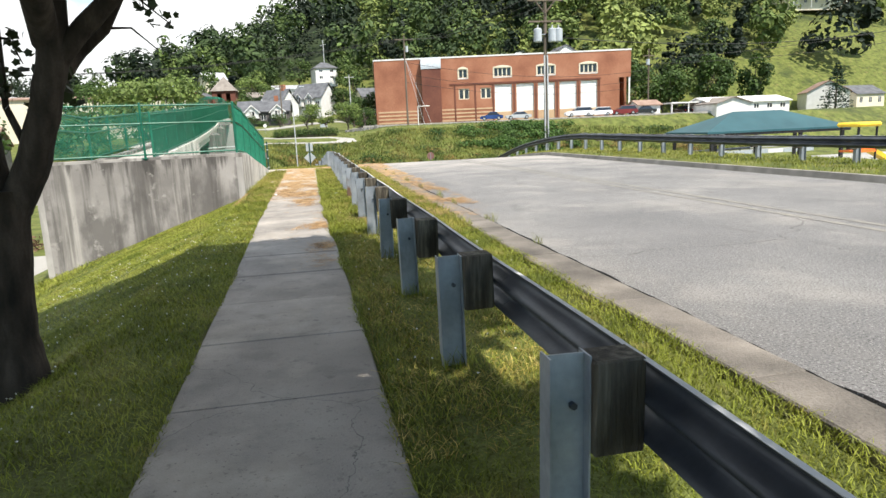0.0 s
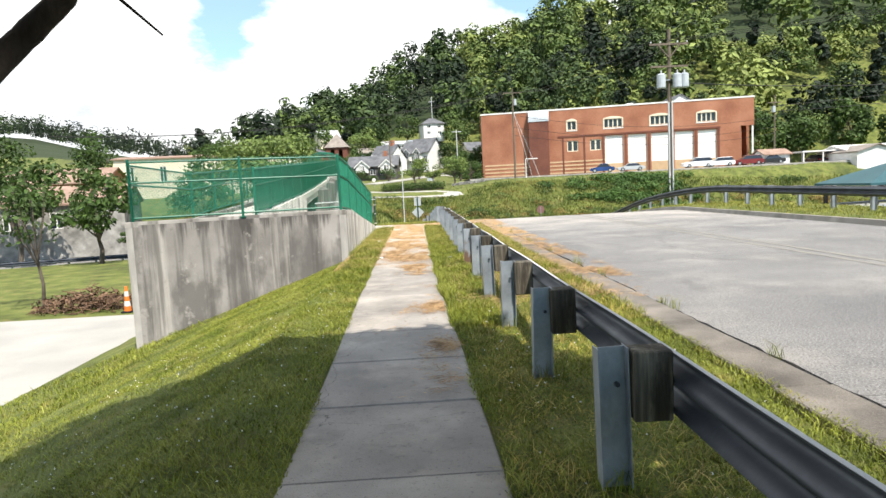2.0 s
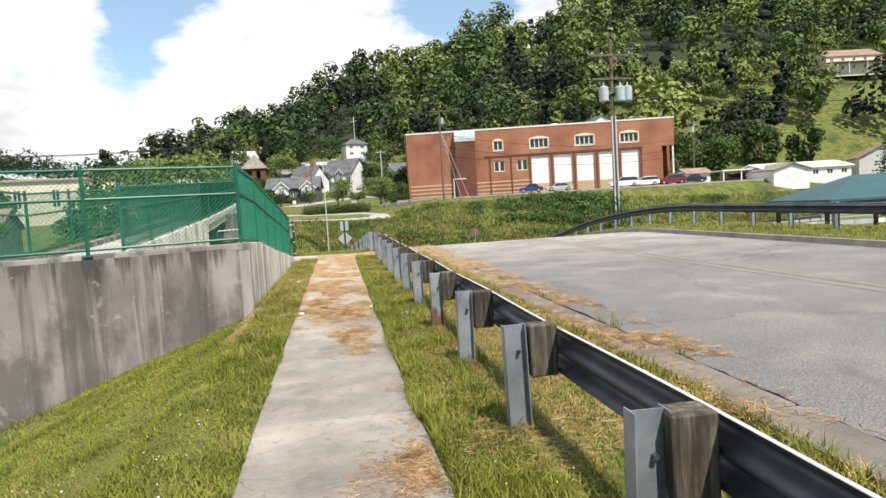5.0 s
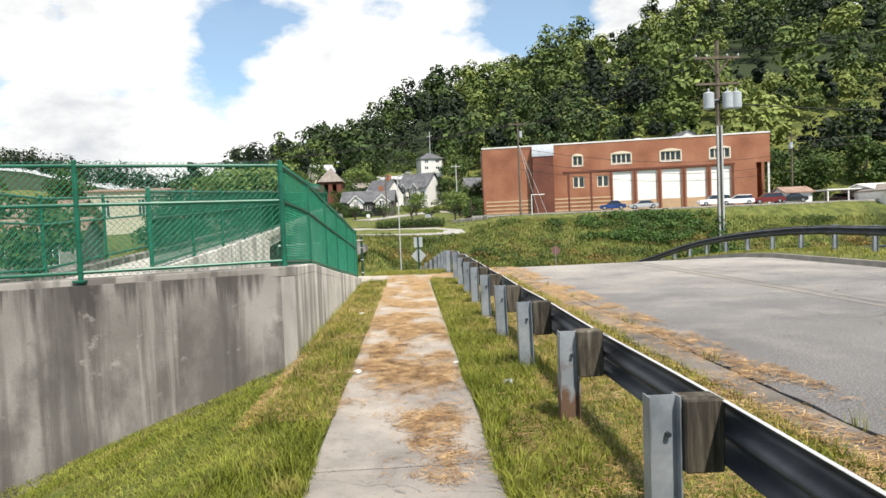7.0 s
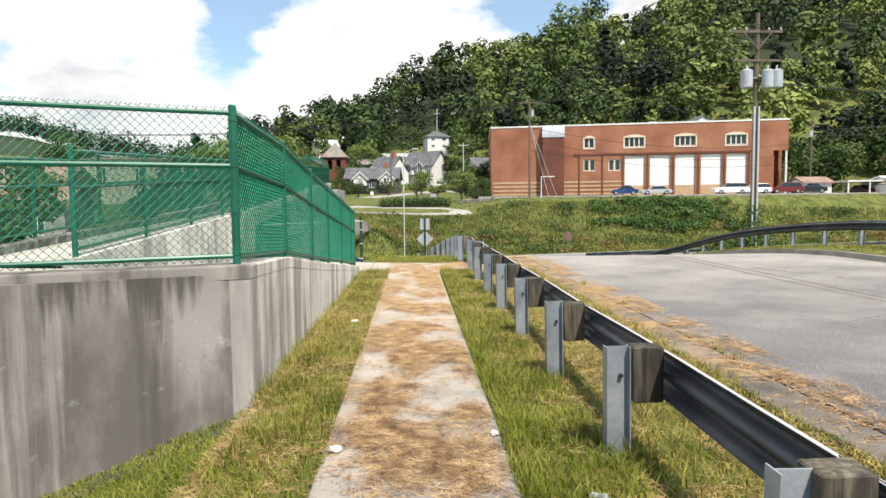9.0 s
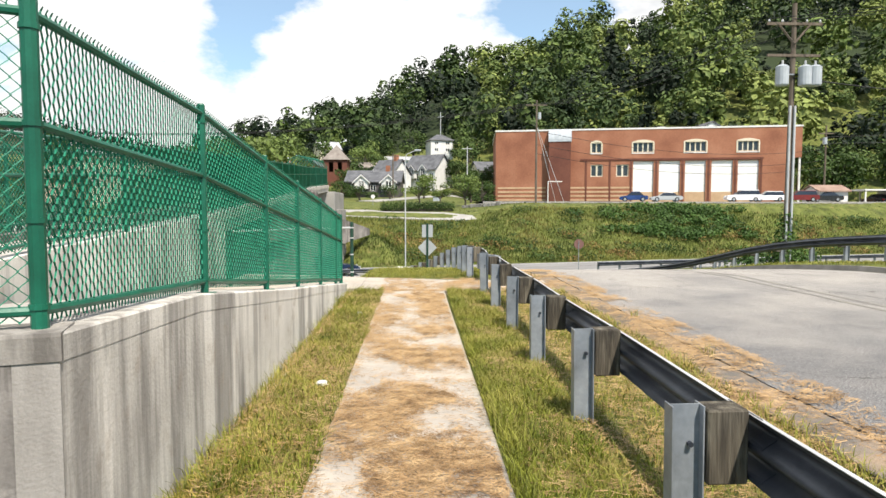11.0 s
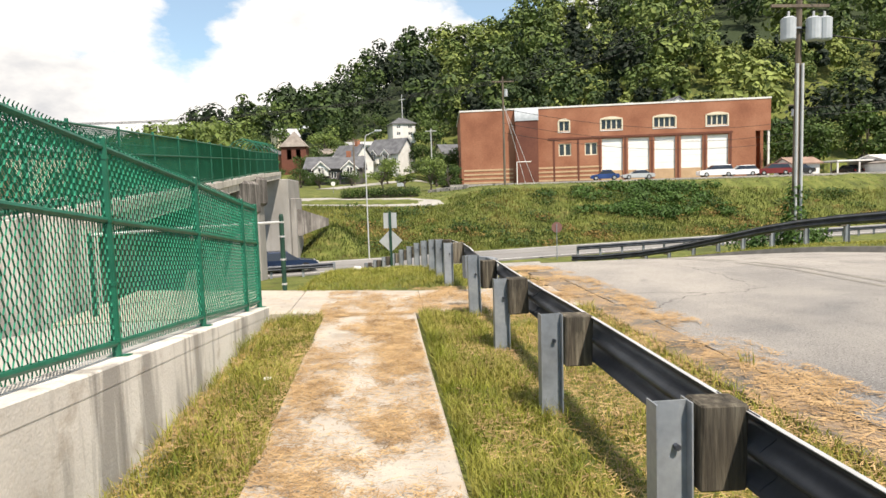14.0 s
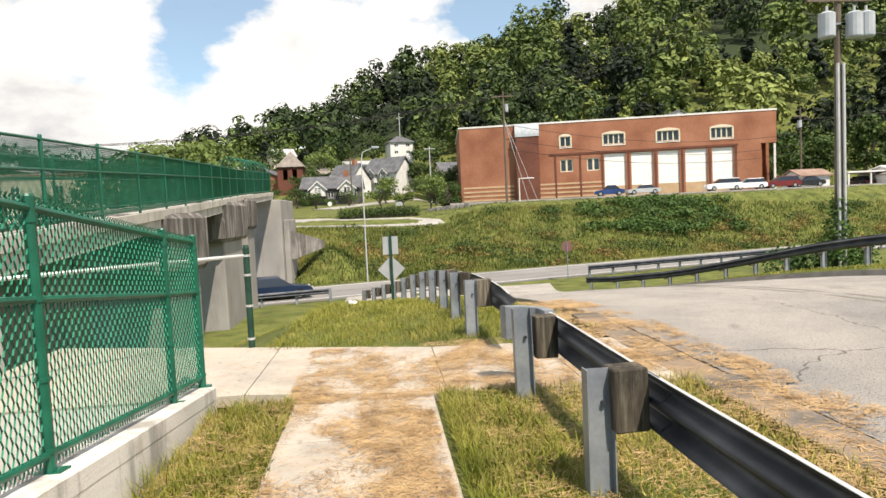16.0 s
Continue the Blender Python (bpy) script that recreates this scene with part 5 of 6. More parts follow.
house("house", "small pale house with grey roof among trees", -26.2, 197, 6, 6, 5.4, 7.6, 24, "cream", "metal_roof", wins=2, floors=2, z=land1(-26.2, 197) + 1.2)
house("house", "brown-roofed frame house beside the brick building", 16.6, 166, 8, 8, 3.6, 5.8, 10, "cream", "roof_grey", wins=2, porch=True)
house("house", "small white gabled house behind the brick building", 64, 158, 8, 9, 7.5, 10.2, 90, "white", "roof_grey", wins=2)
ant = thing("antenna_mast", "tall thin white aerial mast on the hillside", "mast", pose(5.6, 194, 18))
part("mast", tube([(0, 0, -3), (0, 0, 10.5)], 0.12, 6), "conduit", ant)
part("boom", tube([(-0.9, 0, 9.0), (0.9, 0, 9.3)], 0.07, 5), "conduit", ant)
house("ranch_house", "long low white house with a pale roof", 75.5, 103, 15, 8, 1.9, 2.8, -3, "white", "white", wins=6, z=2.2)
house("ranch_house", "white gabled wing with a row of windows", 70, 99.5, 7, 6, 1.7, 2.6, 90, "white", "roof_tile", wins=3, z=2.2)
house("shed", "small white shed with a pinkish roof", 59.6, 107, 4.2, 4.0, 1.9, 2.7, 0, "white", "roof_brown", wins=1, z=2.4)
cp = thing("carport", "open white carport with a dark car space", "carport", pose(65.5, 105, 2.3))
part("roof", box(-3.4, 3.4, -3, 3, 2.0, 2.2), "white", cp)
for sx in (-3.2, 0, 3.2):
    part("post", box(sx - 0.08, sx + 0.08, -2.9, -2.74, -0.5, 2.0), "white", cp)
    part("post", box(sx - 0.08, sx + 0.08, 2.74, 2.9, -0.5, 2.0), "white", cp)
house("house", "split-level house with broad brown roof on the hillside", 170, 200, 19, 12, 5.0, 8.0, -6, "cream", "roof_brown", floors=2, wins=5, porch=True)
house("house", "grey gabled house with brown roof below the woods", 128, 142, 12, 9, 4.2, 6.8, 60, "white", "roof_brown", wins=3)
house("house", "pale house with grey roof beside a spruce", 139, 143, 9, 8, 3.4, 5.6, 5, "cream", "roof_grey", wins=3)
house("house", "weathered pink cottage high on the hill", 111.5, 230, 10, 8, 3.6, 5.4, 0, "tan", "roof_brown", wins=3, z=33.6)
house("house", "dark timber house with pale flat roof on the hill", 142, 230, 20, 10, 3.6, 4.1, 0, "pole", "metal_roof", wins=5, z=34.4)

# far left across the drive
house("stone_house", "low pale fieldstone house with brown roof", -35.5, 64, 15, 9, 3.4, 5.0, 14, "grey_stone", "roof_brown", wins=4, z=-1.6)
house("brick_house", "red brick house with brown roof behind trees", -52, 92, 20, 12, 5.2, 7.2, 8, "brick", "roof_brown", floors=2, wins=5, z=-0.6)
house("school", "long cream flat-roofed building", -36, 118, 30, 14, 6.2, 6.8, 12, "cream", "roof_brown", wins=6, z=2.6)


# ---- trees about the town ----
tree("round green street tree on the lawn", -0.3, 105, 4.8, 4.6, "leaf_light", 21, 0.12, 1100, 0.16)
tree("round green street tree on the lawn", 6.2, 105.5, 4.6, 4.2, "leaf_light", 22, 0.12, 1000, 0.16)
tree("pale green young tree by the hedge", 2.8, 108, 3.4, 2.8, "leaf_light", 23, 0.1, 700, 0.15)
tree("broad pale green tree beyond the ramp", -17.6, 80, 9.6, 11.5, "leaf_light", 24, 0.3, 4200, 0.26, lobes=16, tall=0.85)
tree("green tree beside the pale bush", -27, 90, 8, 8, "leaf_mid", 25, 0.3, 2200, 0.26, lobes=12)
for i, (x, y, h, w, m) in enumerate([(66.5, 132, 12, 10, "leaf_mid"), (73, 136, 12.5, 10, "leaf_mid"), (81, 138, 12, 10, "leaf_mid"), (89, 130, 13.5, 7, "leaf_mid"), (98, 128, 13, 6.5, "leaf_mid"), (78, 150, 12, 11, "hill_leaf"), (92, 150, 12, 12, "hill_leaf"), (105, 152, 11, 10, "hill_leaf"), (9.5, 150, 7, 6, "leaf_mid"), (-26, 150, 7, 7, "leaf_mid"), (-14.5, 150, 5, 6, "leaf_mid"), (-12, 186, 11, 9, "hill_leaf"), (150, 205, 12, 10, "hill_leaf"), (115, 170, 10, 12, "hill_leaf"), (135, 175, 9, 10, "leaf_light"), (100, 205, 12, 12, "hill_leaf"), (126, 215, 11, 12, "hill_leaf")]):
    if 95 < x < 150 and 180 < y < 222:
        continue
    tree("full green tree near the houses", x, y, h, w, m, 40 + i, 0.22, 1500, h * 0.032, lobes=11, tall=0.78, group="trees about the town")
for i, (x, y, h, w, m) in enumerate([(-15.5, 144, 5.5, 4.5, "leaf_mid"), (-4.2, 146, 5, 4.5, "leaf_mid"), (-1.0, 150, 6, 5, "hill_leaf"), (8.5, 156, 7, 6, "hill_leaf"), (-9, 150, 6.5, 5, "hill_leaf"), (11, 142, 6.5, 6, "leaf_mid"), (-25, 152, 6.5, 6, "leaf_mid"), (-28, 160, 9, 8, "hill_leaf"), (13, 186, 11, 9, "hill_leaf"), (-14, 178, 10, 9, "leaf_light"), (-2, 196, 9, 8, "hill_leaf"), (16, 152, 8, 7, "hill_leaf"), (-1.5, 143, 4.5, 4, "leaf_mid"), (6.5, 147, 6, 5, "leaf_mid"), (-22, 142, 6, 5, "leaf_mid"), (-12.5, 156, 6.5, 6, "hill_leaf"), (12, 172, 9, 7, "hill_leaf"), (-26, 176, 11, 9, "hill_leaf"), (-10, 170, 6, 6, "hill_leaf"), (9, 134, 4.5, 4.5, "leaf_mid"), (-14, 128, 3.4, 3.6, "leaf_mid"), (-10.5, 124, 2.6, 3.0, "leaf_mid"), (-5.5, 127, 2.8, 3.2, "leaf_mid"), (8, 118, 4.0, 3.6, "leaf_mid"), (10.5, 124, 4.4, 4.0, "leaf_mid"), (-17.5, 124, 3.6, 4.0, "leaf_mid"), (0.5, 132, 3.2, 3.6, "leaf_mid"), (-23, 130, 5, 5, "leaf_mid")]):
    if -12 < x < 8 and 140 < y < 153:
        continue
    tree("leafy tree between the town houses", x, y, h, w, m, 140 + i, 0.18, 1100, h * 0.035, lobes=10, tall=0.8, group="trees in the town")
tree("dark red-leaved tree beside a hillside house", 182, 196, 8, 9, "leaf_red", 70, 0.25, 1400, 0.3, lobes=10)


def spruce(x, y, h, w, seed):
    t = thing("spruce", "tall dark green spruce below the houses", "tree", pose(x, y, land1(x, y)))
    part("trunk", tube([(0, 0, -0.3), (0, 0, h * 0.95)], [0.28, 0.03], 7), "trunk", t)
    g = np.random.default_rng(seed)
    V, F, n = [], [], 0
    for k in range(17):
        zz = h * (0.06 + 0.9 * k / 17)
        r = w * 0.5 * (1 - k / 17) ** 0.9 + 0.15
        c = [(math.cos(a) * r * q, math.sin(a) * r * q, zz - 0.28 * r * q) for a in g.uniform(0, math.tau, 7) for q in (0.45, 0.85)]
        v, f = leaf_cloud(c, [(r * 0.3, r * 0.3, 0.22)] * len(c), 110, 0.24, int(g.integers(1e9)))
        V.append(v)
        F.append(f + n)
        n += len(v)
    obj("crown", np.concatenate(V), np.concatenate(F), "needle", t)


spruce(121.8, 131, 11.5, 7.5, 5)
hd = thing("hedge", "clipped dark green hedge along the lawn", "hedge", pose(-0.5, 95, land1(-0.5, 95)))
v, f = leaf_cloud([(-4.2 + i * 0.6, 0, 0.6) for i in range(15)], [(0.55, 0.6, 0.7)] * 15, 4600, 0.10, 6)
obj("foliage", v, f, "leaf_mid", hd)
part("stems", box(-4.3, 4.4, -0.25, 0.25, -0.3, 0.4), "trunk", hd)
for i, (x, y, r) in enumerate([(-13, 135, 1.3), (-9, 134, 1.1), (-16.5, 137, 1.6), (11.8, 128, 1.6), (9.5, 132, 1.4)]):
    sh = thing("shrub", "rounded dark green shrub", "shrub", pose(x, y, land1(x, y)), "shrubs by the houses")
    v, f = leaf_cloud([(0, 0, r * 0.5), (r * 0.4, 0.2, r * 0.4), (-r * 0.4, 0, r * 0.45)], [(r * 0.7, r * 0.7, r * 0.6)] * 3, 420, 0.16, i)
    obj("foliage", v, f, "leaf_mid", sh)
    part("stem", tube([(0, 0, -0.2), (0, 0, r * 0.5)], 0.06, 5), "trunk", sh)
# lane between the lawn and the houses, stones and posts
rows = []
for k in range(12):
    x, y = -9 + 1.5 * k, 119 + 2.8 * k
    rows.append(((x - 1.6, y + 0.9, land1(x - 1.6, y + 0.9) + 0.1), (x + 1.6, y - 0.9, land1(x + 1.6, y - 0.9) + 0.1)))
strip("town_lane", rows, "gravel", "pale lane between lawn and houses", "lane", thick=0.4)
edging = thing("stone_edging", "low wall of pale rough stones before the brick building", "wall", pose(5.9, 101.6, land1(6, 101.6) - 0.05))
for k in range(9):
    er = random.Random(60 + k)
    bm = box(-0.3, 0.3, -0.25, 0.25, -0.2, er.uniform(0.3, 0.48), pose(0.52 * k, -0.5 * k, 0.06 * k, 0, er.uniform(-6, 6), er.uniform(-60, -25)), bevel=0.06)
    part("stone", bm, "grey_stone", edging)
ubox = thing("utility_box", "grey metal utility cabinet on the lawn", "utility box", pose(2.7, 122.5, land1(2.7, 122.5)))
part("body", box(-0.65, 0.65, -0.4, 0.4, -0.1, 1.05, bevel=0.04), "can", ubox)
part("lid", box(-0.7, 0.7, -0.45, 0.45, 1.05, 1.12, bevel=0.02), "steel", ubox)
rs_ = thing("round_sign", "white round sign on a thin post by the drive", "sign", pose(-7.0, 108, land1(-7.0, 108)))
part("post", tube([(0, 0.03, -0.2), (0, 0.03, 1.35)], 0.03, 6), "steel", rs_)
part("plate", tube([(0, 0.0, 1.3), (0, 0.012, 1.3)], 0.3, 16), "white", rs_)
for px, py, top, mt, lab in ((9.1, 140, 13.8, "conduit", "pale slim utility pole between the trees"), (-5.0, 130, 11.5, "pole", "dark wooden utility pole before the houses")):
    up_ = thing("utility_pole", lab, "utility pole", pose(px, py, land1(px, py)))
    hh = top - land1(px, py)
    part("pole", tube([(0, 0, -0.4), (0, 0, hh)], [0.15, 0.1], 8), mt, up_)
    part("crossarm", box(-1.0, 1.0, -0.06, 0.06, hh - 0.5, hh - 0.36), mt, up_)
# town drive and lawn edge
town_far = lambda x: lerp(x, [-24, -6.5, -4.5, 3, 6], [99, 97.5, 94, 92.8, 90])
strip("town_drive", [((x, town_far(x), land1(x, town_far(x)) + 0.06), (x + 0.4, 88.3, land1(x, 88.3) + 0.06)) for x in np.arange(-24, 7, 1.5)], "gravel", "pale paved drive above the bank", "drive", thick=0.3)
strip("parking_lot", [((x - 1.5, 121.5 - 0.21 * (x - 13) * 1.0, 2.72), (x - 1.5, 102 - 0.08 * (x - 13), 2.68)) for x in np.arange(10, 72, 4.0)], "asphalt", "pale asphalt parking in front of the building", "parking lot", thick=0.5)


# ---- poles and cables ----
bp = thing("utility_pole", "tall wooden utility pole with crossarms and three grey transformers", "utility pole", pose(17.85, 45.35, land1(17.85, 45.35)))
pz = 10.56 - land1(17.85, 45.35)
part("pole", tube([(0, 0, -0.5), (0.05, 0, pz + 1.0)], [0.17, 0.11], 10), "pole", bp)
part("crossarm", box(-1.35, 1.35, -0.16, -0.06, pz - 0.06, pz + 0.07), "pole", bp)
part("crossarm", box(-1.3, 1.3, -0.16, -0.06, pz - 1.55, pz - 1.43), "pole", bp)
for s in (-1, 1):
    part("brace", tube([(s * 0.75, -0.12, pz - 0.05), (0, -0.12, pz - 0.95)], 0.055, 5), "pole", bp)
for sx in (-1.25, -0.6, 0.6, 1.25):
    part("insulator", tube([(sx, -0.11, pz + 0.06), (sx, -0.11, pz + 0.13), (sx, -0.11, pz + 0.22)], [0.03, 0.06, 0.03], 6), "conduit", bp)
for sx in (-0.66, 0.46, 0.95):
    c = part("transformer", tube([(sx, -0.34, pz - 2.98), (sx, -0.34, pz - 2.93), (sx, -0.34, pz - 2.08), (sx, -0.34, pz - 2.0)], [0.27, 0.30, 0.30, 0.17], 14), "can", bp)
    part("bushing", tube([(sx, -0.34, pz - 2.0), (sx, -0.34, pz - 1.78)], 0.05, 6), "conduit", c)
    part("bracket", box(min(0, sx), max(0, sx), -0.24, -0.1, pz - 2.45, pz - 2.38), "steel", bp)
for sx in (-0.12, 0.12):
    part("conduit", tube([(sx, -0.2, -0.3), (sx, -0.19, pz - 3.9)], 0.06, 8), "conduit", bp)
p2 = thing("utility_pole", "dark wooden utility pole with crossarm and guy wires", "utility pole", pose(15.3, 99.6, land1(15.3, 99.6)))
q = 15.7 - land1(15.3, 99.6)
part("pole", tube([(0, 0, -0.5), (0, 0, q + 0.3)], [0.17, 0.11], 8), "pole", p2)
part("crossarm", box(-1.4, 1.4, -0.1, 0.02, q - 0.4, q - 0.26), "pole", p2)
part("transformer", tube([(0.35, -0.15, q - 2.2), (0.35, -0.15, q - 1.3)], 0.22, 10), "can", p2)
for gxx in (2.6, 3.8):
    part("guy_wire", tube([(0, 0, q - 3), (gxx, -1.0, -0.4)], 0.03, 4), "conduit", p2)
gpst = thing("service_frame", "white pipe frame beside the building", "frame", pose(17.2, 101, land1(17.2, 101)))
part("frame", tube([(0, 0, -0.3), (0, 0, 3.0), (1.9, 0, 3.0)], 0.08, 6), "white", gpst)
lp = thing("light_pole", "thin pale street light pole by the valley road", "street lamp", pose(-1.43, 69.6, land1(-1.43, 69.6)))
part("pole", tube([(0, 0, -0.3), (0, 0, 9.0), (0.1, 0, 9.6), (0.9, -0.3, 9.9)], [0.055, 0.045, 0.04, 0.03], 8), "conduit", lp)
part("lamp_head", box(0.8, 1.35, -0.5, -0.2, 9.84, 9.98, bevel=0.03), "can", lp)
p3 = thing("utility_pole", "far utility pole beside the brick building with red markers", "utility pole", pose(66.5, 118, land1(66.5, 118)))
part("pole", tube([(0, 0, -0.5), (0, 0, 13.0)], [0.18, 0.12], 7), "pole", p3)
part("crossarm", box(-1.3, 1.3, -0.1, 0.02, 11.6, 11.75), "pole", p3)
part("transformer", tube([(-0.3, -0.2, 9.9), (-0.3, -0.2, 11.0)], 0.35, 8), "can", p3)


def cable(a, b, sag, r=0.018):
    a, b = Vector(a), Vector(b)
    pts = [a.lerp(b, k / 14) - Vector((0, 0, sag * 4 * (k / 14) * (1 - k / 14))) for k in range(15)]
    t = part("overhead_cable", tube(pts, r, 4), "cable")
    return tagged(t, "thin dark overhead cable strung between poles", "cable", "overhead cables")


top2, topb = (15.3, 99.6, 15.5), (17.85, 45.25, 10.75)
for dx in (-1.25, 0, 1.25):
    cable((15.3 + dx, 99.6, 15.5), (-62, 112 + dx, 13.5), 2.2, 0.03)
    cable((17.85 + dx, 45.25, 10.8), (15.3 + dx, 99.6, 15.5), 1.0)
    cable((17.85 + dx, 45.25, 10.8), (70 + dx, 20, 16), 1.5)
for zz in (12.0, 10.2, 9.0):
    cable((15.3, 99.5, zz), (66.5, 117.9, zz - 0.5), 1.8, 0.028)
cable((17.85, 45.2, 8.0), (80, 62, 13), 2.0, 0.03)
cable((66.5, 118, 13.5), (150, 95, 24), 2.5, 0.04)
cable((66.5, 118, 12.5), (160, 105, 22), 2.5, 0.035)


# ---- signs ----
sg = thing("road_sign", "back of a grey diamond warning sign with plate above", "road sign", pose(0.1, 38.4, prof(38.4), 0, 0, 4))
part("post", box(-0.035, 0.035, 0.0, 0.05, -0.3, 1.78), "darkgreen", sg)
bm = bmesh.new()
V = [bm.verts.new((x_, y_, z_)) for y_ in (0.055, 0.062) for x_, z_ in ((0, 0.52), (0.36, 0.88), (0, 1.24), (-0.36, 0.88))]
bm.faces.new(V[:4])
bm.faces.new(V[4:][::-1])
for i in range(4):
    bm.faces.new((V[i], V[(i + 1) % 4], V[4 + (i + 1) % 4], V[4 + i]))
part("diamond_plate", bm, "sign_back", sg)
part("upper_plate", box(-0.2, 0.2, 0.055, 0.062, 1.27, 1.74), "sign_back", sg)
st = thing("stop_sign", "faded red octagonal stop sign at the junction", "stop sign", pose(12.1, 63.4, land1(12.1, 63.4) - 0.1, 0, 0, 150))
part("post", tube([(0, 0.03, -0.3), (0, 0.03, 2.6)], 0.03, 6), "steel", st)
bm = bmesh.new()
oc = [(0.40 * math.cos(math.pi / 8 + i * math.pi / 4), 2.35 + 0.40 * math.sin(math.pi / 8 + i * math.pi / 4)) for i in range(8)]
V = [bm.verts.new((x_, y_, z_)) for y_ in (0.0, 0.006) for x_, z_ in oc]
bm.faces.new(V[:8])
bm.faces.new(V[8:][::-1])
for i in range(8):
    bm.faces.new((V[i], V[(i + 1) % 8], V[8 + (i + 1) % 8], V[8 + i]))
part("plate", bm, "sign_red", st)
txt = bpy.data.curves.new("stop_text", "FONT")
txt.body, txt.size, txt.align_x, txt.align_y, txt.extrude = "STOP", 0.30, "CENTER", "CENTER", 0.002
tob = new("lettering", txt)
tob.data.materials.append(M["white"])
tob.parent = st
tob.matrix_basis = pose(0, -0.006, 2.35, 90, 0, 0)


# ---- cars ----
def car(label, x, y, z, yaw, paint, length=4.5, h=1.45, kind_="car", suv=False):
    t = thing(kind_, label, "car", pose(x, y, z, 0, 0, yaw))
    L, W = length / 2, 0.88
    belt = h * 0.60
    prof_ = [(-L, 0.32), (-L, belt * 0.85), (-L * 0.93, belt), (-L * (0.9 if suv else 0.62), belt + 0.02), (L * 0.52, belt), (L * 0.93, belt * 0.86), (L, belt * 0.66), (L, 0.30), (L * 0.8, 0.22), (-L * 0.8, 0.22)]
    cab = [(-L * (0.93 if suv else 0.72), belt - 0.01), (-L * (0.80 if suv else 0.42), h), (L * 0.14, h), (L * 0.50, belt - 0.01)]

    def prism(pts, w0, w1, zsplit):
        bm = bmesh.new()
        a = [bm.verts.new((px, -(w0 if pz_ < zsplit else w1), pz_)) for px, pz_ in pts]
        b = [bm.verts.new((px, (w0 if pz_ < zsplit else w1), pz_)) for px, pz_ in pts]
        bm.faces.new(a[::-1])
        bm.faces.new(b)
        for i in range(len(pts)):
            bm.faces.new((a[i], a[(i + 1) % len(pts)], b[(i + 1) % len(pts)], b[i]))
        bmesh.ops.recalc_face_normals(bm, faces=bm.faces)
        return bm

    bm = prism(prof_, W, W, 99)
    bmesh.ops.bevel(bm, geom=bm.edges[:], offset=0.06, segments=2, affect="EDGES", clamp_overlap=True)
    part("body", bm, paint, t, smooth=False)
    part("glasshouse", prism([(px * 0.985, pz_ - 0.05 if pz_ > belt else pz_) for px, pz_ in cab], W * 0.93, W * 0.76, belt + 0.1), "glass", t)
    r = prism([(cab[1][0] - 0.02, h - 0.07), (cab[1][0], h), (cab[2][0], h), (cab[2][0] + 0.02, h - 0.07)], W * 0.77, W * 0.74, h - 0.01)
    part("roof", r, paint, t)
    for sx in (-0.62, 0.62):
        for sy in (-1, 1):
            wh = new("wheel")
            wh.parent = t
            part("tyre", tube([(L * sx, sy * (W - 0.16), 0.32), (L * sx, sy * (W + 0.02), 0.32)], 0.32, 14), "tyre", wh)
            part("rim", tube([(L * sx, sy * (W - 0.05), 0.32), (L * sx, sy * (W + 0.03), 0.32)], 0.19, 10), "chrome", wh)
    for sy in (-1, 1):
        part("headlight", box(L - 0.12, L + 0.004, sy * W * 0.72 - 0.14, sy * W * 0.72 + 0.14, belt * 0.66, belt * 0.82), "conduit", t)
        part("tail_light", box(-L - 0.004, -L + 0.1, sy * W * 0.76 - 0.12, sy * W * 0.76 + 0.12, belt * 0.68, belt * 0.9), "lamp_red", t)
    return t


pl = 2.75
car("dark blue hatchback parked before the building", 31.0, 107, pl, 165, "car_blue", 4.0)
car("silver sedan parked before the building", 35.8, 107, pl, 170, "car_silver", 4.5, 1.35)
car("white parked sport utility car", 46.2, 105, pl, 172, "car_white", 4.8, 1.65, suv=True)
car("white car parked before the building", 50.2, 105.5, pl, 168, "car_white", 4.4, 1.5, suv=True)
car("dark red parked sport utility car", 54.6, 105, pl, 170, "car_red", 4.7, 1.6, suv=True)
car("black car parked before the building", 58.6, 105.5, pl, 172, "car_black", 4.5, 1.45)
car("dark navy saloon on the valley road", -7.0, 61.9, -3.28, 15.6, "car_navy", 4.6, 1.4)
car("dark car under the carport", 66, 105, 2.4, 90, "car_black", 4.5, 1.45)


# ---- play ground on the low ground beyond the far rail ----
pv = thing("pavilion", "open picnic pavilion with a broad teal roof", "pavilion", pose(29.3, 36.5, land1(27.5, 37.5)))
ez = 0.55 - land1(27.5, 37.5)
bm = bmesh.new()
for lift in (0.12, 0):
    A = [bm.verts.new(p) for p in ((-5.2, -2.4, ez + lift), (5.2, -2.4, ez + lift), (5.2, 2.4, ez + lift), (-5.2, 2.4, ez + lift), (-1.8, 0, ez + 1.2 + lift), (1.8, 0, ez + 1.2 + lift))]
    for qd in ((0, 1, 5, 4), (2, 3, 4, 5), (1, 2, 5), (3, 0, 4)):
        bm.faces.new([A[i] for i in qd])
    if lift:
        up = A
for a, b in ((0, 1), (1, 2), (2, 3), (3, 0)):
    bm.faces.new((up[a], up[b], A[b], A[a]))
part("roof", bm, "roof_teal", pv)
part("fascia", box(-5.1, 5.1, -2.35, -2.25, ez - 0.16, ez), "car_black", pv)
for sx in (-4.7, -1.6, 1.6, 4.7):
    for sy in (-2.1, 2.1):
        part("post", box(sx - 0.09, sx + 0.09, sy - 0.09, sy + 0.09, -0.3, ez), "car_black", pv)
part("floor", box(-5.4, 5.4, -3.8, 3.8, -0.25, 0.05), "ramp", pv)
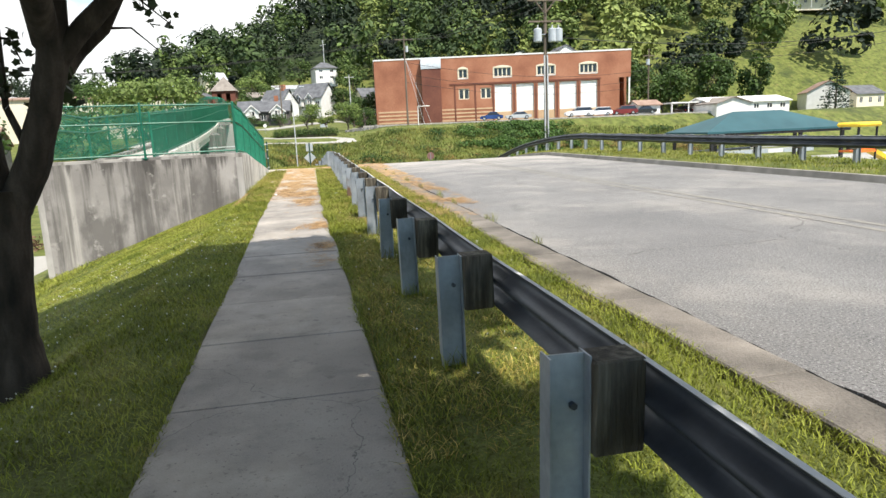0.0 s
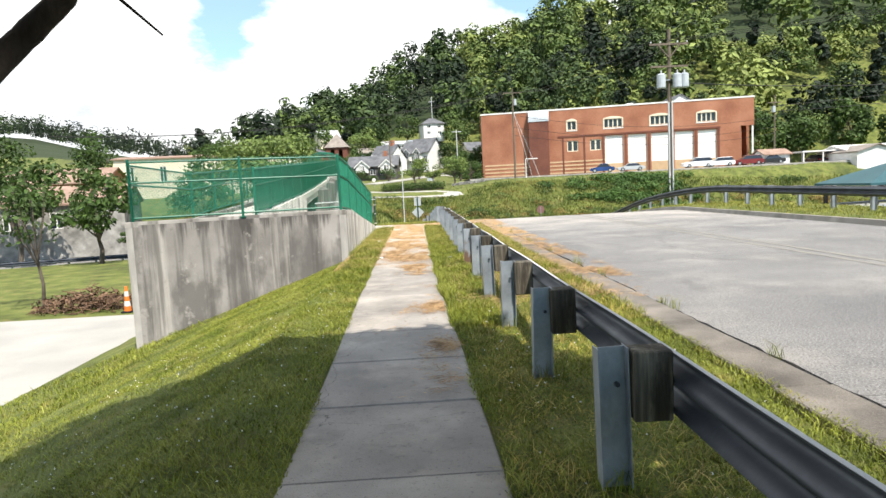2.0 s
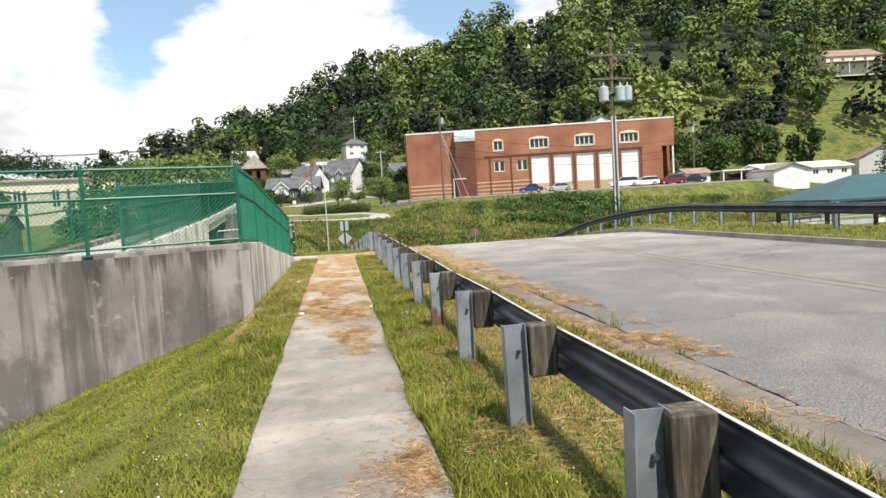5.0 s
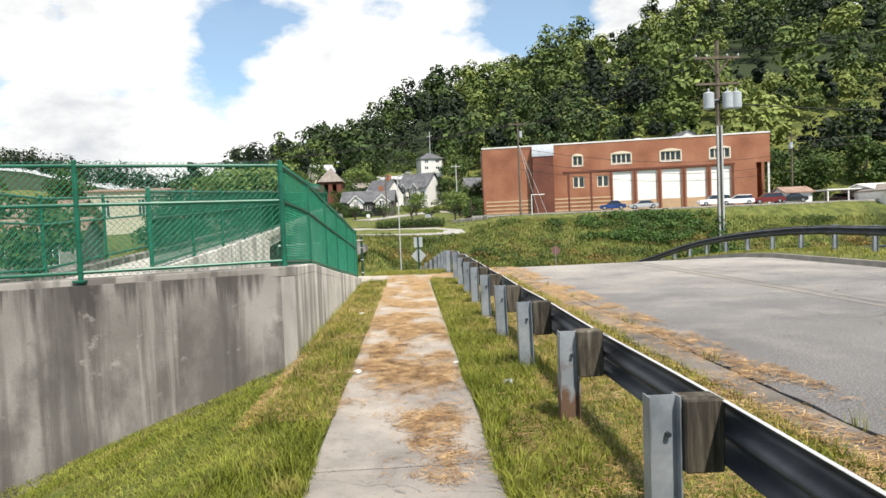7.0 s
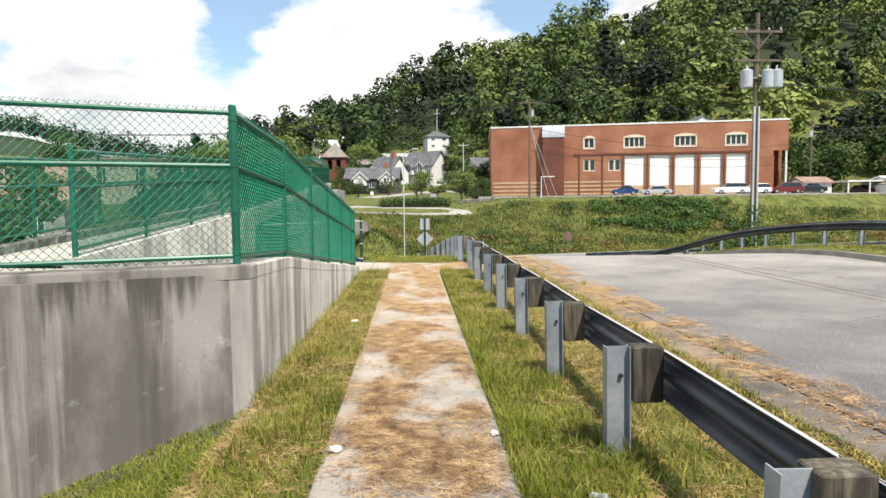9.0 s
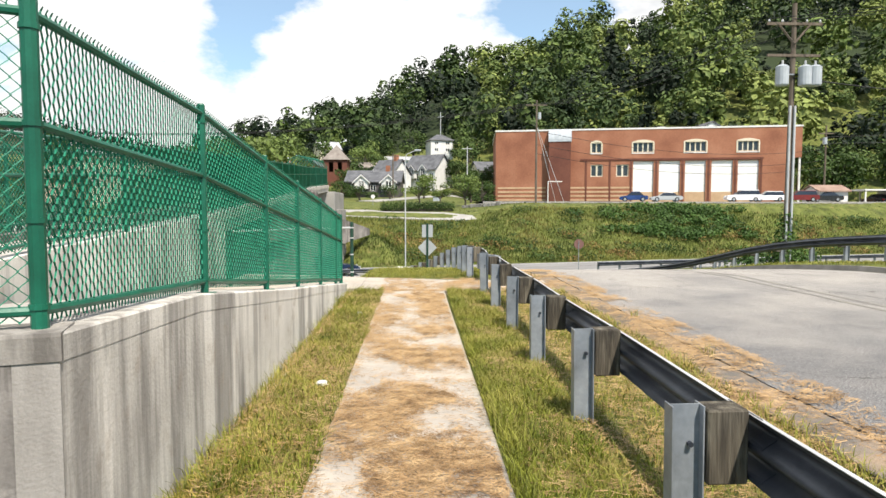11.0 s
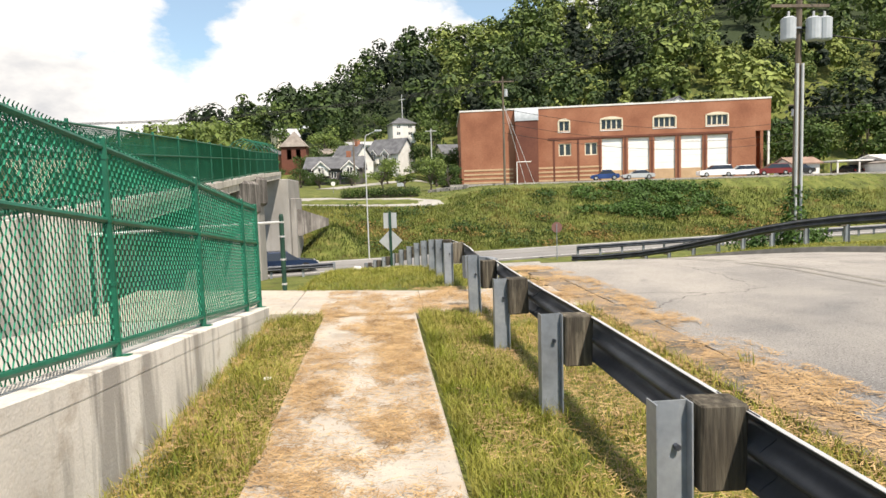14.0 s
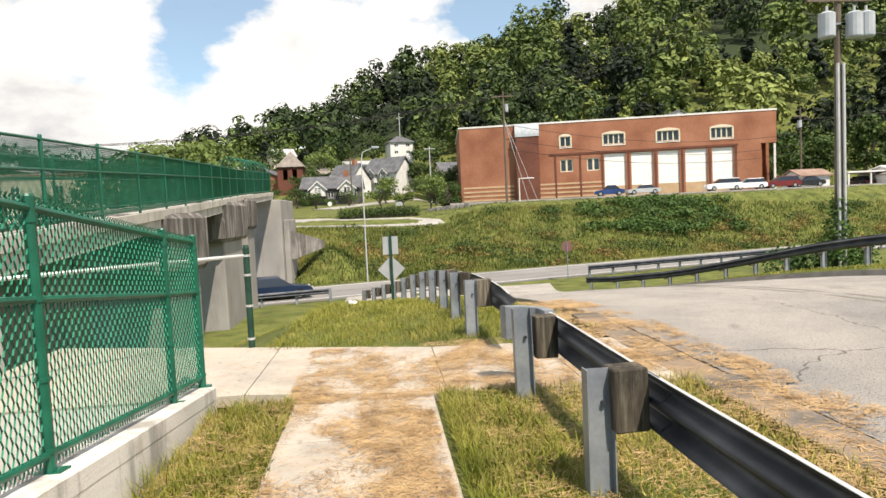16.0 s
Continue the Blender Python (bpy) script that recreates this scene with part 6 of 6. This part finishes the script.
for i, sx in enumerate((-3.2, 0, 3.2)):
    tb = thing("picnic_table", "wooden picnic table under the pavilion", "table", pose(29.3 + sx, 36.3, land1(27.5, 37.5) + 0.05, 0, 0, 8 * i), "picnic tables")
    part("tabletop", box(-0.9, 0.9, -0.38, 0.38, 0.71, 0.76), "conduit", tb)
    for sy in (-0.7, 0.7):
        part("bench", box(-0.9, 0.9, sy - 0.13, sy + 0.13, 0.42, 0.46), "conduit", tb)
    for lx in (-0.6, 0.6):
        part("leg", box(lx - 0.04, lx + 0.04, -0.7, 0.7, 0.36, 0.42), "block", tb)
        part("leg", box(lx - 0.04, lx + 0.04, -0.05, 0.05, 0.0, 0.71), "block", tb)
sl = thing("play_slide", "yellow and orange playground slide tower", "slide", pose(30.5, 29.5, land1(30.5, 29.5)))
for sx in (-0.6, 0.6):
    for sy in (-0.6, 0.6):
        part("post", tube([(sx, sy, -0.2), (sx, sy, 2.6)], 0.06, 7), "car_black", sl)
part("platform", box(-0.65, 0.65, -0.65, 0.65, 1.1, 1.2), "orange", sl)
part("roof", box(-0.8, 0.8, -0.8, 0.8, 2.5, 2.75, bevel=0.1), "yellow", sl)
part("chute", sweep([(-0.3, 0.2), (-0.26, 0.0), (0.26, 0.0), (0.3, 0.2), (0.33, 0.2), (0.29, -0.04), (-0.29, -0.04), (-0.33, 0.2)], [(0.6, 0, 1.15), (1.3, 0, 0.85), (2.1, 0, 0.4), (2.7, 0, 0.2)]), "yellow", sl)
part("panel", box(-0.6, 0.6, -0.64, -0.6, 1.2, 1.9), "orange", sl)
strip("play_court", [((18.5, y, land1(20.5, y) + 0.06), (48, y, land1(30, y) + 0.06)) for y in np.arange(8, 44, 3.0)], "gravel", "pale paved court of the play ground", "court", thick=0.4)
fb = thing("board_fence", "grey board fence beyond the play ground", "fence", pose(34, 47, -2.6))
for i in range(12):
    part("board", box(-9 + i * 1.5, -7.55 + i * 1.5, -0.03, 0.03, -0.6, 1.3), "white" if i % 4 == 1 else "can", fb)


# ---- by the drive ----
bpz = land1(-14.0, 28.6)
pile = thing("brush_pile", "heap of dead brown brush beside the drive", "brush pile", pose(-14.0, 28.6, bpz))
g = random.Random(8)
bm = bmesh.new()
for i in range(420):
    a, rr = g.uniform(0, math.tau), g.random() ** 0.6
    x_, y_ = math.cos(a) * rr * 2.6, math.sin(a) * rr * 1.3
    z_ = (1 - rr) * 1.1 * g.random() + 0.02
    d = Vector((g.uniform(-1, 1), g.uniform(-1, 1), g.uniform(-0.25, 0.5))).normalized() * g.uniform(0.2, 0.6)
    add_tube(bm, [(x_, y_, z_), (x_ + d.x, y_ + d.y, z_ + abs(d.z))], g.uniform(0.012, 0.03), 3, caps=False)
part("brushwood", bm, "brush", pile)
v, f = leaf_cloud([(-1.2, 0, 0.3), (0, 0, 0.45), (1.2, 0, 0.3)], [(1.2, 0.9, 0.4)] * 3, 900, 0.09, 9)
obj("dead_leaves", v, f, "brush", pile)
wb = thing("traffic_barrel", "orange and white striped traffic marker", "traffic marker", pose(-11.9, 27.2, land1(-11.9, 27.2) + 0.02))
part("base", box(-0.2, 0.2, -0.2, 0.2, 0.0, 0.06), "tyre", wb)
for k in range(5):
    part("stripe", tube([(0, 0, 0.06 + k * 0.2), (0, 0, 0.26 + k * 0.2)], [0.14 - k * 0.018, 0.125 - k * 0.018], 12), "orange" if k % 2 == 0 else "white", wb)
tree("slender young tree with sparse leaves beside the drive", -16.6, 29.5, 6.2, 3.6, "leaf_mid", 81, 0.07, 420, 0.12, lobes=9, tall=0.62)
for i, (x, y, h, w) in enumerate([(-31, 66, 8.5, 5.5), (-47, 60, 10, 8), (-60, 75, 11, 9), (-25, 58, 1.8, 2.2), (-70, 110, 12, 11), (-58, 125, 12, 11), (-80, 90, 12, 10), (-30, 140, 9, 9), (-45, 150, 10, 10), (-24, 50, 6.5, 5), (-33, 55, 8, 6), (-42, 72, 10, 8), (-22.5, 70, 7, 6)]):
    tree("green tree beyond the drive", x, y, h, w, "leaf_mid", 90 + i, 0.16, 1400, 0.05 + h * 0.025, z=-2.6 if y < 80 else None, lobes=10, tall=0.72, group="trees beyond the drive")


# ---- the tree beside the walk ----
def limb(bm, pts, rad, seed, n=10):
    """A crooked tapered limb through points, subdivided and roughened."""
    g = random.Random(seed)
    P, R = [], []
    for i in range(len(pts) - 1):
        a, b = Vector(pts[i]), Vector(pts[i + 1])
        for k in range(4):
            u = k / 4
            P.append(a.lerp(b, u) + Vector((g.uniform(-1, 1), g.uniform(-1, 1), 0)) * rad[i] * 0.05)
            R.append((rad[i] + (rad[i + 1] - rad[i]) * u) * g.uniform(0.97, 1.03))
    P.append(Vector(pts[-1]))
    R.append(rad[-1])
    return add_tube(bm, P, R, n)


tx, ty = -1.9, 3.15
tg = land1(tx, ty)
shade = thing("maple_tree", "dark-barked maple leaning over the walk, heavy crown", "tree", pose(tx, ty, tg))
bm = bmesh.new()
limb(bm, [(-0.02, 0, -0.3), (0.0, 0, 0.08), (0.01, 0, 0.4), (0.05, 0.0, 0.95), (0.09, 0.0, 1.45)], [0.25, 0.19, 0.155, 0.145, 0.16], 1, 16)
limb(bm, [(0.13, 0, 1.3), (0.28, 0, 1.56), (0.42, 0.0, 1.93), (0.52, 0.0, 2.30), (0.60, -0.05, 2.8), (0.8, -0.6, 4.2), (1.0, -1.4, 5.8)], [0.115, 0.11, 0.10, 0.10, 0.085, 0.06, 0.03], 2, 12)
limb(bm, [(0.50, 0, 2.22), (0.70, 0.0, 2.46), (0.92, -0.02, 2.66), (1.5, -0.3, 3.4), (2.4, -1.2, 4.8)], [0.075, 0.07, 0.065, 0.05, 0.03], 7)
limb(bm, [(0.42, 0.0, 1.98), (0.47, 0.3, 2.22), (0.56, 0.45, 2.40), (0.74, 0.45, 2.55), (1.2, 0.2, 3.2)], [0.06, 0.055, 0.05, 0.045, 0.02], 12, 10)
limb(bm, [(0.05, 0, 1.35), (0.0, 0.02, 1.9), (-0.02, 0.03, 2.6), (0.1, -0.2, 4.0), (0.3, -0.8, 5.6)], [0.12, 0.11, 0.10, 0.07, 0.03], 3, 12)
limb(bm, [(0.03, 0, 1.5), (-0.16, 0.05, 2.0), (-0.30, 0.1, 2.5), (-0.9, 0.0, 3.6), (-1.8, -0.3, 4.6)], [0.07, 0.065, 0.06, 0.05, 0.02], 4)
limb(bm, [(0.3, 0, 1.65), (0.16, 0.08, 2.0), (0.18, 0.1, 2.6), (0.2, 0.1, 3.3)], [0.03, 0.025, 0.02, 0.01], 8, 6)
limb(bm, [(0.5, 0, 2.4), (0.9, -1.6, 3.6), (1.6, -3.4, 4.8), (2.2, -5.4, 5.8)], [0.09, 0.08, 0.06, 0.03], 5)
limb(bm, [(0.9, 0, 2.7), (1.8, -1.8, 3.9), (3.0, -3.4, 4.8), (4.2, -4.8, 5.4)], [0.06, 0.055, 0.04, 0.02], 6)
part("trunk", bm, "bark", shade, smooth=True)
# twigs with leaves that hang into view
g = random.Random(17)
tips = []
for a, b in (((0.92, -0.02, 2.68), (1.28, 0.05, 2.52)), ((1.1, -0.1, 2.9), (1.12, 0.05, 2.62)), ((0.18, 0.1, 2.45), (0.30, 0.1, 2.28)), ((0.17, 0.1, 2.3), (0.22, -0.05, 2.05)), ((0.18, 0.1, 2.6), (0.08, 0.0, 2.42)), ((-0.25, 0.1, 2.4), (-0.1, -0.05, 2.3)), ((0.5, 0.05, 2.15), (0.56, 0.08, 2.02)), ((0.76, 0.45, 2.56), (1.1, 0.45, 2.40))):
    a, b = Vector(a), Vector(b)
    m = a.lerp(b, 0.5) + Vector((0, 0, 0.08))
    part("twig", tube([a, m, b], [0.012, 0.008, 0.004], 5), "bark", shade)
    tips += [b, m.lerp(b, 0.5), m] if a.y < 0.4 else []


def leaf_shapes(points, size, seed, spread):
    """Five-pointed leaves scattered about points."""
    g = np.random.default_rng(seed)
    out_v, out_f = [], []
    star = np.array([(math.cos(a) * (1.0 if k % 2 == 0 else 0.70), math.sin(a) * (1.0 if k % 2 == 0 else 0.70)) for k, a in enumerate(np.linspace(0, math.tau, 10, endpoint=False))])
    for i, p in enumerate(points):
        nrm = g.normal(size=3) + np.array([0, 0, 0.6])
        nrm /= np.linalg.norm(nrm)
        a = np.cross(nrm, g.normal(size=3))
        a /= np.linalg.norm(a)
        b = np.cross(nrm, a)
        s = size * g.uniform(0.6, 1.2)
        c = np.array(p) + g.normal(size=3) * spread
        out_f.append(tuple(range(len(out_v), len(out_v) + 10)))
        out_v += [c + (a * u + b * w) * s + nrm * s * 0.15 * abs(u) for u, w in star]
    return np.array(out_v), out_f


v, f = leaf_shapes([p for p in tips for k in range(6)], 0.04, 3, 0.055)
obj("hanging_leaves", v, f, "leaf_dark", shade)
cs, rs = [], []
g = random.Random(31)
for i in range(110):
    a, rr = g.uniform(0, math.tau), g.random() ** 0.4
    cs.append((1.0 + math.cos(a) * rr * 3.4 + math.sin(a) * rr * 1.3, -4.1 + math.sin(a) * rr * 5.6, 4.5 + 3.4 * g.random() * (1.1 - rr * 0.6)))
    rs.append((g.uniform(0.7, 1.2), g.uniform(0.7, 1.2), g.uniform(0.4, 0.7)))
v, f = leaf_cloud(cs, rs, 52000, 0.15, 33)
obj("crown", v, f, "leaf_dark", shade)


# ---- grass ----
def blades(name, label, boxes, seed, mat="blade", hmin=0.03, hmax=0.075, width=0.006, lift=0.0, keep=None, bend=(0.3, 1.5)):
    """Bent grass blades; boxes: (x0, x1, y0, y1, count)."""
    g = np.random.default_rng(seed)
    xs_, ys_ = [], []
    for x0, x1, y0, y1, n in boxes:
        xs_.append(g.uniform(x0, x1, n))
        ys_.append(g.uniform(y0, y1, n))
    x, y = np.concatenate(xs_), np.concatenate(ys_)
    if keep is not None:
        k = keep(x, y)
        x, y = x[k], y[k]
    n = len(x)
    clump = np.array([noise.noise(Vector((a * 1.3, b * 1.3, 0.0))) for a, b in zip(x, y)])
    h = g.uniform(hmin, hmax, n) * (1 + 0.55 * clump)
    z = land(x, y) + lift - 0.01
    a = g.uniform(0, math.tau, n)
    lean = g.uniform(*bend, n) * h
    w = width * g.uniform(0.6, 1.3, n)
    wx, wy = np.cos(a) * w / 2, np.sin(a) * w / 2
    b = a + math.pi / 2 + g.normal(0, 0.5, n)
    lx, ly = np.cos(b) * lean, np.sin(b) * lean
    P = np.stack([np.stack([x - wx, y - wy, z], -1), np.stack([x + wx, y + wy, z], -1),
                  np.stack([x + wx * 0.8 + lx * 0.3, y + wy * 0.8 + ly * 0.3, z + h * 0.6], -1), np.stack([x - wx * 0.8 + lx * 0.3, y - wy * 0.8 + ly * 0.3, z + h * 0.6], -1),
                  np.stack([x + lx, y + ly, z + h], -1)], 1).reshape(-1, 3)
    i = np.arange(n) * 5
    F = np.stack([i, i + 1, i + 2, i + 3], -1).tolist() + np.stack([i + 3, i + 2, i + 4], -1).tolist()
    return tagged(obj(name, P, F, mat), label, "grass", kind="stuff")


def off_walk(x, y):
    m = np.interp(y, *MID)
    left = m - 0.615 - 0.03 * np.sin(y * 3.1) * np.sin(y * 1.3)
    right = m + 0.605 + 0.03 * np.sin(y * 2.7 + 1)
    on_path = (y > 27.35) & (y < 29.75)
    in_ramp = (x < -1.66) & (y > 15.62 + (x + 6.45) * 0.332)
    return ~(((x > left) & (x < right) & (y < 28)) | on_path | in_ramp)


blades("lawn_grass", "short mown green lawn beside the walk",
       [(-2.6, -0.5, 0.0, 9, 52000), (-6.5, -1.8, 2, 16.8, 72000), (-1.8, -0.5, 9, 14, 24000), (-4.2, -1.6, 9, 17, 44000), (0.45, 2.72, -0.5, 8, 62000)], 1, hmin=0.022, hmax=0.055, width=0.007, keep=off_walk, bend=(0.5, 1.8))
blades("grass", "green grass grown longer along the walk",
       [(-1.5, -0.6, 12, 28, 30000), (0.36, 1.05, 8, 28, 46000), (0.9, 2.7, 8, 30, 26000), (-3.0, 2.4, 29.3, 40, 36000)], 5, hmin=0.045, hmax=0.13, width=0.0075, keep=off_walk, bend=(0.2, 1.2))
blades("dry_grass", "flattened straw-coloured grass under the rail and along the wall",
       [(0.8, 2.7, 8, 29, 62000), (-1.68, -1.0, 14, 20, 7000), (-1.68, -0.95, 18, 28, 17000), (0.6, 1.9, 1, 8, 8000), (-3.0, 2.4, 29.3, 40, 8000)], 6, "dry_blade", hmin=0.02, hmax=0.07, width=0.006, keep=off_walk, bend=(0.8, 2.6))
blades("far_grass", "grass on the far verge and lower slopes", [(12.3, 15.5, 5, 50, 22000), (-9, -5, 2, 16, 9000), (-4, 1.5, 38, 58, 14000)], 2, hmin=0.05, hmax=0.12, width=0.016)
blades("long_grass", "longer tufts at the posts and in the gutter seam", [(0.95, 1.25, y_ - 0.15, y_ + 0.2, 110) for y_ in PY if y_ > 0] + [(3.05, 3.15, y_, y_ + 0.22, 24) for y_ in (6.1, 8.3, 8.6, 11.2, 12.7, 13.1, 15.4, 17.9, 18.2, 21.5, 24.0)] + [(0.38, 0.6, 9, 27.4, 3500), (-1.68, -1.55, 17, 27.5, 1600)], 3, hmin=0.08, hmax=0.19, width=0.006, keep=off_walk, bend=(0.2, 1.0))


def bank(x, y):
    v = across(x, y)
    return (v > 4.6) & (v < 23.5 - 0.26 * np.clip(x, 0, 52))


blades("bank_weeds", "tall rough weeds and grasses covering the bank", [(-30, 70, 62, 112, 230000)], 4, "weed", 0.14, 0.45, 0.06, keep=lambda x, y: bank(x, y) & ~((x < 7) & (y > 87.8)), bend=(0.1, 0.9))
blades("town_grass", "rough grass on the lawns above", [(-30, 90, 80, 112, 26000)], 9, "weed", 0.06, 0.16, 0.08, keep=lambda x, y: (across(x, y) > 23.0 - 0.26 * np.clip(x, 0, 52)) & (y < 101) & ~((x < 7.4) & (y > 87.5) & (y < np.interp(x, [-24, -6.5, -4.5, 3, 6], [99.3, 97.8, 94.3, 93.1, 90.3]))))
g = np.random.default_rng(6)
cs = []
for x, o in zip(g.normal(29, 4.5, 80), g.uniform(0.35, 0.80, 80)):
    y = 65.6 + 0.28 * x + 1.038 * (4.4 + o * (22.6 - 0.26 * x))
    cs.append((x, y, land1(x, y) + 0.3))
v, f = leaf_cloud(cs, [(1.3, 1.2, 0.5)] * 80, 12000, 0.16, 7)
tagged(obj("bank_vines", v, f, "vine"), "mat of broad-leaved green vines on the bank", "vines", kind="stuff")
g = np.random.default_rng(16)
for nm, lab, mt, n, lo_, hi_, cnt, sz in (("bank_scrub", "patches of dry orange-brown scrub on the bank", "scrub", 60, 0.0, 0.5, 6000, 0.11), ("bank_brush", "dark green low brush scattered over the bank", "leaf_mid", 90, 0.05, 0.78, 10000, 0.12)):
    cs, rs = [], []
    for x, o in zip(g.uniform(-4, 58, n), g.uniform(lo_, hi_, n)):
        y = 65.6 + 0.28 * x + 1.038 * (4.6 + o * (22.0 - 0.26 * max(x, 0)))
        r = g.uniform(0.5, 1.5)
        cs.append((x, y, land1(x, y) + 0.15 * r))
        rs.append((r * 1.3, r, 0.38 * r))
    v, f = leaf_cloud(cs, rs, cnt, sz, 17)
    tagged(obj(nm, v, f, mt), lab, "scrub", kind="stuff")
cs = [(17.8 + dx, 45.6 + dy, land1(17.8, 45.6) + 0.5) for dx, dy in ((0, 0), (0.9, 0.3), (-0.9, 0.4), (1.6, 0.8), (-1.6, 0.6), (0.2, -0.3))] + [(17.85, 45.35, land1(17.8, 45.6) + k) for k in (1.2, 1.8, 2.4, 2.9)]
v, f = leaf_cloud(cs, [(0.9, 0.7, 0.8)] * 6 + [(0.75, 0.6, 0.6), (0.6, 0.5, 0.55), (0.5, 0.4, 0.5), (0.35, 0.3, 0.4)], 3600, 0.09, 8)
sh = thing("shrub", "green shrub grown round the foot of the pole", "shrub")
obj("foliage", v, f, "vine", sh)


# ---- clippings, litter ----
def straws(name, label, n, xf, y0, y1, seed, zf, dens, length=0.07, width=0.004):
    g = np.random.default_rng(seed)
    y = g.uniform(y0, y1, n * 3)
    lo, hi = xf(y)
    x = lo + (hi - lo) * g.random(n * 3)
    p = np.array([noise.noise(Vector((a * 1.7, b * 1.1, 3.3))) + 0.45 * noise.noise(Vector((a * 5, b * 4, 1.3))) for a, b in zip(x, y)])
    ok = p + g.normal(0, 0.30, len(p)) > dens(x, y) + 0.12
    x, y, p = x[ok][:n], y[ok][:n], p[ok][:n]
    m = len(x)
    a = g.normal(0, 0.9, m)
    l = length * g.uniform(0.4, 1.4, m) / 2
    w = width * g.uniform(0.6, 1.4, m) / 2
    z = zf(x, y) + g.random(m) * 0.018
    t1, t2 = g.normal(0, 0.006, m), g.normal(0, 0.006, m)
    dx, dy = np.cos(a) * l, np.sin(a) * l
    nx_, ny_ = -np.sin(a) * w, np.cos(a) * w
    P = np.stack([np.stack([x - dx - nx_, y - dy - ny_, z + t1], -1), np.stack([x + dx - nx_, y + dy - ny_, z + t2], -1), np.stack([x + dx + nx_, y + dy + ny_, z + t2 + 0.001], -1), np.stack([x - dx + nx_, y - dy + ny_, z + t1 + 0.001], -1)], 1).reshape(-1, 3)
    return tagged(obj(name, P, np.arange(m * 4).reshape(-1, 4), "straw"), label, "clippings", kind="stuff")


walk_span = lambda y: (np.interp(y, *MID) - 0.6, np.interp(y, *MID) + 0.58)
straws("clippings", "dry brown grass clippings strewn over the walk", 110000, walk_span, 5.5, 27.5, 1, lambda x, y: 0.008 + 0 * x, lambda x, y: np.interp(y, [5, 9, 13, 15, 18, 21, 28], [0.85, 0.64, 0.44, -0.06, -0.04, 0.18, 0.20]) + np.interp(y, [12, 16], [1.6, 0.4]) * (x - np.interp(y, [6, 13, 16, 28], [0.28, 0.16, -0.1, -0.1])) ** 2, 0.05, 0.0032)
straws("clippings", "small heap of dark clippings on the walk", 1300, lambda y: (-0.1 + 0 * y, 0.6 + 0 * y), 6.6, 8.2, 11, lambda x, y: 0.008 + 0 * x, lambda x, y: 2.2 * ((x - 0.36) ** 2 / 0.10 + (y - 7.35) ** 2 / 0.35) - 0.25, 0.05, 0.003)
straws("clippings", "dry clippings along the gutter", 26000, lambda y: (2.4 + 0 * y, 3.6 + 0 * y), 9, 34, 2, lambda x, y: np.interp(y, *PROFILE) + 0.012, lambda x, y: np.interp(y, [8, 14, 20, 34], [0.4, 0.1, -0.1, -0.05]) + 0.3 * np.clip(x - 2.9, 0, 1), 0.09, 0.006)
straws("clippings", "dry clippings on the crossing path", 16000, lambda y: (-1.0 + 0 * y, 2.8 + 0 * y), 27.3, 29.6, 3, lambda x, y: 0.010 + 0 * x, lambda x, y: 0.02 + 0 * x)
straws("clippings", "dry clippings lying in the grass", 22000, lambda y: (0.5 + 0 * y, 2.2 + 0 * y), 9, 29, 4, lambda x, y: 0.035 + 0 * x, lambda x, y: -0.25 + 0 * x, 0.08, 0.003)
straws("clippings", "dry clippings lying along the wall", 9000, lambda y: (-1.66 + 0 * y, -0.8 + 0 * y), 14, 27.4, 5, lambda x, y: land(x, y) + 0.035, lambda x, y: -0.3 + 0 * x, 0.08, 0.003)
for i, (x, y, z, s) in enumerate([(-0.78, 15.75, 0.03, 0.05), (0.33, 16.0, 0.02, 0.035), (-1.1, 20.4, 0.04, 0.06), (-1.28, 16.6, -0.0, 0.04), (-1.12, 24.4, 0.04, 0.05), (-0.9, 37.0, -0.42, 0.12)]):
    bm = bmesh.new()
    bmesh.ops.create_icosphere(bm, subdivisions=2, radius=s)
    gg = random.Random(i)
    for vv in bm.verts:
        vv.co *= gg.uniform(0.6, 1.15)
        vv.co.z *= 0.45
    bmesh.ops.translate(bm, vec=(x, y, z), verts=bm.verts)
    tagged(part("paper_scrap", bm, "litter"), "crumpled scrap of white paper on the ground", "litter", "scraps of litter")
can = thing("crushed_can", "crushed pale drink can lying in the grass", "can", pose(0.78, 14.9, 0.04, 75, 10, 30))
part("body", tube([(0, 0, -0.06), (0, 0, -0.045), (0.004, 0.003, 0.0), (0, 0, 0.045), (0, 0, 0.06)], [0.024, 0.033, 0.024, 0.032, 0.024], 10), "can", can)

g = np.random.default_rng(77)
px_ = np.concatenate([g.uniform(-4.0, -0.8, 420), g.uniform(0.6, 2.4, 160)])
py_ = np.concatenate([g.uniform(1.5, 11, 420), g.uniform(1.5, 11, 160)])
v, f = leaf_cloud([(a, b, land1(a, b) + 0.055) for a, b in zip(px_, py_)], [(0.007, 0.007, 0.006)] * 580, 2300, 0.006, 78)
tagged(obj("clover_flowers", v, f, "litter"), "small white clover heads dotted through the grass", "flowers", kind="stuff")
